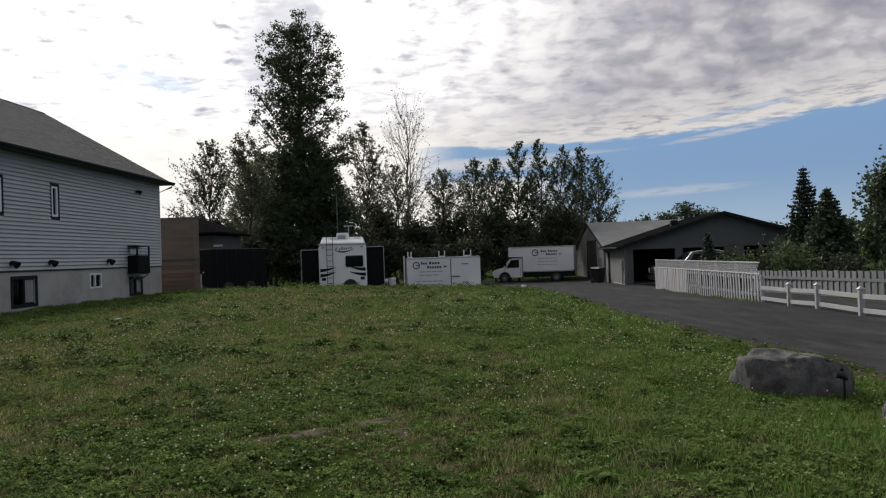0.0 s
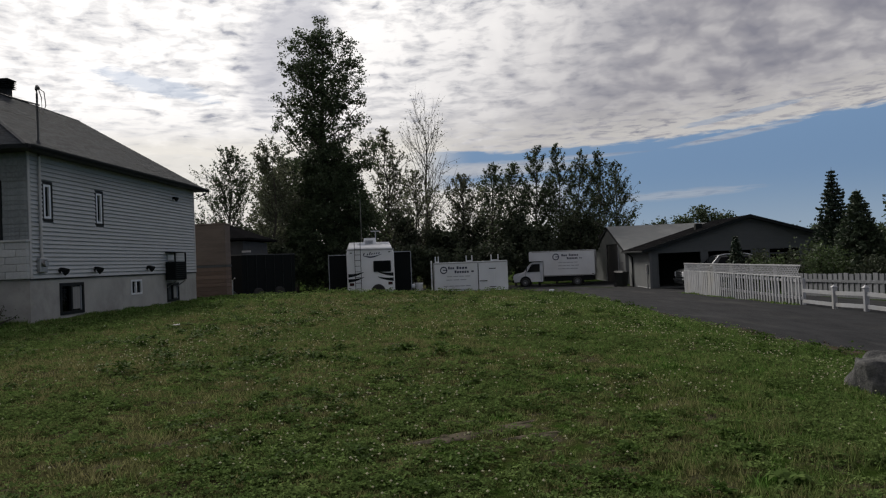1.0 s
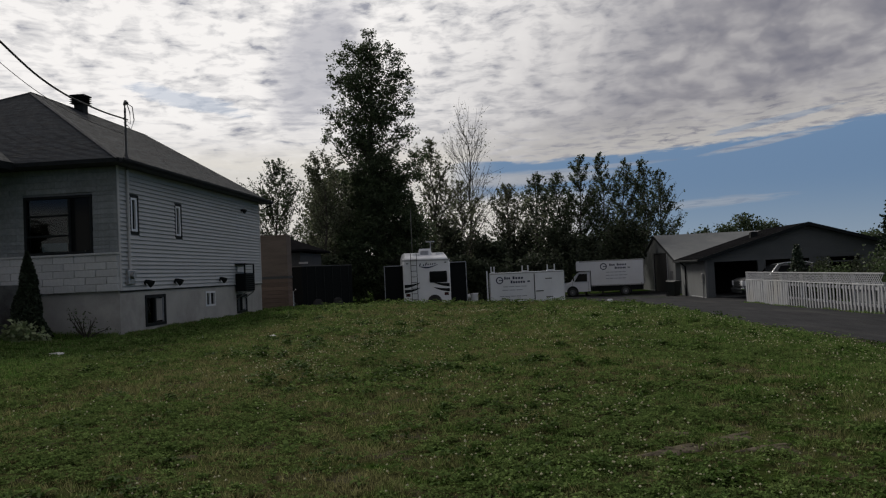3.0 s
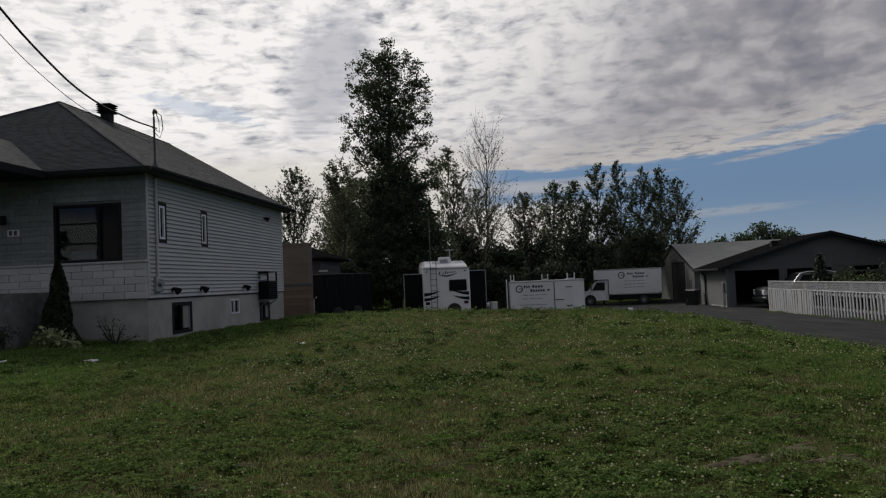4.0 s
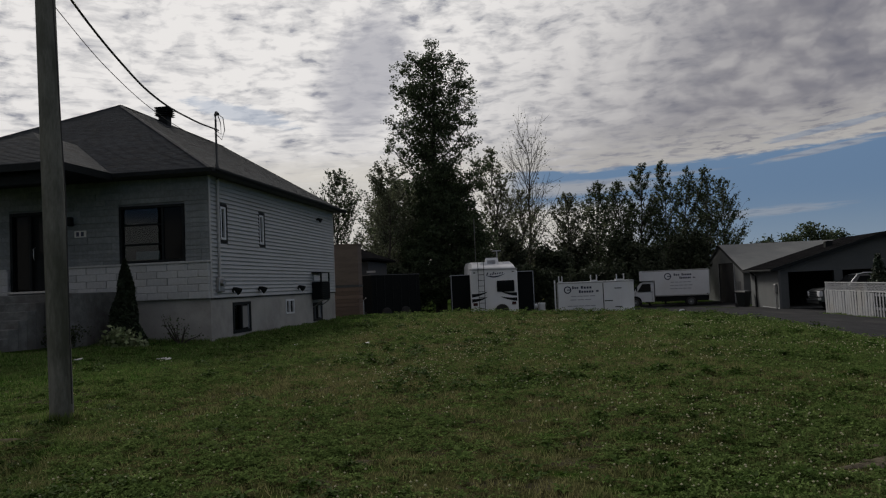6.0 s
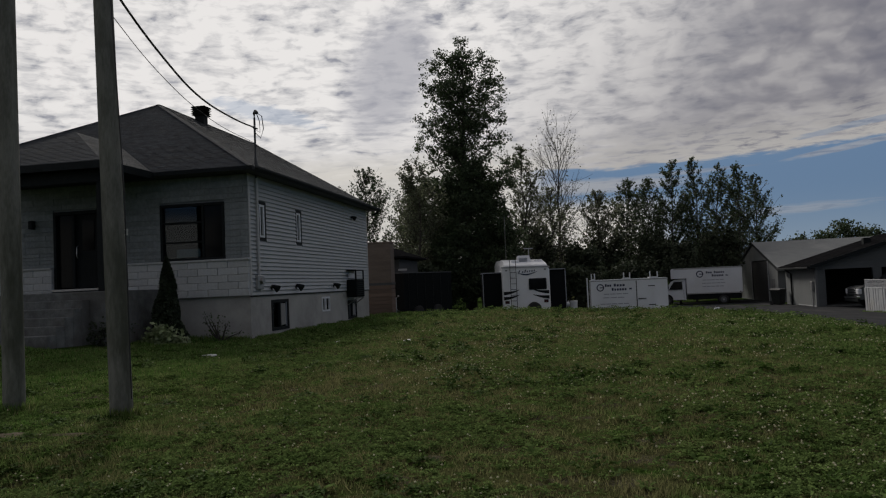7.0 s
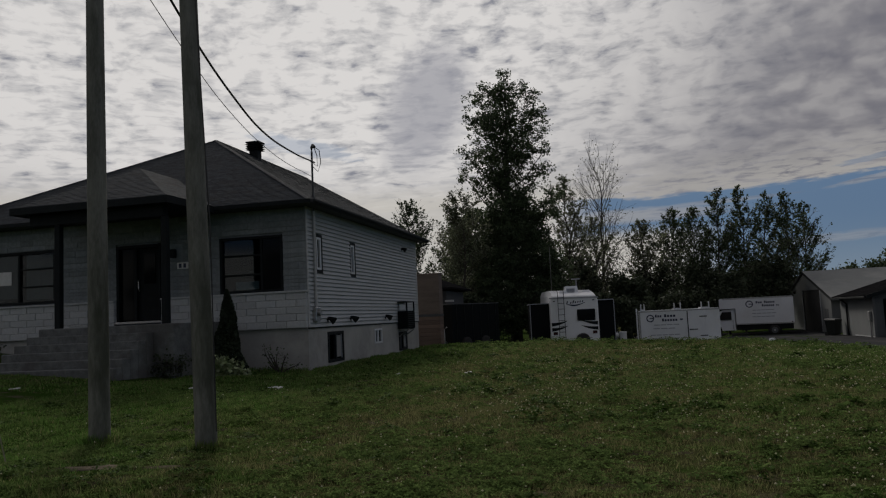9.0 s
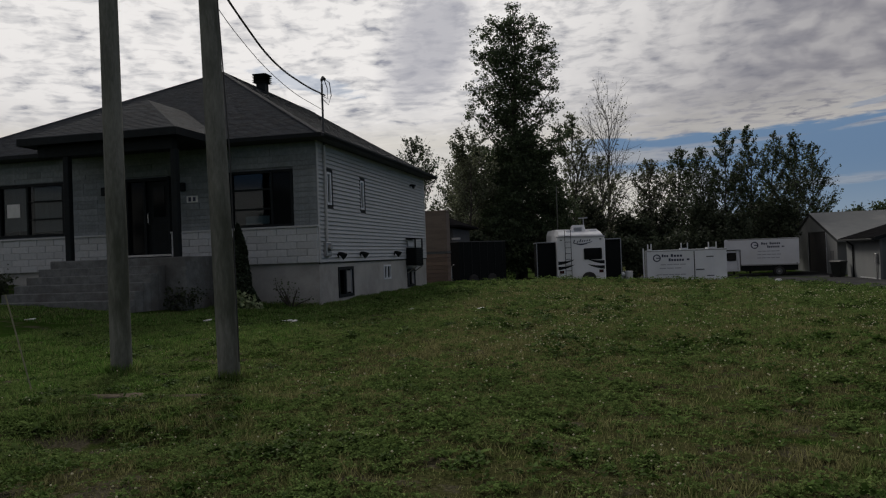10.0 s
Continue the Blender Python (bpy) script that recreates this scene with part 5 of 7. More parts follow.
def thing_face(t, x, y, z):
    o = base_of(t)
    rows = [(-2.68, -2.34, 1.10, 1.24, NAVY), (-2.24, -1.66, 1.10, 1.24, NAVY), (-2.35, -1.58, 0.89, 1.03, NAVY), (-1.48, -1.30, 0.92, 1.0, NAVY), (-2.75, -1.5, 0.70, 0.74, GREY_PRINT), (-2.8, -1.7, 0.52, 0.56, GREY_PRINT), (-2.95, -1.5, 0.20, 0.24, GREY_PRINT), (-2.9, -1.5, 0.02, 0.06, GREY_PRINT)]
    badge(t, x - o.x, y - o.y, z - o.z, 0.19, [(a - o.x, b - o.x, c - o.z, d - o.z, m) for a, b, c, d, m in rows])


def build_rv():
    x0, x1, y0, y1 = -7.86, -5.42, 39.2, 47.6
    g = -0.55
    t = thing("travel_trailer", (-6.64, 39.2, g), "white fifth-wheel camper with roof ladder, rear window and open slide-outs", "camper")
    w = dict(world=True)
    b = Build()

    def ring(y, s, drop=0.0):
        zt, c = 2.52 - drop, 0.12
        return [(x0 + s, y, 0.05), (x1 - s, y, 0.05), (x1 - s, y, 2.26 - drop), (x1 - s - 0.06, y, 2.42 - drop), (x1 - s - c, y, zt), (x0 + s + c, y, zt + 0.03), (x0 + s + 0.06, y, 2.42 - drop), (x0 + s, y, 2.26 - drop)]
    b.rings([ring(y0, 0.04, 0.18), ring(y0 + 0.06, 0.0, 0.13), ring(y0 + 0.5, 0.03, 0.0), ring(y0 + 2.2, 0.03, -0.2), ring(y1, 0.03, -0.3)])
    part("body", b, RV_SKIN, t, "white gelcoat body", **w)
    part("roof_cap", Build().prism([(x0 - 0.01, y0 + 0.02, 2.27), (x1 + 0.01, y0 + 0.02, 2.24), (x1 + 0.01, y0 + 0.02, 2.31), (x0 - 0.01, y0 + 0.02, 2.34)], [(x0 - 0.01, y0 - 0.03, 2.27), (x1 + 0.01, y0 - 0.03, 2.24), (x1 + 0.01, y0 - 0.03, 2.31), (x0 - 0.01, y0 - 0.03, 2.34)]), WHITE, t, **w)
    wn = part("rear_window", Build().box(-6.50, y0 - 0.03, 1.12, -5.60, y0 + 0.0, 1.70, 0.05), BLACK, t, "dark rear window", **w)
    part("pane", Build().box(-6.44, y0 - 0.036, 1.18, -5.66, y0 - 0.031, 1.64), DARK_GLASS, wn, **w)
    lad = part("ladder", Build().tube([(-7.44, y0 + 0.25, 2.70), (-7.44, y0 - 0.1, 2.62), (-7.44, y0 - 0.14, 2.45), (-7.44, y0 - 0.14, 0.2)], 0.016, 6), BLACK, t, "dark rear ladder", **w)
    part("rail", Build().tube([(-7.14, y0 + 0.25, 2.70), (-7.14, y0 - 0.1, 2.62), (-7.14, y0 - 0.14, 2.45), (-7.14, y0 - 0.14, 0.2)], 0.016, 6), BLACK, lad, **w)
    for i in range(8):
        z = 0.3 + i * 0.29
        part("rung", Build().tube([(-7.44, y0 - 0.14, z), (-7.14, y0 - 0.14, z)], 0.014, 6), BLACK, lad, **w)
    a = part("roof_air_conditioner", Build().prism([(-6.98, y0 + 0.9, 2.55), (-6.26, y0 + 0.9, 2.55), (-6.26, y0 + 1.9, 2.6), (-6.98, y0 + 1.9, 2.6)], [(-6.92, y0 + 1.0, 2.92), (-6.32, y0 + 1.0, 2.92), (-6.32, y0 + 1.8, 2.90), (-6.92, y0 + 1.8, 2.90)]), RV_SKIN, t, "white roof air conditioner", **w)
    for i in range(4):
        part("louvre", Build().box(-6.88, y0 + 0.88, 2.60 + i * 0.055, -6.46, y0 + 0.95, 2.62 + i * 0.055), GREY_PRINT, a, **w)
    for x, y in ((-7.45, 1.4), (-5.85, 1.1), (-7.1, 0.55)):
        part("roof_vent", Build().box(x - 0.2, y0 + y, 2.5, x + 0.2, y0 + y + 0.4, 2.68, 0.04), RV_SKIN, t, **w)
    an = part("antenna", Build().tube([(-6.30, y0 + 1.5, 2.55), (-6.30, y0 + 1.5, 3.3)], 0.025, 6), WHITE, t, **w)
    part("antenna_wing", Build().box(-6.55, y0 + 1.46, 3.27, -6.08, y0 + 1.54, 3.32, 0.01), WHITE, an, **w)
    # swooping stripes and tail lamps
    for sgn, xa, xb in ((1, x0 + 0.06, -7.0), (-1, x1 - 0.06, -6.3)):
        for k in range(2):
            s = Build()
            n = 10
            low, high = [], []
            for i in range(n + 1):
                f = i / n
                x = xa + (xb - xa) * f
                z = 0.72 + 0.26 * k + 0.16 * (f if sgn > 0 else f) ** 2
                th = 0.085 * (1 - f) ** 0.7 + 0.005
                low.append((x, z - th))
                high.append((x, z + th))
            for i in range(n):
                s.face((low[i][0], y0 - 0.008, low[i][1]), (low[i + 1][0], y0 - 0.008, low[i + 1][1]), (high[i + 1][0], y0 - 0.008, high[i + 1][1]), (high[i][0], y0 - 0.008, high[i][1]))
            part("stripe", s, BLACK, t, "dark swoosh", **w)
    for x in (x0 + 0.12, x1 - 0.34):
        part("tail_lamp", Build().box(x, y0 - 0.02, 0.45, x + 0.22, y0, 0.60, 0.01), AMBER, t, **w)
        part("clearance_lamp", Build().box(x + 0.06, y0 - 0.02, 2.12, x + 0.16, y0, 2.17), BLACK, t, **w)
    swash = Build()
    for i in range(14):
        f, g2 = i / 14, (i + 1) / 14
        p = [(-7.0 + 0.95 * q - 0.10 * math.sin(6.283 * q * 0.5), 1.90 + 0.13 * q + 0.07 * math.sin(4.5 * q + 2.0)) for q in (f, g2)]
        h0, h1 = 0.030 * math.sin(math.pi * max(f, 0.06)) + 0.006, 0.030 * math.sin(math.pi * min(g2, 0.94)) + 0.006
        swash.face((p[0][0], y0 - 0.012, p[0][1] - h0), (p[1][0], y0 - 0.012, p[1][1] - h1), (p[1][0], y0 - 0.012, p[1][1] + h1), (p[0][0], y0 - 0.012, p[0][1] + h0))
    part("script_swash", swash, NAVY, t, "dark curved swash", **w)
    for i in range(7):
        a0, z0 = -6.98 + 0.12 * i + (0.03 if i else -0.04), 1.985 + 0.012 * i
        h = 0.15 if i in (0, 2) else 0.085
        q = [(a0, z0), (a0 + 0.055, z0), (a0 + 0.055 + h * 0.35, z0 + h), (a0 + h * 0.35, z0 + h)]
        part("script_stroke", Build().prism([(x, y0 - 0.012, z) for x, z in q], [(x, y0, z) for x, z in q]), NAVY, t, **w)
    part("spare_wheel", Build().disc((-6.28, y0 - 0.12, 0.14), (0, 1, 0), 0.36, 0.22, 24, 0.05), RUBBER, t, "dark spare wheel cover", **w)
    part("bumper", Build().box(x0 + 0.05, y0 - 0.12, -0.08, x1 - 0.05, y0 + 0.05, 0.045, 0.015), WHITE, t, **w)
    # slide-outs
    for a, c, zt in ((x0 - 0.95, x0 + 0.02, 2.05), (x1 - 0.02, x1 + 0.93, 2.12)):
        s = part("slide_out", Build().box(a, y0 + 1.0, 0.05, c, y0 + 4.4, zt, 0.03), BLACK_CLOTH, t, "dark slide-out room", **w)
        edge = a if a < x0 - 0.5 else c
        part("slide_trim", Build().box(edge - 0.02, y0 + 0.97, 0.05, edge + 0.02, y0 + 1.0, zt), GREY_PRINT, s, **w)
        part("slide_roof", Build().box(a - 0.03, y0 + 0.9, zt, c, y0 + 4.4, zt + 0.04), GREY_PRINT, s, **w)
    for y in (3.4, 4.3):
        for x, sd in ((x0 + 0.12, -1), (x1 - 0.12, 1)):
            part("wheel", Build().disc((x, y0 + y, g + 0.37), (1, 0, 0), 0.37, 0.22, 20, 0.05), RUBBER, t, **w)
    part("chassis", Build().box(x0 + 0.3, y0 + 0.3, g + 0.3, x1 - 0.3, y1, 0.05), BLACK, t, **w)
    for x in (x0 + 0.4, x1 - 0.4):
        part("stabiliser", Build().box(x - 0.05, y0 + 0.5, g, x + 0.05, y0 + 0.6, 0.05), STEEL, t, **w)
    t.matrix_basis = pose(-6.64, 39.2, g, 0, 0, 9)


def build_pickup():
    t = thing("pickup_truck", (10.05, 42.2, gz(11, 42)), "silver pickup truck with chrome grille parked before the garage", "truck", turn=0)
    # local x: from the nose back, local -y: the side toward the street
    b = Build()
    prof = [(0.05, 0.45), (0.0, 0.75), (0.05, 1.02), (0.25, 1.12), (1.35, 1.20), (1.95, 1.78), (2.3, 1.86), (3.4, 1.86), (3.75, 1.78), (3.85, 1.20), (5.6, 1.18), (5.7, 0.55), (5.6, 0.45)]

    def row(y, tuck):
        return [(x, y + tuck * max(0.0, z - 1.15) * 0.35, z) for x, z in prof]
    b.rings([row(0.04, 1), row(0.0, 1), row(1.95, -1), row(1.91, -1)])
    part("body", b, SHADED_SILVER, t)
    part("side_window", Build().prism([(1.75, 0.10, 1.25), (2.55, 0.10, 1.25), (2.55, 0.22, 1.72), (2.08, 0.22, 1.72)], [(1.75, 0.0, 1.25), (2.55, 0.0, 1.25), (2.55, 0.185, 1.72), (2.08, 0.185, 1.72)]), DARK_GLASS, t)
    part("rear_side_window", Build().prism([(2.65, 0.10, 1.25), (3.65, 0.10, 1.25), (3.55, 0.22, 1.72), (2.65, 0.22, 1.72)], [(2.65, 0.0, 1.25), (3.65, 0.0, 1.25), (3.55, 0.185, 1.72), (2.65, 0.185, 1.72)]), DARK_GLASS, t)
    part("windscreen", Build().face((1.38, 0.15, 1.235), (1.38, 1.80, 1.235), (1.94, 1.70, 1.79), (1.94, 0.25, 1.79)), DARK_GLASS, t)
    part("grille", Build().box(-0.05, 0.4, 0.66, 0.04, 1.55, 1.02, 0.02), BLACK, t)
    for z in (0.72, 0.84, 0.96):
        part("grille_bar", Build().box(-0.07, 0.4, z, -0.04, 1.55, z + 0.04), CHROME, t)
    part("bumper", Build().box(-0.12, -0.02, 0.50, 0.08, 1.97, 0.62, 0.03), CHROME, t)
    part("bumper_skirt", Build().box(-0.08, 0.0, 0.34, 0.06, 1.95, 0.498, 0.02), BLACK, t)
    # added white tube paints the highlight along the roof
    part("roof_glint", Build().tube([(1.42, 0.03, 1.23), (1.95, 0.2, 1.80), (2.3, 0.235, 1.875), (3.4, 0.235, 1.875), (3.76, 0.2, 1.79)], 0.03, 6), VEHICLE_WHITE, t, "white strip painting the highlight on the roof edge")
    # white paint in place of chrome gives the lamps their bright reflection
    for y in (0.02, 1.55):
        part("headlight", Build().box(-0.03, y, 0.72, 0.16, y + 0.38, 1.00, 0.03), VEHICLE_WHITE, t)
    part("mirror", Build().box(1.75, -0.22, 1.22, 1.85, -0.02, 1.42, 0.02), BLACK, t)
    for x in (1.0, 4.6):
        for y, s in ((0.06, -1), (1.89, 1)):
            wheel(t, x, y, 0.40, 0.40, 0.26, s, CHROME)


build_box_truck()
build_cargo_trailer()
build_rv()
build_pickup()


def build_black_trailer():
    t = thing("black_trailer", (-11.4, 37.5, gz(-11.4, 37)), "black enclosed cargo trailer in deep shade", "trailer")
    w = dict(world=True)
    part("body", Build().prism([(-12.95, 36.0, 0.15), (-12.1, 35.2, 0.15), (-10.35, 38.26, 0.15), (-11.55, 39.26, 0.15)], [(-12.95, 36.0, 2.2), (-12.1, 35.2, 2.2), (-10.35, 38.26, 2.2), (-11.55, 39.26, 2.2)]), BLACK_CLOTH, t, **w)
    part("top_rail", Build().tube([(-12.95, 36.0, 2.21), (-12.1, 35.2, 2.21), (-10.35, 38.26, 2.21)], 0.025, 6), DARK_SIDING, t, **w)
    for i in range(6):
        f = (i + 0.5) / 6
        x, y = -12.1 + 1.75 * f, 35.2 + 3.06 * f
        part("rib", Build().box(x - 0.02, y - 0.03, 0.2, x + 0.03, y + 0.02, 2.18), BLACK, t, **w)
    part("tongue", Build().tube([(-12.5, 35.6, 0.35), (-12.4, 34.2, 0.62)], 0.06, 6), STEEL, t, **w)
    part("jack", Build().tube([(-12.35, 34.5, 0.3), (-12.35, 34.5, 1.05), (-12.2, 34.4, 1.15)], 0.035, 6), STEEL, t, **w)
    for x, y in ((-11.6, 36.0), (-10.9, 37.2)):
        part("wheel", Build().disc((x, y, 0.3), (0.87, -0.5, 0), 0.33, 0.2, 18, 0.04), RUBBER, t, **w)


build_black_trailer()


# ---- outbuildings ----
def build_wood_shed():
    s = thing("wooden_shed", (-14.5, 34.6, 0.4), "brown stained plywood shed wall above weathered red-brown boards", "shed")
    w = dict(world=True)
    x0, x1, y0, y1 = -17.5, -12.28, 33.5, 34.2
    part("panel", Build().box(x0, y0, 1.78, x1, y1, 3.58, 0.01), SHED_WOOD, s, **w)
    part("band", Build().box(x0, y0 - 0.03, 1.68, x1 + 0.02, y1, 1.775), DARK_SIDING, s, **w)
    for i in range(9):
        z = 0.1 + i * 0.175
        part("board", Build().box(x0, y0 - 0.012, z, x1, y1, z + 0.165, 0.008), RED_BOARD, s, **w)
    part("coping", Build().box(x0, y0 - 0.03, 3.58, x1 + 0.04, y1 + 0.03, 3.63), SHED_WOOD, s, **w)
    part("roof_lamp", Build().tube([(-13.4, 33.6, 3.62), (-13.4, 33.6, 3.72), (-13.2, 33.5, 3.78)], 0.03, 6), BLACK, s, **w)


def build_dark_shed():
    s = thing("dark_shed", (-14.5, 41, 0.2), "dark grey shed with a dark low-pitched roof", "shed")
    w = dict(world=True)
    part("wall", Build().box(-18, 39.0, -0.2, -13.2, 43.5, 3.0), DARK_SIDING, s, **w)
    ov = [(-18.4, 38.5, 3.05), (-12.75, 38.5, 3.05), (-12.75, 44, 3.05), (-18.4, 44, 3.05)]
    part("roof", Build().prism(ov, [(-18.4, 38.5, 3.15), (-12.75, 38.5, 3.15), (-12.75, 44, 3.15), (-18.4, 44, 3.15)]).prism([(-18.4, 38.5, 3.15), (-12.75, 38.5, 3.15), (-12.75, 44, 3.15), (-18.4, 44, 3.15)], [(-16.2, 40.9, 4.1), (-15.0, 40.9, 4.1), (-15.0, 41.6, 4.1), (-16.2, 41.6, 4.1)]), GARAGE_SHINGLE, s, **w)
    part("lamp", Build().box(-13.25, 38.9, 2.4, -12.8, 39.0, 2.5), TRIM, s, **w)


build_wood_shed()
build_dark_shed()


def gable_roof(parent, ridge0, ridge1, eave_l, eave_r, z_r, z_e, mat, along="y", t=0.14, name="roof", label=""):
    """Two roof slopes of given thickness. along: the ridge's direction; ridge0 to ridge1 its ends, eave_l and eave_r across."""
    mid = (eave_l + eave_r) / 2

    def P(a, c, z):
        return (c, a, z) if along == "y" else (a, c, z)
    r = part(name, Build().prism([P(ridge0, eave_l, z_e - t), P(ridge0, mid, z_r - t), P(ridge0, eave_r, z_e - t), P(ridge0, eave_r, z_e), P(ridge0, mid, z_r), P(ridge0, eave_l, z_e)],
                                 [P(ridge1, eave_l, z_e - t), P(ridge1, mid, z_r - t), P(ridge1, eave_r, z_e - t), P(ridge1, eave_r, z_e), P(ridge1, mid, z_r), P(ridge1, eave_l, z_e)]), mat, parent, label, world=True)
    return r


def build_front_garage():
    g = thing("garage", (14.5, 50, -0.6), "long grey gabled garage with open dark bays and dark shingle roof", "garage")
    w = dict(world=True)
    x0, x1, y0, y1, gz0, ze = 8.95, 20.4, 45.5, 51.8, -0.85, 1.75
    mid, zr = 14.7, 3.42
    bays = [(9.46, 11.90, 1.50), (12.35, 14.8, 1.50), (15.9, 17.6, 1.2)]
    # front gable wall round the bays
    xs = [x0] + [q for o in bays for q in o[:2]] + [x1]
    for i in range(0, len(xs), 2):
        # the front's shade is painted by a darker siding than the side wall's
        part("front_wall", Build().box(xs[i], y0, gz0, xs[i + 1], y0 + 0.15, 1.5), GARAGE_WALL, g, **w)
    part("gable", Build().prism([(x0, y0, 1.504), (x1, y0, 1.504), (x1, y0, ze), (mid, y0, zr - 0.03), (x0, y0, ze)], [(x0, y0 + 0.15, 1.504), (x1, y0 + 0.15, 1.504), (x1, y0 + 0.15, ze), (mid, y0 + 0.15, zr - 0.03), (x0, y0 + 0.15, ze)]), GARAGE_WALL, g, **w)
    for i in range(11):
        z = 1.56 + i * 0.165
        half = min(x1 - mid, (zr - 0.25 - z) / (zr - ze) * (mid - x0 + 0.2))
        if half > 0.3:
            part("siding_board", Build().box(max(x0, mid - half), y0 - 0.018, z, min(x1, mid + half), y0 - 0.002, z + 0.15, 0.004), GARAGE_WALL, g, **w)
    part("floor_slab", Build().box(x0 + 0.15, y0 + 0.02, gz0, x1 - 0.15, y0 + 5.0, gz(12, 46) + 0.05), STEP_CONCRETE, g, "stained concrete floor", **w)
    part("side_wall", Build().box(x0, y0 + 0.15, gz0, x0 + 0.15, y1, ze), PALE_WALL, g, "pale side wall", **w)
    part("corner_board", Build().box(x0 - 0.02, y0 - 0.022, gz0, x0 + 0.11, y0 + 0.1, ze), PALE_WALL, g, **w)
    part("base_trim", Build().box(x0 - 0.025, y0 + 0.02, gz(x0, y0 + 2) + 0.0, x0 - 0.002, y0 + 3.6, gz(x0, y0 + 2) + 0.07), WHITE, g, **w)
    part("back_wall", Build().box(x0 + 0.15, y1 - 0.15, gz0, x1, y1, ze), GARAGE_WALL, g, **w)
    part("far_wall", Build().box(x1 - 0.15, y0 + 0.15, gz0, x1, y1 - 0.15, ze), GARAGE_WALL, g, **w)
    # near-black sheets paint the depth of the bays as shade
    part("unlit_bay_sheet", Build().box(x0 + 0.15, y0 + 5.0, gz0, x1 - 0.15, y0 + 5.1, ze).box(x0 + 0.15, y0 + 0.15, 1.72, x1 - 0.15, y0 + 5.0, 1.76), DARK_IN, g, **w)
    for a, c, zt in bays:
        f = Build().box(a - 0.07, y0 - 0.03, gz0, a, y0 + 0.18, zt + 0.07).box(c, y0 - 0.03, gz0, c + 0.07, y0 + 0.18, zt + 0.07).box(a, y0 - 0.03, zt, c, y0 + 0.18, zt + 0.07)
        part("bay_frame", f, GARAGE_WALL, g, **w)
        part("rolled_door", Build().box(a + 0.02, y0 + 0.3, zt - 0.02, c - 0.02, y0 + 2.4, zt + 0.06), DARK_IN, g, **w)
    r = gable_roof(g, y0 - 0.45, y1 + 0.3, mid - 6.15, mid + 6.15, zr + 0.12, 1.72, GARAGE_SHINGLE, label="dark shingle roof")
    b = Build()
    shingles(b, (mid - 6.15, y1 + 0.3, 1.72), (mid - 6.15, y0 - 0.45, 1.72), (mid, y0 - 0.45, zr + 0.12), (mid, y1 + 0.3, zr + 0.12), 0.18, 0.5, random.Random(8))
    tagged(part("shingles", b, GARAGE_SHINGLE, r, **w), kind="stuff")
    for s in (-1, 1):
        part("barge_board", Build().prism([(mid, y0 - 0.47, zr - 0.06), (mid + s * 6.15, y0 - 0.47, 1.54), (mid + s * 6.15, y0 - 0.47, 1.74), (mid, y0 - 0.47, zr + 0.14)],
                                          [(mid, y0 - 0.45, zr - 0.06), (mid + s * 6.15, y0 - 0.45, 1.54), (mid + s * 6.15, y0 - 0.45, 1.74), (mid, y0 - 0.45, zr + 0.14)]), BLACK, g, **w)
    part("gutter", Build().box(mid - 6.27, y0 - 0.4, 1.58, mid - 6.15, y1, 1.68, 0.01), BLACK, g, **w)
    part("downpipe", Build().tube([(mid - 6.155, y0 + 4.8, 1.6), (x0 - 0.06, y0 + 4.8, 1.3), (x0 - 0.06, y0 + 4.8, gz0)], 0.05, 8), BLACK, g, **w)
    for x in (12.6, 17.3):
        z = 1.72 + (6.15 - abs(x - mid)) / 6.15 * (zr - 1.6)
        part("roof_vent", Build().box(x - 0.2, 48.0, z - 0.1, x + 0.2, 48.4, z + 0.32, 0.03), BLACK, g, **w)
    m = part("meter_box", Build().box(x0 - 0.12, y0 + 0.35, 0.35, x0, y0 + 0.65, 0.85, 0.02), STEEL, g, "grey electric meter box", **w)
    part("conduit", Build().tube([(x0 - 0.05, y0 + 0.5, 0.35), (x0 - 0.05, y0 + 0.5, gz0)], 0.03, 6), STEEL, m, **w)


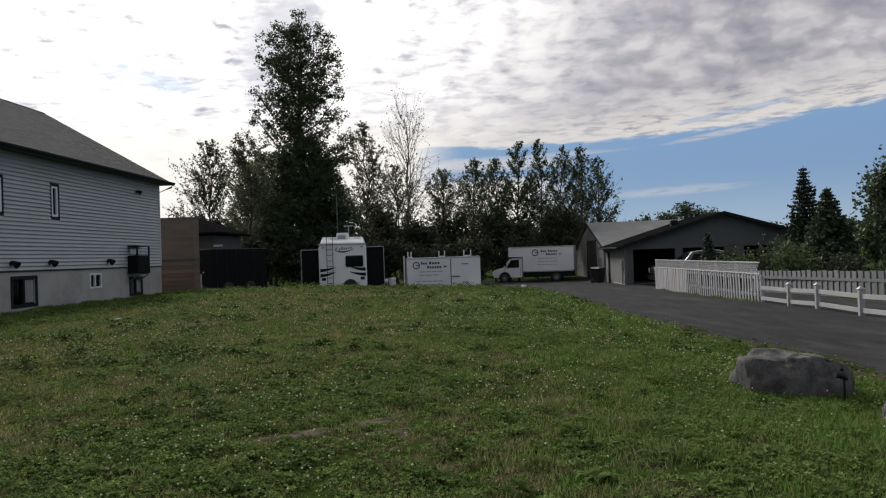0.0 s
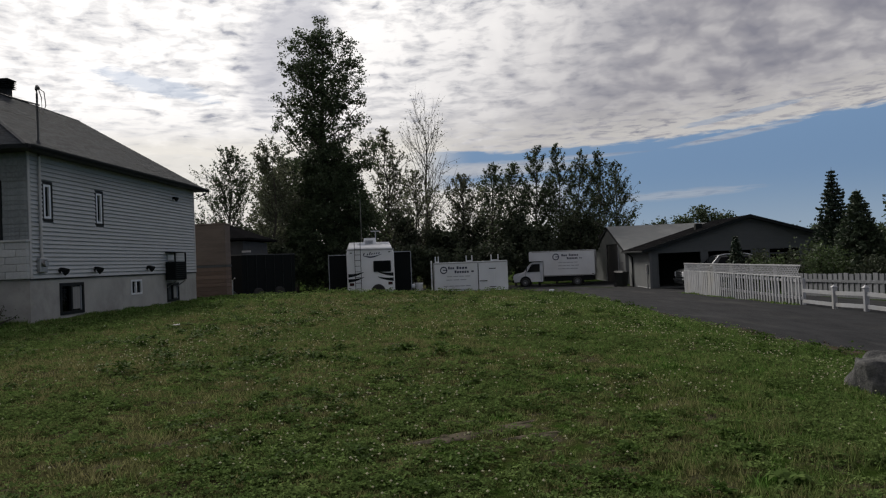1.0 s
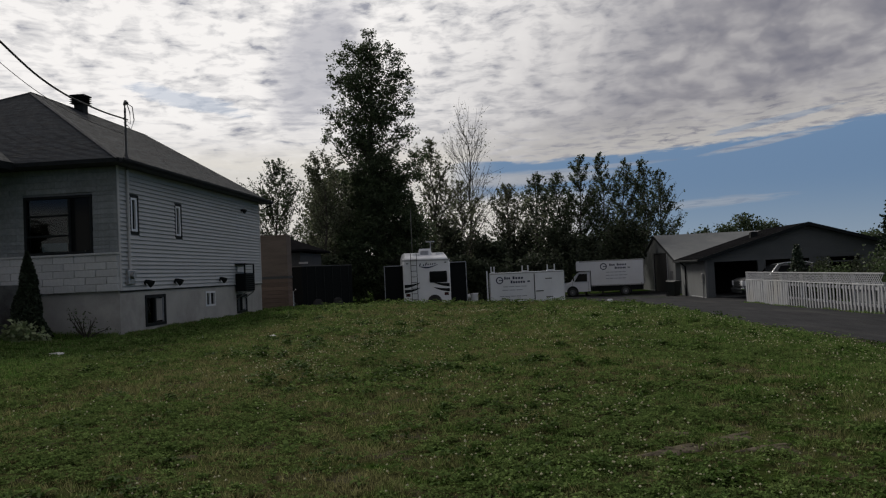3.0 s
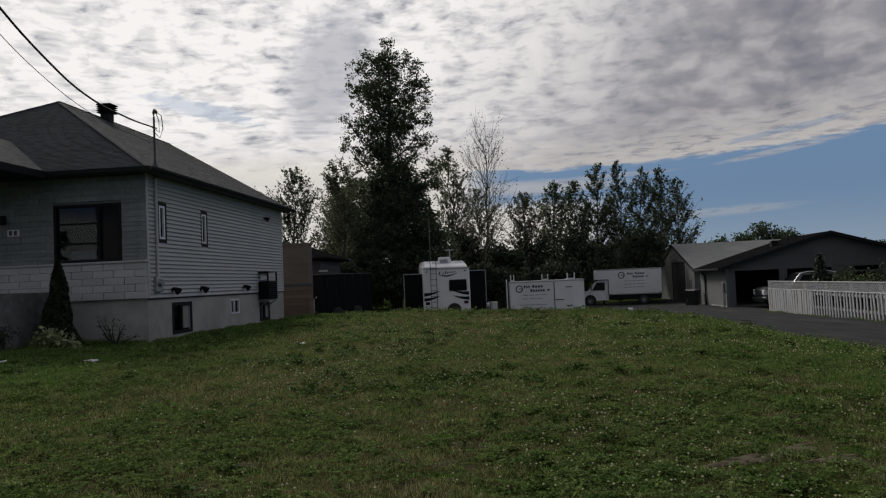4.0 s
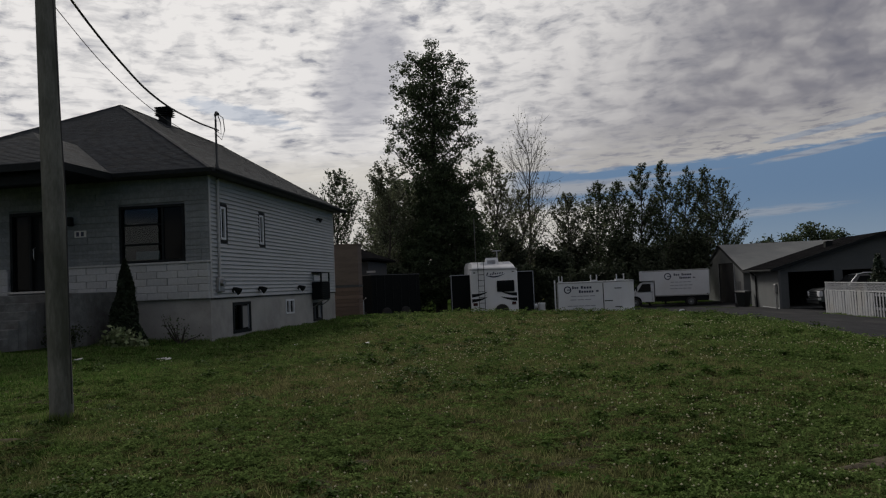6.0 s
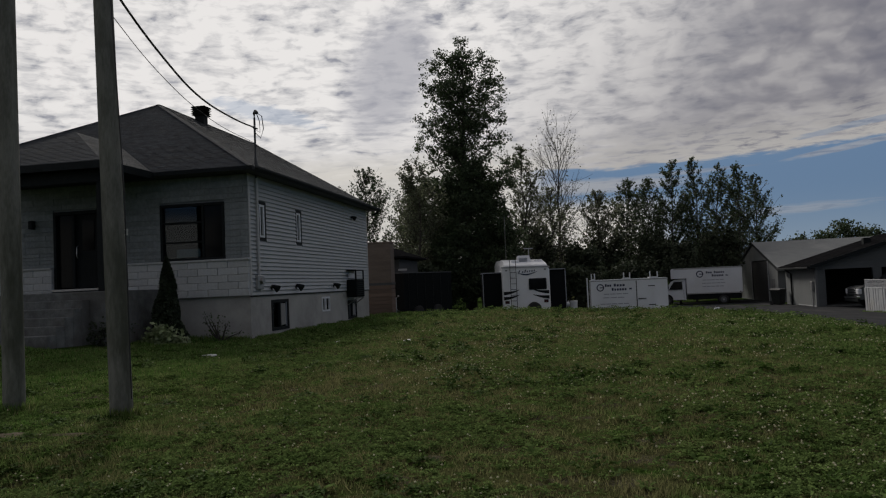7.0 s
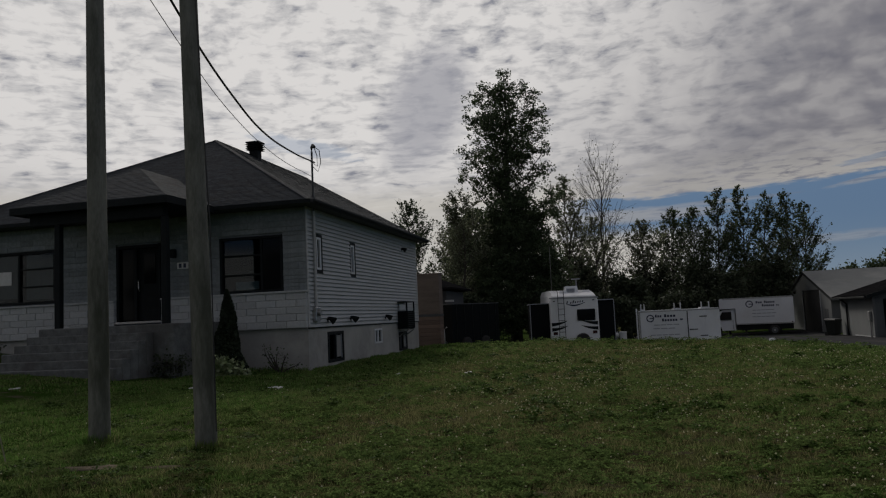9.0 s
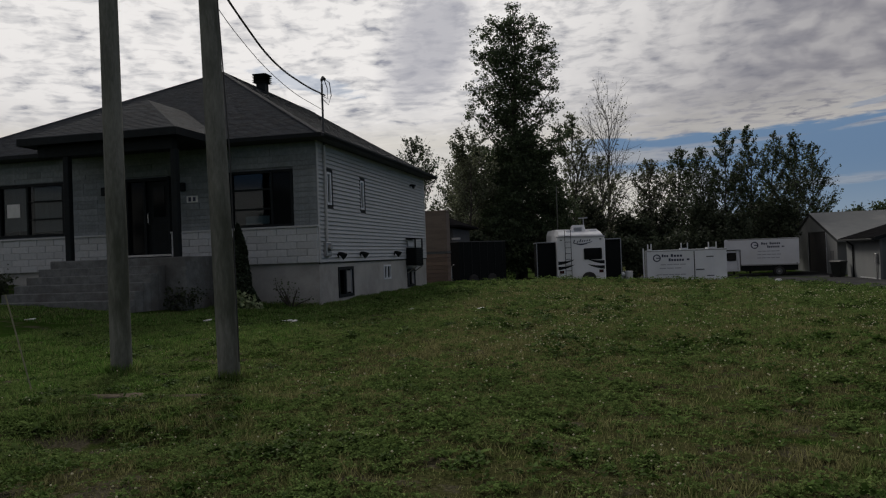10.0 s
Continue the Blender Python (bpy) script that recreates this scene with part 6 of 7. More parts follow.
def build_back_garage():
    g = thing("back_garage", (14.5, 63, -0.7), "pale garage with a tall dark gable door and metal roof", "garage")
    w = dict(world=True)
    x0, x1, y0, y1, gz0, ze, zr, mid = 9.6, 22.0, 56.5, 71.5, -0.9, 1.75, 3.76, 64.0
    d0, d1, dz = 59.3, 64.6, 2.35
    for q0, q1 in ((y0, d0), (d1, y1)):
        part("gable_wall", Build().box(x0, q0, gz0, x0 + 0.15, q1, ze), PALE_WALL, g, **w)
    part("gable", Build().prism([(x0, y0, ze + 0.002), (x0, d0, ze + 0.002), (x0, d0, dz), (x0, d1, dz), (x0, d1, ze + 0.002), (x0, y1, ze + 0.002), (x0, mid, zr - 0.12)],
                                [(x0 + 0.15, y0, ze + 0.002), (x0 + 0.15, d0, ze + 0.002), (x0 + 0.15, d0, dz), (x0 + 0.15, d1, dz), (x0 + 0.15, d1, ze + 0.002), (x0 + 0.15, y1, ze + 0.002), (x0 + 0.15, mid, zr - 0.12)]), PALE_WALL, g, **w)
    part("tall_door", Build().box(x0 + 0.05, d0, gz0, x0 + 0.12, d1, dz), DARK_IN, g, "tall dark door", **w)
    for y in (d0 - 0.12, d1):
        part("door_post", Build().box(x0 - 0.03, y, gz0, x0 + 0.04, y + 0.12, dz), WHITE, g, **w)
    part("side_door", Build().box(x0 - 0.02, 57.4, gz0, x0 + 0.03, 58.3, 0.95), DARK_SIDING, g, **w)
    part("front_wall", Build().box(x0 + 0.15, y0, gz0, x1, y0 + 0.15, ze), PALE_WALL, g, **w)
    part("rear_wall", Build().box(x0 + 0.15, y1 - 0.15, gz0, x1, y1, ze), PALE_WALL, g, **w)
    gable_roof(g, x0 - 0.06, x1 + 0.3, mid - 7.95, mid + 7.95, zr + 0.1, 1.66, PALE_ROOF, along="x", label="pale grey roof")
    for s in (-1, 1):
        part("barge_board", Build().prism([(x0 - 0.08, mid, zr - 0.1), (x0 - 0.08, mid + s * 7.95, 1.46), (x0 - 0.08, mid + s * 7.95, 1.67), (x0 - 0.08, mid, zr + 0.11)],
                                          [(x0 - 0.06, mid, zr - 0.1), (x0 - 0.06, mid + s * 7.95, 1.46), (x0 - 0.06, mid + s * 7.95, 1.67), (x0 - 0.06, mid, zr + 0.11)]), BLACK, g, **w)


build_front_garage()
build_back_garage()


def build_bin():
    t = thing("wheelie_bin", (8.35, 51.4, gz(8.35, 51.4)), "dark plastic wheelie bin beside the garage wall", "bin", turn=42)
    part("body", Build().rings([[(-0.33 + s, -0.33 + s, z), (0.33 - s, -0.33 + s, z), (0.33 - s, 0.33 - s, z), (-0.33 + s, 0.33 - s, z)] for s, z in ((0.08, 0.05), (0.0, 0.9), (-0.03, 0.92), (-0.03, 0.97))]), BIN_PLASTIC, t)
    part("lid", Build().prism([(-0.37, -0.38, 0.97), (0.37, -0.38, 0.97), (0.37, 0.36, 0.99), (-0.37, 0.36, 0.99)], [(-0.30, -0.33, 1.03), (0.30, -0.33, 1.03), (0.30, 0.34, 1.08), (-0.30, 0.34, 1.08)]), BIN_PLASTIC, t)
    for x in (-0.28, 0.28):
        part("wheel", Build().disc((x, 0.3, 0.12), (1, 0, 0), 0.12, 0.06, 14), RUBBER, t)
    part("handle", Build().tube([(-0.25, 0.38, 1.0), (-0.25, 0.44, 1.0), (0.25, 0.44, 1.0), (0.25, 0.38, 1.0)], 0.015, 6), BIN_PLASTIC, t)


build_bin()


def build_kerb_stone():
    x, y = 2.54, 38.79
    t = thing("painted_stone", (x, y, gz(x, y) - 0.02), "small white painted stone at the edge of the driveway", "stone", turn=12)
    part("stone", Build().rings([[(a * q, c * q * 0.7, z) for a, c in ((-0.15, -0.10), (-0.04, -0.13), (0.14, -0.09), (0.17, 0.03), (0.10, 0.12), (-0.12, 0.10))] for q, z in ((1.0, 0.0), (1.06, 0.09), (0.95, 0.18), (0.6, 0.23))]), VEHICLE_WHITE, t)


build_kerb_stone()


# ---- fences ----
def build_fences():
    rng = random.Random(12)
    f = thing("picket_fence", (9.05, 31.4, -0.4), "white picket fence with a lattice top along the driveway", "fence")
    w = dict(world=True)
    ya, yb = 24.55, 38.3
    n = 50
    for i in range(n):
        y = ya + (yb - ya) * (i + 0.5) / n
        z0, z1 = gz(9.05, y) + 0.02, 0.55 + 0.05 * rng.random()
        ln, q = rng.uniform(-0.05, 0.09), rng.uniform(0.048, 0.058) if i < 30 else rng.uniform(0.10, 0.118)
        part("picket", Build().prism([(9.02, y - q, z0), (9.04, y - q, z0), (9.04, y + q, z0), (9.02, y + q, z0)], [(9.02, y - q + ln, z1), (9.04, y - q + ln, z1), (9.04, y + q + ln, z1), (9.02, y + q + ln, z1)]), WHITE, f, **w)
    for z in (-0.12, 0.42):
        part("rail", Build().box(9.05, ya, z, 9.10, yb, z + 0.09), WHITE, f, **w)
    for i in range(7):
        y = ya + (yb - ya) * i / 6
        part("post", Build().box(9.06, y - 0.05, -0.6, 9.15, y + 0.055, 0.90 if i else 0.55, 0.01), WHITE, f, **w)
    lat = Build()
    z0, z1 = 0.60, 0.93
    m = int((yb - ya + 0.4) / 0.13)
    for i in range(m):
        y = ya - 0.3 + i * 0.13
        for s, x in ((1, 9.045), (-1, 9.055)):
            a, c = (y, y + (z1 - z0)) if s > 0 else (y + (z1 - z0), y)
            if min(a, c) < ya or max(a, c) > yb:
                continue
            lat.prism([(x - 0.004, a - 0.02, z0), (x + 0.004, a - 0.02, z0), (x + 0.004, a + 0.02, z0), (x - 0.004, a + 0.02, z0)], [(x - 0.004, c - 0.02, z1), (x + 0.004, c - 0.02, z1), (x + 0.004, c + 0.02, z1), (x - 0.004, c + 0.02, z1)])
    tagged(part("lattice", lat, WHITE, f, "white diagonal lattice", **w), kind="stuff")
    for z in (0.57, 0.93):
        part("lattice_rail", Build().box(9.03, ya, z, 9.07, yb, z + 0.045, 0.006), WHITE, f, **w)
    # low rail fence toward the street
    r = thing("rail_fence", (9.05, 16, -0.3), "low white two-rail fence with capped posts", "fence")
    posts = [22.35, 20.55, 18.3, 16.0, 13.7]
    for y in posts:
        g = gz(9.05, y)
        p = part("post", Build().box(8.99, y - 0.055, g - 0.1, 9.11, y + 0.055, g + 0.64, 0.01), WHITE, r, **w)
        part("cap", Build().prism([(8.97, y - 0.075, g + 0.64), (9.13, y - 0.075, g + 0.64), (9.13, y + 0.075, g + 0.64), (8.97, y + 0.075, g + 0.64)], [(9.04, y - 0.01, g + 0.71), (9.06, y - 0.01, g + 0.71), (9.06, y + 0.01, g + 0.71), (9.04, y + 0.01, g + 0.71)]), WHITE, p, **w)
    ends = [24.5] + posts
    for a, c in zip(ends, ends[1:]):
        for k, zz in enumerate((0.09, 0.42)):
            ga, gc = gz(9.05, a) + zz, gz(9.05, c) + zz
            part("rail", Build().prism([(9.03, a - 0.056, ga), (9.07, a - 0.056, ga), (9.07, a - 0.056, ga + 0.105), (9.03, a - 0.056, ga + 0.105)], [(9.03, c + 0.056, gc), (9.07, c + 0.056, gc), (9.07, c + 0.056, gc + 0.105), (9.03, c + 0.056, gc + 0.105)]), WHITE, r, **w)
    # grey board fence behind
    b = thing("board_fence", (12.3, 25, -0.4), "weathered grey board fence behind the white rails", "fence")
    for i in range(58):
        y = 33.5 - i * 0.36
        x = 12.0 + 0.03 * i
        h = 0.42 + 0.006 * i + rng.uniform(-0.02, 0.02)
        ln = rng.uniform(-0.03, 0.03)
        part("board", Build().prism([(x, y - 0.165, -0.75), (x + 0.025, y - 0.165, -0.75), (x + 0.025, y + 0.165, -0.75), (x, y + 0.165, -0.75)], [(x, y - 0.165 + ln, h), (x + 0.025, y - 0.165 + ln, h), (x + 0.025, y + 0.165 + ln, h), (x, y + 0.165 + ln, h)]), GREY_WOOD, b, **w)
    for z in (0.1, -0.45):
        part("rail", Build().prism([(11.93, 33.6, z), (11.99, 33.6, z), (11.99, 33.6, z + 0.1), (11.93, 33.6, z + 0.1)], [(13.67, 14.0, z + 0.25), (13.73, 14.0, z + 0.25), (13.73, 14.0, z + 0.35), (13.67, 14.0, z + 0.35)]), GREY_WOOD, b, **w)


build_fences()


# ---- poles and cables ----
def build_poles():
    for x, y, lx, ly, lab in ((-9.14, 8.05, -0.30, 0.1, "weathered wooden utility pole beside the lawn"), (-10.75, 8.30, -0.05, 0.0, "second weathered wooden utility pole")):
        z = gz(x, y)
        b = Build().tube([(0, 0, -0.3), (0, 0, 0.15), (lx * 0.25, ly * 0.25, 2.6), (lx * 0.6, ly * 0.6, 6.0), (lx, ly, 9.6)], [0.132, 0.127, 0.118, 0.106, 0.090], 20)
        p = thing("utility_pole", (x, y, z), lab, "utility pole", group="pair of utility poles")
        part("shaft", b, POLE_WOOD, p, smooth=True)
        if lx < -0.2:
            part("ground_wire", Build().tube([(0.15, -0.03, 0.2), (0.12, -0.03, 2.6), (0.0, -0.03, 5.0), (-0.1, -0.03, 7.5)], 0.008, 5), WIRE, p)
    for name, pts, r in (("power_cable", ((-12.28, 19.32, 6.02), (-12.0, 17.2, 5.86), (-11.72, 15.0, 5.86), (-11.45, 13.3, 6.08), (-11.2, 11.45, 6.58), (-10.78, 8.3, 7.85)), 0.021),
                         ("telephone_cable", ((-12.36, 19.4, 5.62), (-11.75, 15.4, 5.50), (-11.41, 12.9, 5.78), (-11.16, 11.15, 6.2), (-10.78, 8.3, 7.15)), 0.007)):
        c = bpy.data.curves.new(name, "CURVE")
        c.dimensions, c.bevel_depth, c.bevel_resolution = "3D", r, 2
        s = c.splines.new("BEZIER")
        s.bezier_points.add(len(pts) - 1)
        for q, p in zip(s.bezier_points, pts):
            q.co, q.handle_left_type, q.handle_right_type = p, "AUTO", "AUTO"
        c.materials.append(WIRE)
        tagged(new(name, c), "black overhead service cable sagging to the roof mast" if r > 0.01 else "thin black telephone cable to the house", "cable")
    # thin marker rod and a pale post near the ditch
    z = gz(-10.8, 6.9)
    single("marker_rod", Build().tube([(0, 0, -0.1), (-0.35, 0.02, 1.05)], 0.008, 6), material("yellow_rod", (0.22, 0.21, 0.13), rough=0.6), (-10.8, 6.9, z), "thin leaning yellow marker rod", "marker")
    # the slim far pole behind the camper
    single("slim_pole", Build().tube([(0, 0, 0), (0, 0, 6.2)], [0.03, 0.022], 8), POLE_WOOD, (-8.5, 48.5, gz(-8.5, 48.5)), "slim grey pole behind the camper", "pole")


build_poles()


# ---- rocks, shrubs, conifers ----
def boulder(place, size, seed, label, turn=0.0):
    bm = bmesh.new()
    bmesh.ops.create_icosphere(bm, subdivisions=5, radius=1.0)
    off = Vector((seed * 3.7, seed * 1.3, seed * 2.1))
    for v in bm.verts:
        p = v.co.normalized()
        r = 1 + 0.22 * noise.noise(p * 1.1 + off) + 0.10 * noise.noise(p * 2.6 + off) + 0.06 * noise.noise(p * 6 + off) + 0.035 * noise.noise(p * 15 + off)
        q = noise.cell(p * 2.4 + off)
        p = p * (r + 0.07 * q)
        p.z = min(p.z, 0.66 - 0.16 * p.x * p.x - 0.09 * p.x + 0.12 * noise.noise(p * 1.5 + off) + 0.05 * noise.noise(p * 4 + off))
        p.x = max(-1.0, min(1.0, p.x * 1.08))
        v.co = Vector((p.x * size[0], p.y * size[1], p.z * size[2]))
    me = bpy.data.meshes.new("boulder")
    bm.to_mesh(me)
    bm.free()
    me.materials.append(ROCK)
    me.polygons.foreach_set("use_smooth", [True] * len(me.polygons))
    return single("boulder", me, ROCK, place, label, "boulder", group="boulders beside the driveway", turn=turn)


def build_rocks():
    boulder((3.02, 7.52, 0.05), (0.50, 0.40, 0.62), 1, "large flat-topped grey field boulder in the grass", 8)
    boulder((3.47, 6.05, 0.0), (0.34, 0.30, 0.42), 2, "smaller dark boulder at the lawn edge", 20)
    s = thing("garden_spotlight", (3.25, 6.92, gz(3.25, 6.92)), "small black garden spotlight on a stake", "garden light")
    part("stake", Build().tube([(0, 0, -0.05), (0.0, 0, 0.26)], 0.010, 6), BLACK, s)
    part("head", Build().tube([(-0.09, -0.03, 0.28), (0.0, 0.0, 0.25), (0.03, 0.01, 0.23)], [0.026, 0.022, 0.015], 10), BLACK, s)
    part("hood", Build().tube([(0.0, 0.02, 0.31), (-0.04, 0.0, 0.33)], [0.012, 0.022], 10), BLACK, s)


build_rocks()


def conifer(name, place, height, width, seed, label, mat=NEEDLE, dense=9000, group=""):
    """A spruce: whorls of drooping boughs with needle sprays."""
    rng = np.random.default_rng(seed)
    t = thing(name, (place[0], place[1], gz(*place) - 0.05), label, "conifer", group)
    wood = Build().tube([(0, 0, 0), (0, 0, height * 0.5), (0, 0, height)], [0.04 * height * 0.5, 0.02 * height * 0.5, 0.01], 8, caps=False)
    spots = []
    f = 0.06
    while f < 0.98:
        k = 9
        r = width * (1 - f) ** 0.9 * rng.uniform(0.8, 1.1)
        a0 = rng.uniform(0, 6.28)
        for i in range(k):
            a = a0 + 6.283 * i / k + rng.normal(0, 0.2)
            l = r * rng.uniform(0.75, 1.1)
            w = Vector((math.cos(a), math.sin(a), 0))
            o = Vector((0, 0, f * height))
            pts = [o, o + w * l * 0.5 + Vector((0, 0, -0.06 * l)), o + w * l + Vector((0, 0, 0.05 * l))]
            wood.tube(pts, [0.02, 0.012, 0.004], 4, caps=False)
            for q in np.linspace(0.15, 1, 6):
                spots.append((o + w * l * q + Vector((0, 0, -0.05 * l * math.sin(q * 3))), 0.04 + 0.085 * l * (1.3 - q)))
        f += 0.030
    part("trunk", wood, BARK, t)
    base = np.array([list(p) for p, s in spots])
    sig = np.array([s for p, s in spots])
    far = np.hypot(base[:, 0], base[:, 1]) + 0.12
    pick = rng.choice(len(base), dense, p=far / far.sum())
    c = base[pick] + rng.normal(size=(dense, 3)) * sig[pick][:, None] * np.array([1, 1, 0.55])
    part("foliage", raw_mesh("foliage", leaf_quads(rng, c, 0.14), 4, mat), mat, t)
    return t


def bush(name, place, height, width, seed, label, mat=LEAF, leaves=2500, size=0.1, category="shrub", group="", stems=10):
    """Stems from the ground and leaves in clumps round them."""
    rng = np.random.default_rng(seed)
    t = thing(name, (place[0], place[1], gz(*place) - 0.03), label, category, group)
    wood, spots = Build(), []
    for i in range(stems):
        a = rng.uniform(0, 6.28)
        pts = limb(wood, rng, (0.1 * width * math.cos(a), 0.1 * width * math.sin(a), 0), (math.cos(a) * width, math.sin(a) * width, height * rng.uniform(0.7, 1.3)), height * rng.uniform(0.7, 1.05), 0.02, bend=0.4)
        spots += pts[1:]
    part("stem_cluster", wood, BARK, t)
    base = np.array([list(p) for p in spots])
    pick = rng.integers(0, len(base), leaves)
    c = base[pick] + rng.normal(size=(leaves, 3)) * width * 0.22
    c[:, 2] = np.maximum(c[:, 2], 0.05)
    part("foliage", raw_mesh("foliage", leaf_quads(rng, c, size), 4, mat), mat, t)
    return t


def cedar(place, height, width, seed):
    """A narrow clipped cedar cone of upright sprays."""
    rng = np.random.default_rng(seed)
    t = thing("cedar_tree", (place[0], place[1], gz(*place) - 0.03), "narrow dark green cedar beside the front wall", "conifer")
    part("trunk", Build().tube([(0, 0, 0), (0, 0, height * 0.9)], [0.04, 0.01], 6), BARK, t)
    n = 7000
    h = rng.uniform(0.02, 1, n) ** 1.25
    a = rng.uniform(0, 6.283, n)
    r = width * (1 - h) ** 0.75 * (0.72 + 0.28 * np.sqrt(rng.random(n))) * (1 + 0.16 * np.sin(3 * a + 9 * h) + 0.1 * np.sin(17 * h + 2 * a))
    c = np.stack([r * np.cos(a), r * np.sin(a), h * height], -1)
    part("foliage", raw_mesh("foliage", leaf_quads(rng, c, 0.09), 4, CEDAR), CEDAR, t)


def build_shrubs():
    cedar((-14.15, 17.75), 2.15, 0.42, 5)
    bush("hosta", (-13.95, 17.1), 0.42, 0.42, 6, "low clump of pale variegated hosta leaves", PALE_LEAF, 900, 0.12, "plant", stems=8)
    bush("hosta", (-13.3, 17.2), 0.2, 0.25, 7, "small pale hosta clump", PALE_LEAF, 160, 0.09, "plant", stems=5)
    bush("garden_shrub", (-13.0, 18.3), 0.75, 0.45, 8, "thin dark shrub against the foundation", LEAF_GARDEN, 140, 0.06)
    bush("garden_shrub", (-15.0, 16.5), 0.6, 0.5, 9, "brownish shrub beside the steps", LEAF_DARK, 900, 0.07)
    bush("garden_shrub", (-19.9, 15.9), 0.55, 0.5, 10, "dark shrub under the front window", LEAF_DARK, 900, 0.08)
    conifer("spruce_tree", (17.3, 40.4), 6.2, 1.8, 71, "pointed dark spruce behind the fence", dense=12000)
    conifer("spruce_tree", (17.6, 38.5), 4.9, 2.1, 72, "broad green conifer behind the fence", GREEN_NEEDLE, dense=15000)
    conifer("young_spruce", (12.35, 40.6), 2.9, 0.85, 73, "slim young conifer before the garage", dense=3000)
    tree("garden_tree", (19.6, 36.0), 5.3, oval(1.7, 0.0, 0.4, 0.3), "leafy garden tree behind the fence", seed=74, leaves=7000, leaf_size=0.2, r0=0.1, limbs=22, start=0.08, steep=0.9, spread=0.8)
    tree("garden_tree", (21.5, 38.0), 4.6, oval(2.2, 0.0, 0.4, 0.4), "leafy garden tree behind the fence", seed=75, leaves=6000, leaf_size=0.22, r0=0.1, limbs=20, start=0.05, steep=0.8, spread=0.9)
    g = "shrubs behind the fence"
    for i, (x, y, h, wd, m) in enumerate(((13.2, 38.0, 1.7, 0.9, LEAF_GARDEN), (14.2, 37.0, 1.9, 0.9, LEAF_DARK), (15.2, 36.0, 1.5, 1.0, LEAF_GARDEN), (14.0, 34.0, 2.1, 1.0, LEAF_GARDEN), (15.8, 33.5, 1.4, 1.0, LEAF_DARK), (17.6, 32.5, 1.6, 1.1, LEAF_DARK), (17.5, 30.0, 1.3, 1.0, LEAF_GARDEN), (19.2, 30.5, 1.7, 1.1, LEAF_DARK), (16.5, 29.0, 1.0, 0.9, LEAF_DARK), (20.5, 29.0, 1.8, 1.2, LEAF_DARK), (22.5, 33, 2.2, 1.3, LEAF_DARK), (12.6, 39.6, 1.9, 0.8, LEAF_DARK))):
        bush("garden_shrub", (x, y), h, wd, 80 + i, "leafy garden shrub behind the fence", m, 2600, 0.12, group=g)
    # woods far off
    for i, (x, y, h, w) in enumerate(((20.5, 92, 6.0, 3.0), (23.5, 92, 6.4, 3.2), (27.0, 96, 7.8, 3.6), (30.5, 98, 7.0, 3.4), (34, 100, 5.2, 3.5), (38.5, 100, 4.6, 4), (43, 100, 4.8, 4), (48, 98, 5.2, 4), (53, 96, 5.6, 4), (58, 92, 5.4, 4), (30, 70, 3.4, 3.0), (34, 66, 3.6, 3.2), (38, 62, 3.8, 3.2))):
        tree("distant_tree", (x, y), h * 0.86, oval(w * (0.7 if x < 32 else 0.5), 0.0, 0.5, 0.4), "distant rounded tree beyond the garages", seed=110 + i, leaf=LEAF, leaves=3400, leaf_size=0.3, r0=0.16, limbs=16, start=0.2, steep=0.7, spread=0.9, group="distant trees")


build_shrubs()


def build_street_side():
    """Added woods across the street, unseen behind the camera, kept low for the window reflections."""
    for i in range(9):
        x = -46 + i * 10.5
        y = -26 - 5 * abs(math.sin(i * 1.9))
        tree("unseen_roadside_tree", (x, y), 6 + 1.5 * math.sin(i * 2.7), oval(3.6, 0.0, 0.4, 0.4), "added unseen tree across the street", seed=140 + i, leaf=LEAF_DARK, leaves=3000, leaf_size=0.6, r0=0.2, limbs=20, start=0.1, steep=0.7, spread=0.6, group="trees across the street")


build_street_side()


# ---- turf ----
def patchy(x, y, s, k):
    """A smooth uneven field between 0 and 1."""
    v = np.zeros_like(x)
    for i, (a, b, c) in enumerate(((1.0, 0.35, 0.2), (-0.55, 0.9, 1.7), (0.8, -0.75, 2.9), (1.7, 1.1, 0.6), (-1.3, 1.9, 4.1), (2.6, -2.1, 5.0))):
        v += np.sin(s * (a * x + b * y) + c * k + 1.3 * np.sin(s * 0.6 * (b * x - a * y) + k)) / (1 + 0.35 * i)
    return 1 / (1 + np.exp(-1.3 * v))


def scatter(rng, x0, x1, y0, y1, density):
    """Places on the lawn, thinned out in patches, off the drive and the house."""
    n = int((x1 - x0) * (y1 - y0) * density)
    x, y = rng.uniform(x0, x1, n), rng.uniform(y0, y1, n)
    keep = (x < drive_edge(y) + rng.normal(-0.08, 0.10, n)) & ~((x < HX1 + 0.05) & (y > HY0 - 0.05) & (y < HY1 + 0.1)) & ~((x < -14.8) & (x > -19.1) & (y > 14.9) & (y < HY0))
    bare = patchy(x, y, 1.1, 3.0) * patchy(x, y, 2.7, 1.0)
    keep &= rng.random(n) < np.clip(1.1 - 1.1 * np.clip((bare - 0.30) / 0.25, 0, 1) ** 1.5 - 0.2 * bare, 0.45, 1)
    for cx, cy, rx, ry, w in BARE:
        u, v = (x - cx) * math.cos(w) + (y - cy) * math.sin(w), (y - cy) * math.cos(w) - (x - cx) * math.sin(w)
        keep &= (((u / rx) ** 2 + (v / ry) ** 2) > rng.uniform(0.15, 1.5, n)) | (rng.random(n) < 0.28)
    return x[keep], y[keep]


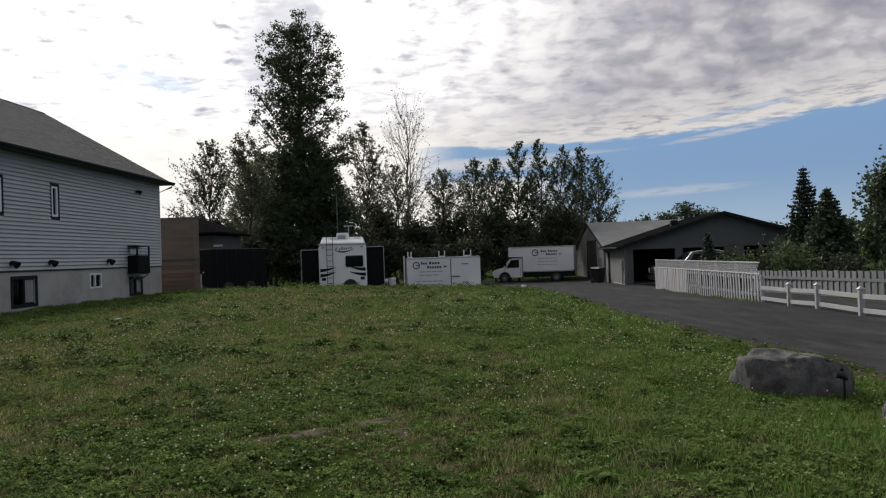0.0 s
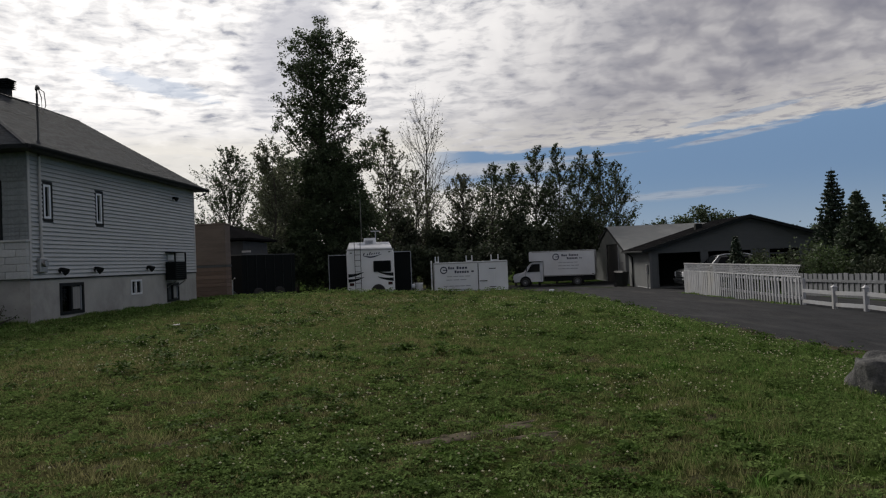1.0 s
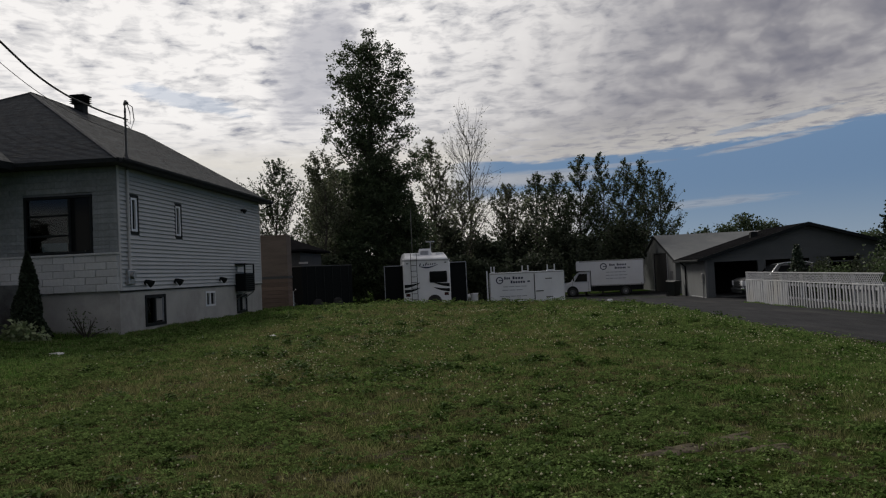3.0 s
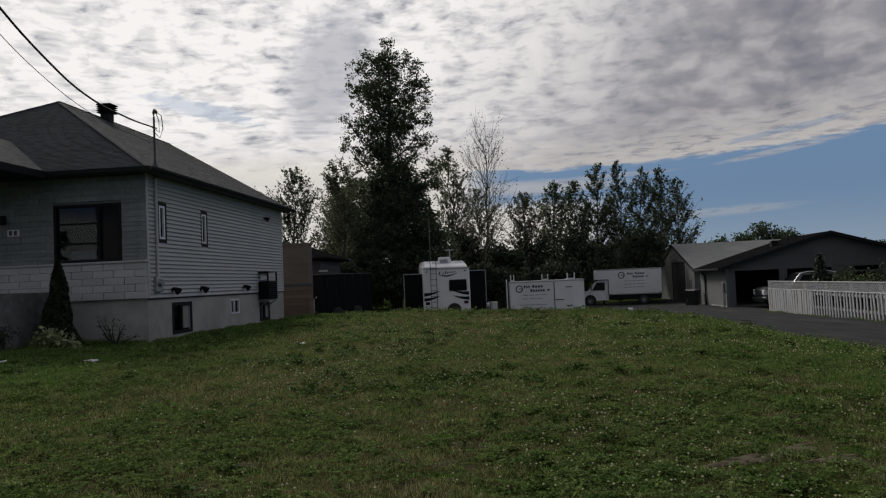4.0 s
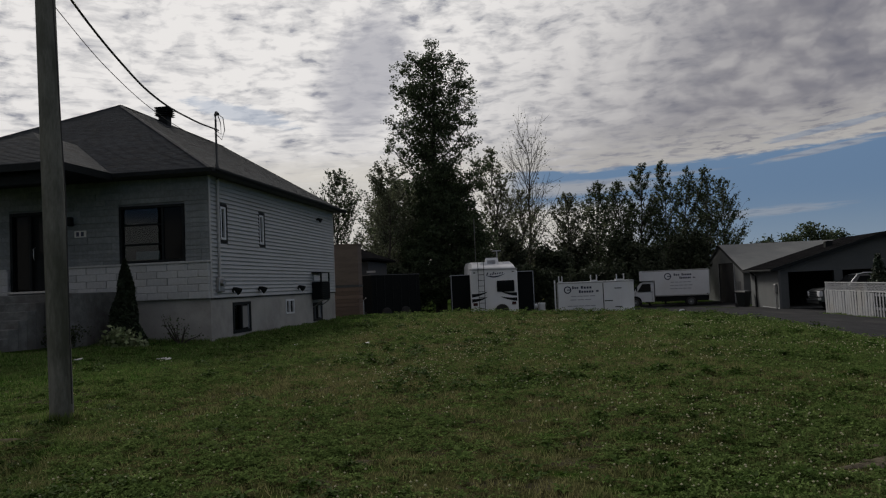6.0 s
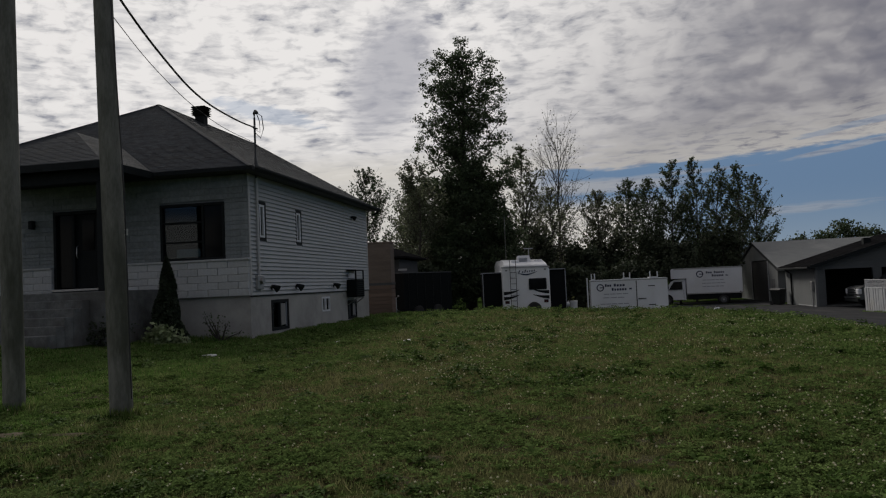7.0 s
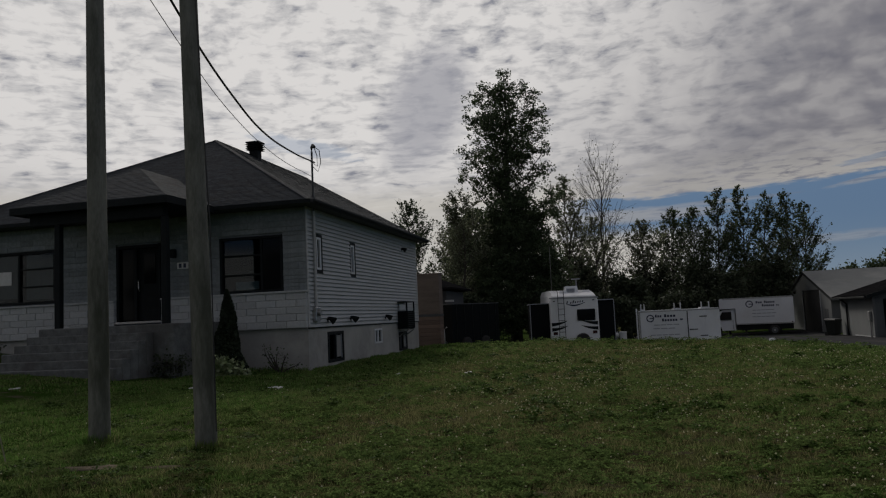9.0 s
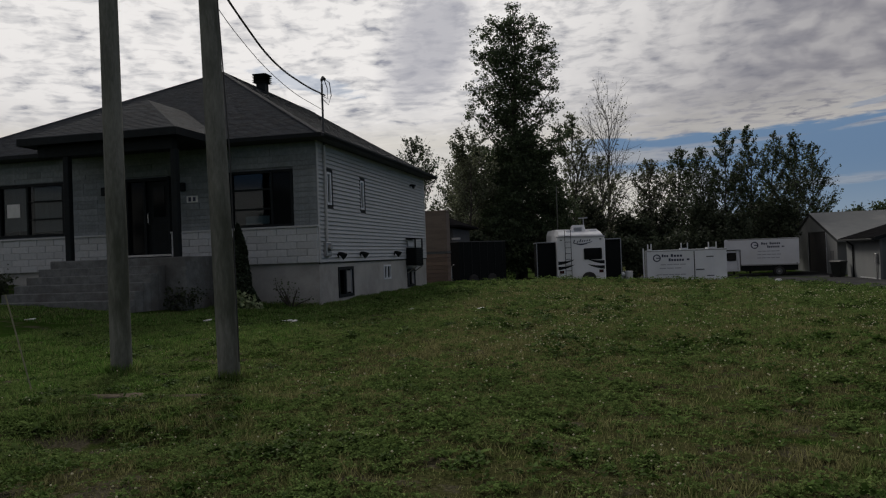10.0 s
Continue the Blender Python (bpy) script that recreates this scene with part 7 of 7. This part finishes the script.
def blades(rng, x, y, h, w, lean=0.5):
    n = len(x)
    z = ground_z(x, y)
    a = rng.uniform(0, 2 * np.pi, n)
    d = rng.uniform(0, 2 * np.pi, n)
    l = h * rng.uniform(0.1, lean * 2, n)
    wx, wy = np.cos(a) * w / 2, np.sin(a) * w / 2
    v = np.empty((n, 3, 3))
    v[:, 0] = np.stack([x - wx, y - wy, z - 0.005], -1)
    v[:, 1] = np.stack([x + wx, y + wy, z - 0.005], -1)
    v[:, 2] = np.stack([x + l * np.cos(d), y + l * np.sin(d), z + h], -1)
    return v.reshape(-1, 3)


def leaf_stuff(name, rng, rows, mat, label, category):
    """Three-part leaves at given places, heights and sizes."""
    x, y, h, s = np.concatenate(rows, 1)
    keep = x < drive_edge(y) - 0.02
    x, y, h, s = x[keep], y[keep], h[keep], s[keep]
    n = len(x)
    a = rng.uniform(0, 6.283, n)
    z = ground_z(x, y) + h
    v = np.empty((n, 3, 4, 3))
    for k in range(3):
        q = a + k * 2.094
        cx, cy = np.cos(q), np.sin(q)
        for i, (u, t, dz) in enumerate(((0.1, 0, 0), (1.0, -0.6, 0.15), (1.7, 0, 0.1), (1.0, 0.6, 0.2))):
            v[:, k, i] = np.stack([x + s * (u * cx - t * cy), y + s * (u * cy + t * cx), z + s * dz * rng.uniform(-3, 5, n)], -1)
    single(name, raw_mesh(name, v.reshape(-1, 3), 4, mat), mat, (0, 0, 0), label, category, kind="stuff")


BARE = ((-1.28, 5.82, 0.26, 0.11, 0.5), (-0.84, 6.08, 0.30, 0.10, 0.7), (-0.62, 5.80, 0.20, 0.08, 0.3), (-1.15, 6.3, 0.16, 0.06, 0.1), (-9.6, 6.75, 0.8, 0.16, 0.15), (-9.0, 5.35, 0.6, 0.2, 0.1))


def build_bare():
    """Trodden bare earth."""
    for cx, cy, rx, ry, w in BARE:
        b, m = Build(), 28
        ring = []
        for i in range(m):
            a = 2 * math.pi * i / m
            r = 1 + 0.22 * math.sin(3 * a + cx) + 0.18 * math.sin(5 * a + 2 * cy) + 0.16 * math.sin(9 * a) + 0.10 * math.sin(13 * a + cy)
            u, v = rx * r * math.cos(a), ry * r * math.sin(a)
            ring.append((cx + u * math.cos(w) - v * math.sin(w), cy + u * math.sin(w) + v * math.cos(w)))
        b.v = [(cx, cy, gz(cx, cy) + 0.012)] + [(cx + (x - cx) * q, cy + (y - cy) * q, gz(cx + (x - cx) * q, cy + (y - cy) * q) + z) for q, z in ((0.5, 0.012), (0.85, 0.008), (1.0, -0.004)) for x, y in ring]
        b.f = [(0, 1 + i, 1 + (i + 1) % m) for i in range(m)] + [(1 + j * m + i, 1 + (j + 1) * m + i, 1 + (j + 1) * m + (i + 1) % m, 1 + j * m + (i + 1) % m) for j in range(2) for i in range(m)]
        single("bare_soil", b, SOIL, (0, 0, 0), "patch of dry bare soil in the lawn", "soil", kind="structure", smooth=True)


build_bare()


def build_turf():
    rng = np.random.default_rng(2)
    out = []
    for x0, x1, y0, y1, dens, w, h in ((-13.0, 5.0, -3.0, 2.6, 800, 0.014, 0.032), (-11.5, 5.0, 2.6, 7.5, 2300, 0.010, 0.028), (-14.5, 5.0, 7.5, 12.5, 1900, 0.012, 0.032), (-18.5, 4.6, 12.5, 20.0, 850, 0.018, 0.036), (-20, 3.8, 20, 30, 420, 0.03, 0.042), (-13, 3.2, 30, 39, 260, 0.04, 0.05)):
        x, y = scatter(rng, x0, x1, y0, y1, dens)
        tuft = patchy(x, y, 2.2, 7.0)
        tall = np.exp(-(((x - 2.6) / 1.5) ** 2 + ((y - 5.2) / 2.2) ** 2)) * 1.7 + np.exp(-(((x + 9.6) / 1.5) ** 2 + ((y - 5.5) / 0.8) ** 2)) * 0.7
        edge = np.exp(-((x - drive_edge(y) + 0.15) / 0.3) ** 2) * 0.6
        lump = patchy(x, y, 6.5, 2.0)
        hh = h * (0.30 + 0.6 * tuft + 1.6 * lump ** 2 + tall + edge) * rng.uniform(0.6, 1.4, len(x))
        out.append(blades(rng, x, y, hh, w * rng.uniform(0.7, 1.3, len(x))))
    # longer growth along the foundation, the fence, the poles and the boulders
    q = np.abs(rng.normal(0, 0.13, 5200))
    y = rng.uniform(19.0, 30.3, 5200)
    strips = [(HX1 + 0.03 + q, y, 0.02 + 0.09 * patchy(q + 3, y, 3.0, 2.0)), (rng.uniform(-14.7, -12.4, 1500), 18.78 - np.abs(rng.normal(0, 0.15, 1500)), np.full(1500, 0.10))]
    y = rng.uniform(24.5, 38.4, 1500)
    strips.append((8.98 - np.abs(rng.normal(0, 0.10, 1500)), y, 0.02 + 0.09 * patchy(y * 0, y, 2.2, 4.0)))
    for cx, cy, rx, ry, m, t in ((-9.14, 8.05, 0.17, 0.17, 700, 0.10), (-10.75, 8.30, 0.17, 0.17, 700, 0.10), (3.02, 7.52, 0.50, 0.42, 2600, 0.06), (3.47, 6.05, 0.36, 0.32, 1500, 0.08), (-9.0, 5.3, 1.3, 0.5, 1400, 0.06)):
        a, r = rng.uniform(0, 6.283, m), 1 + np.abs(rng.normal(0, 0.22, m))
        strips.append((cx + rx * r * np.cos(a), cy + ry * r * np.sin(a), np.full(m, t)))
    for x, y, t in strips:
        out.append(blades(rng, x, y, t * rng.uniform(0.4, 1.5, len(x)), 0.010 + 0.0007 * y, 0.4))
    single("grass", raw_mesh("grass", np.concatenate(out), 3, BLADES), BLADES, (0, 0, 0), "short uneven lawn grass with drier patches", "grass", kind="stuff")
    # clover and broad weeds between the blades
    rows = []
    for y0, y1, x0, per, many, wide, leaf in ((2.8, 8.0, -11.5, 105, 18, 0.055, 0.0155), (8.0, 15.0, -14.0, 38, 12, 0.085, 0.021), (15.0, 24.0, -12.3, 13, 9, 0.13, 0.034), (24.0, 38.0, -12.3, 4, 8, 0.20, 0.05)):
        x, y = scatter(rng, x0, 4.5, y0, y1, per)
        keep = rng.random(len(x)) < np.clip(patchy(x, y, 1.3, 5.0) * 1.5 - 0.2, 0.25, 0.95)
        x, y = x[keep], y[keep]
        size = rng.uniform(0.5, 1.5, len(x))
        k = np.repeat(np.arange(len(x)), many)
        q = rng.normal(size=(len(k), 2)) * (wide * size[k])[:, None]
        dome = np.exp(-(q ** 2).sum(1) / (1.4 * wide * size[k]) ** 2)
        h = (0.012 + 0.9 * wide * size[k] * dome) * rng.uniform(0.5, 1.1, len(k)) * np.clip((x[k] + 12.6) / 3.5, 0.25, 1)
        rows.append(np.stack([x[k] + q[:, 0], y[k] + q[:, 1], np.minimum(h, 0.11 + 0.004 * np.maximum(0, y[k] - 8)), leaf * rng.uniform(0.55, 1.3, len(k))]))
    leaf_stuff("clover", rng, rows, CLOVER, "low green clover leaves among the grass", "clover")
    # darker plantain tufts, whose dark leaves also paint the lawn's shaded lumps
    rows = []
    for y0, y1, x0, per, many, wide, leaf in ((3.2, 9.0, -11.5, 5.0, 34, 0.075, 0.022), (9.0, 18.0, -14.0, 2.4, 26, 0.11, 0.034), (18.0, 32.0, -12.2, 1.0, 18, 0.16, 0.05)):
        x, y = scatter(rng, x0, 4.4, y0, y1, per)
        keep = rng.random(len(x)) < np.clip(patchy(x, y, 0.8, 8.0) * 1.6 - 0.35, 0.08, 0.9)
        x, y = x[keep], y[keep]
        size = rng.uniform(0.5, 1.4, len(x)) ** 1.3
        k = np.repeat(np.arange(len(x)), many)
        q = rng.normal(size=(len(k), 2)) * (wide * size[k])[:, None]
        dome = np.exp(-(q ** 2).sum(1) / (1.3 * wide * size[k]) ** 2)
        h = (0.01 + 1.1 * wide * size[k] * dome) * rng.uniform(0.5, 1.1, len(k)) * np.clip((x[k] + 12.6) / 3.5, 0.25, 1)
        rows.append(np.stack([x[k] + q[:, 0], y[k] + q[:, 1], h, leaf * rng.uniform(0.55, 1.3, len(k))]))
    leaf_stuff("plantain", rng, rows, PLANTAIN, "darker plantain tufts and painted shade lumps scattered in the lawn", "weeds")
    # clover heads; farther ones grow larger and also paint glints of lit leaves
    x, y = scatter(rng, -12, 4.2, 3.2, 26, 66)
    keep = rng.random(len(x)) < np.clip(patchy(x, y, 0.9, 9.0) * patchy(x, y, 2.3, 4.0) * 2.8 - 0.40, 0.09, 0.85) * np.clip(1.1 - y / 40, 0.2, 1) * np.clip((x + 9.5) / 4, 0.06, 1)
    x, y = x[keep], y[keep]
    n = len(x)
    r, z = rng.uniform(0.0045, 0.0095, n) * (1 + y / 22), ground_z(x, y) + rng.uniform(0.05, 0.10, n)
    o = np.array([[1, 0, 0], [0, 1, 0], [-1, 0, 0], [0, -1, 0], [0, 0, 0.9], [0, 0, -0.9]])
    tri = np.array([[0, 1, 4], [1, 2, 4], [2, 3, 4], [3, 0, 4], [1, 0, 5], [2, 1, 5], [3, 2, 5], [0, 3, 5]])
    me = bpy.data.meshes.new("clover_flowers")
    V = (np.stack([x, y, z], -1)[:, None] + o[None] * r[:, None, None]).reshape(-1, 3)
    F = (tri[None] + 6 * np.arange(n)[:, None, None]).reshape(-1, 3)
    me.from_pydata(V.tolist(), [], F.tolist())
    me.materials.append(PETAL)
    single("clover_flowers", me, PETAL, (0, 0, 0), "small white clover flower heads and painted leaf glints over the lawn", "flowers", kind="stuff")


build_turf()


def weed_master(seed, size, leaves):
    """A rosette of long bent leaves."""
    rng = random.Random(seed)
    b = Build()
    b.v.append((0, 0, 0))
    for i in range(leaves):
        a = 6.283 * i / leaves + rng.uniform(-0.3, 0.3)
        l, up, w = size * rng.uniform(0.6, 1.1), rng.uniform(0.25, 0.8), size * rng.uniform(0.10, 0.18)
        c, s = math.cos(a), math.sin(a)

        def at(u, t, z):
            return (u * c - t * s, u * s + t * c, z)
        p = [(0.03, 0.2), (0.4, 1.0), (0.75, 0.75), (1.0, 0.05)]
        zz = [0.0, up * 0.6, up * 0.75, up * 0.45]
        for (u0, w0), (u1, w1), z0, z1 in zip(p, p[1:], zz, zz[1:]):
            k = len(b.v)
            if u0 < 0.1:
                b.v += [at(u1 * l, w1 * w, z1 * l), at(u1 * l, -w1 * w, z1 * l)]
                b.f.append((0, k, k + 1))
            else:
                b.v += [at(u1 * l, w1 * w, z1 * l), at(u1 * l, -w1 * w, z1 * l)]
                b.f.append((k - 1, k - 2, k, k + 1))
    return b


def build_weeds():
    masters = [weed_master(1, 0.12, 11).mesh("weed", CLOVER), weed_master(2, 0.10, 14).mesh("weed", CLOVER), weed_master(3, 0.15, 9).mesh("weed", CLOVER)]
    rng = random.Random(4)
    spots = [(-1.11, 7.65), (0.0, 6.24), (-3.33, 6.62), (-2.38, 5.70), (-6.3, 5.75), (1.25, 5.1), (1.9, 6.2), (-1.56, 8.7), (-2.97, 6.2), (0.6, 4.9), (-4.6, 7.4), (-6.3, 5.95)]
    spots += [(rng.uniform(-9.5, 3.2), rng.uniform(4.2, 13)) for i in range(46)] + [(rng.uniform(0.6, 3.0), rng.uniform(4.2, 6.2)) for i in range(16)] + [(rng.uniform(-10.5, -8), rng.uniform(4.8, 6.0)) for i in range(14)]
    spots += [(rng.gauss(cx, 0.45), rng.gauss(cy, 0.25)) for cx, cy in ((-12.9, 10.3), (-10.7, 9.5), (-11.8, 9.9), (-6.2, 5.1)) for i in range(6)]
    for x, y in spots:
        if x > float(drive_edge(y)) - 0.2:
            continue
        ob = new("weed", rng.choice(masters))
        s = rng.uniform(0.5, 1.1)
        ob.matrix_basis = pose(x, y, gz(x, y) - 0.005, 0, 0, rng.uniform(0, 360)) @ Matrix.Diagonal((s, s, s * rng.uniform(0.7, 1.3), 1))
        tagged(ob, "broad-leaved green weed in the lawn", "weed", "weeds in the lawn")
    for x, y, a in ((-15.9, 12.6, 20), (-12.6, 13.5, 55), (-11.0, 13.7, 5), (-10.8, 13.55, 80), (-9.2, 16.2, 70), (-7.7, 16.5, 40)):
        b = Build().prism([(-0.10, -0.035, 0.0), (0.08, -0.04, 0.0), (0.10, 0.035, 0.01), (-0.07, 0.04, 0.0)], [(-0.09, -0.03, 0.015), (0.08, -0.035, 0.02), (0.09, 0.03, 0.03), (-0.07, 0.035, 0.012)])
        single("paper_scrap", b, PAPER, (x, y, gz(x, y) + 0.03), "crumpled white paper scrap lying on the ground", "litter", "litter on the ground", turn=a)


build_weeds()


# ---- the stones of the house front ----
def front_pieces():
    rng = random.Random(21)
    holes = [(-22.55, -20.28, 2.56, 4.10), (-18.28, -16.80, 1.86, 4.06), (-15.02, -13.15, 2.52, 4.06)]

    def free(x0, x1, z0, z1):
        """The stretches of x0 to x1 outside the openings, at the height z0 to z1."""
        segs = [(x0, x1)]
        for a, b, c, d in holes:
            if z1 > c + 0.01 and z0 < d - 0.01:
                segs = [s for p, q in segs for s in ((p, min(q, a)), (max(p, b), q)) if s[1] - s[0] > 0.04]
        return segs
    shared = {}

    def piece(name, x0, x1, z0, z1, y0, y1, mat, c):
        key = (name, round(x1 - x0, 2), round(z1 - z0, 3), round(y0, 3))
        if key not in shared:
            shared[key] = Build().box(0, y0, 0, key[1], y1, key[2], c).mesh(name, mat)
        ob = new(name, shared[key])
        ob.parent = house
        ob.location = Vector((x0, 0, z0)) - base_of(house)
    # block plinth, five courses in running bond
    for j in range(5):
        z0 = FOUND + 0.002 + j * 0.19
        segs = free(-24.4, HX1, z0, z0 + 0.19)
        for p, q in segs:
            x = q
            short = j % 2 == 1
            while x > p + 0.03:
                w = 0.29 if short else 0.58
                short = False
                a = max(p, x - w)
                piece("block", a + 0.0035, x - 0.0035, z0 + 0.003, z0 + 0.187, HY0 - 0.12, HY0 + 0.03, BLOCK, 0.012)
                x = a
    # stone veneer in uneven lengths
    z = CAP + 0.06
    while z < TOP - 0.06:
        h = rng.choice((0.10, 0.14, 0.18))
        h = min(h, TOP - z)
        for p, q in free(-22.6, HX1, z, z + h):
            x = p
            while x < q - 0.03:
                w = round(rng.choice((0.45, 0.65, 0.85, 1.1)), 2)
                b = min(q, x + w)
                if q - b < 0.12:
                    b = q
                piece("stone", x + 0.002, b - 0.002, z + 0.002, z + h - 0.002, HY0 - rng.choice((0.014, 0.020, 0.026)), HY0 + 0.03, STONE, 0.008)
                x = b
        z += h


front_pieces()
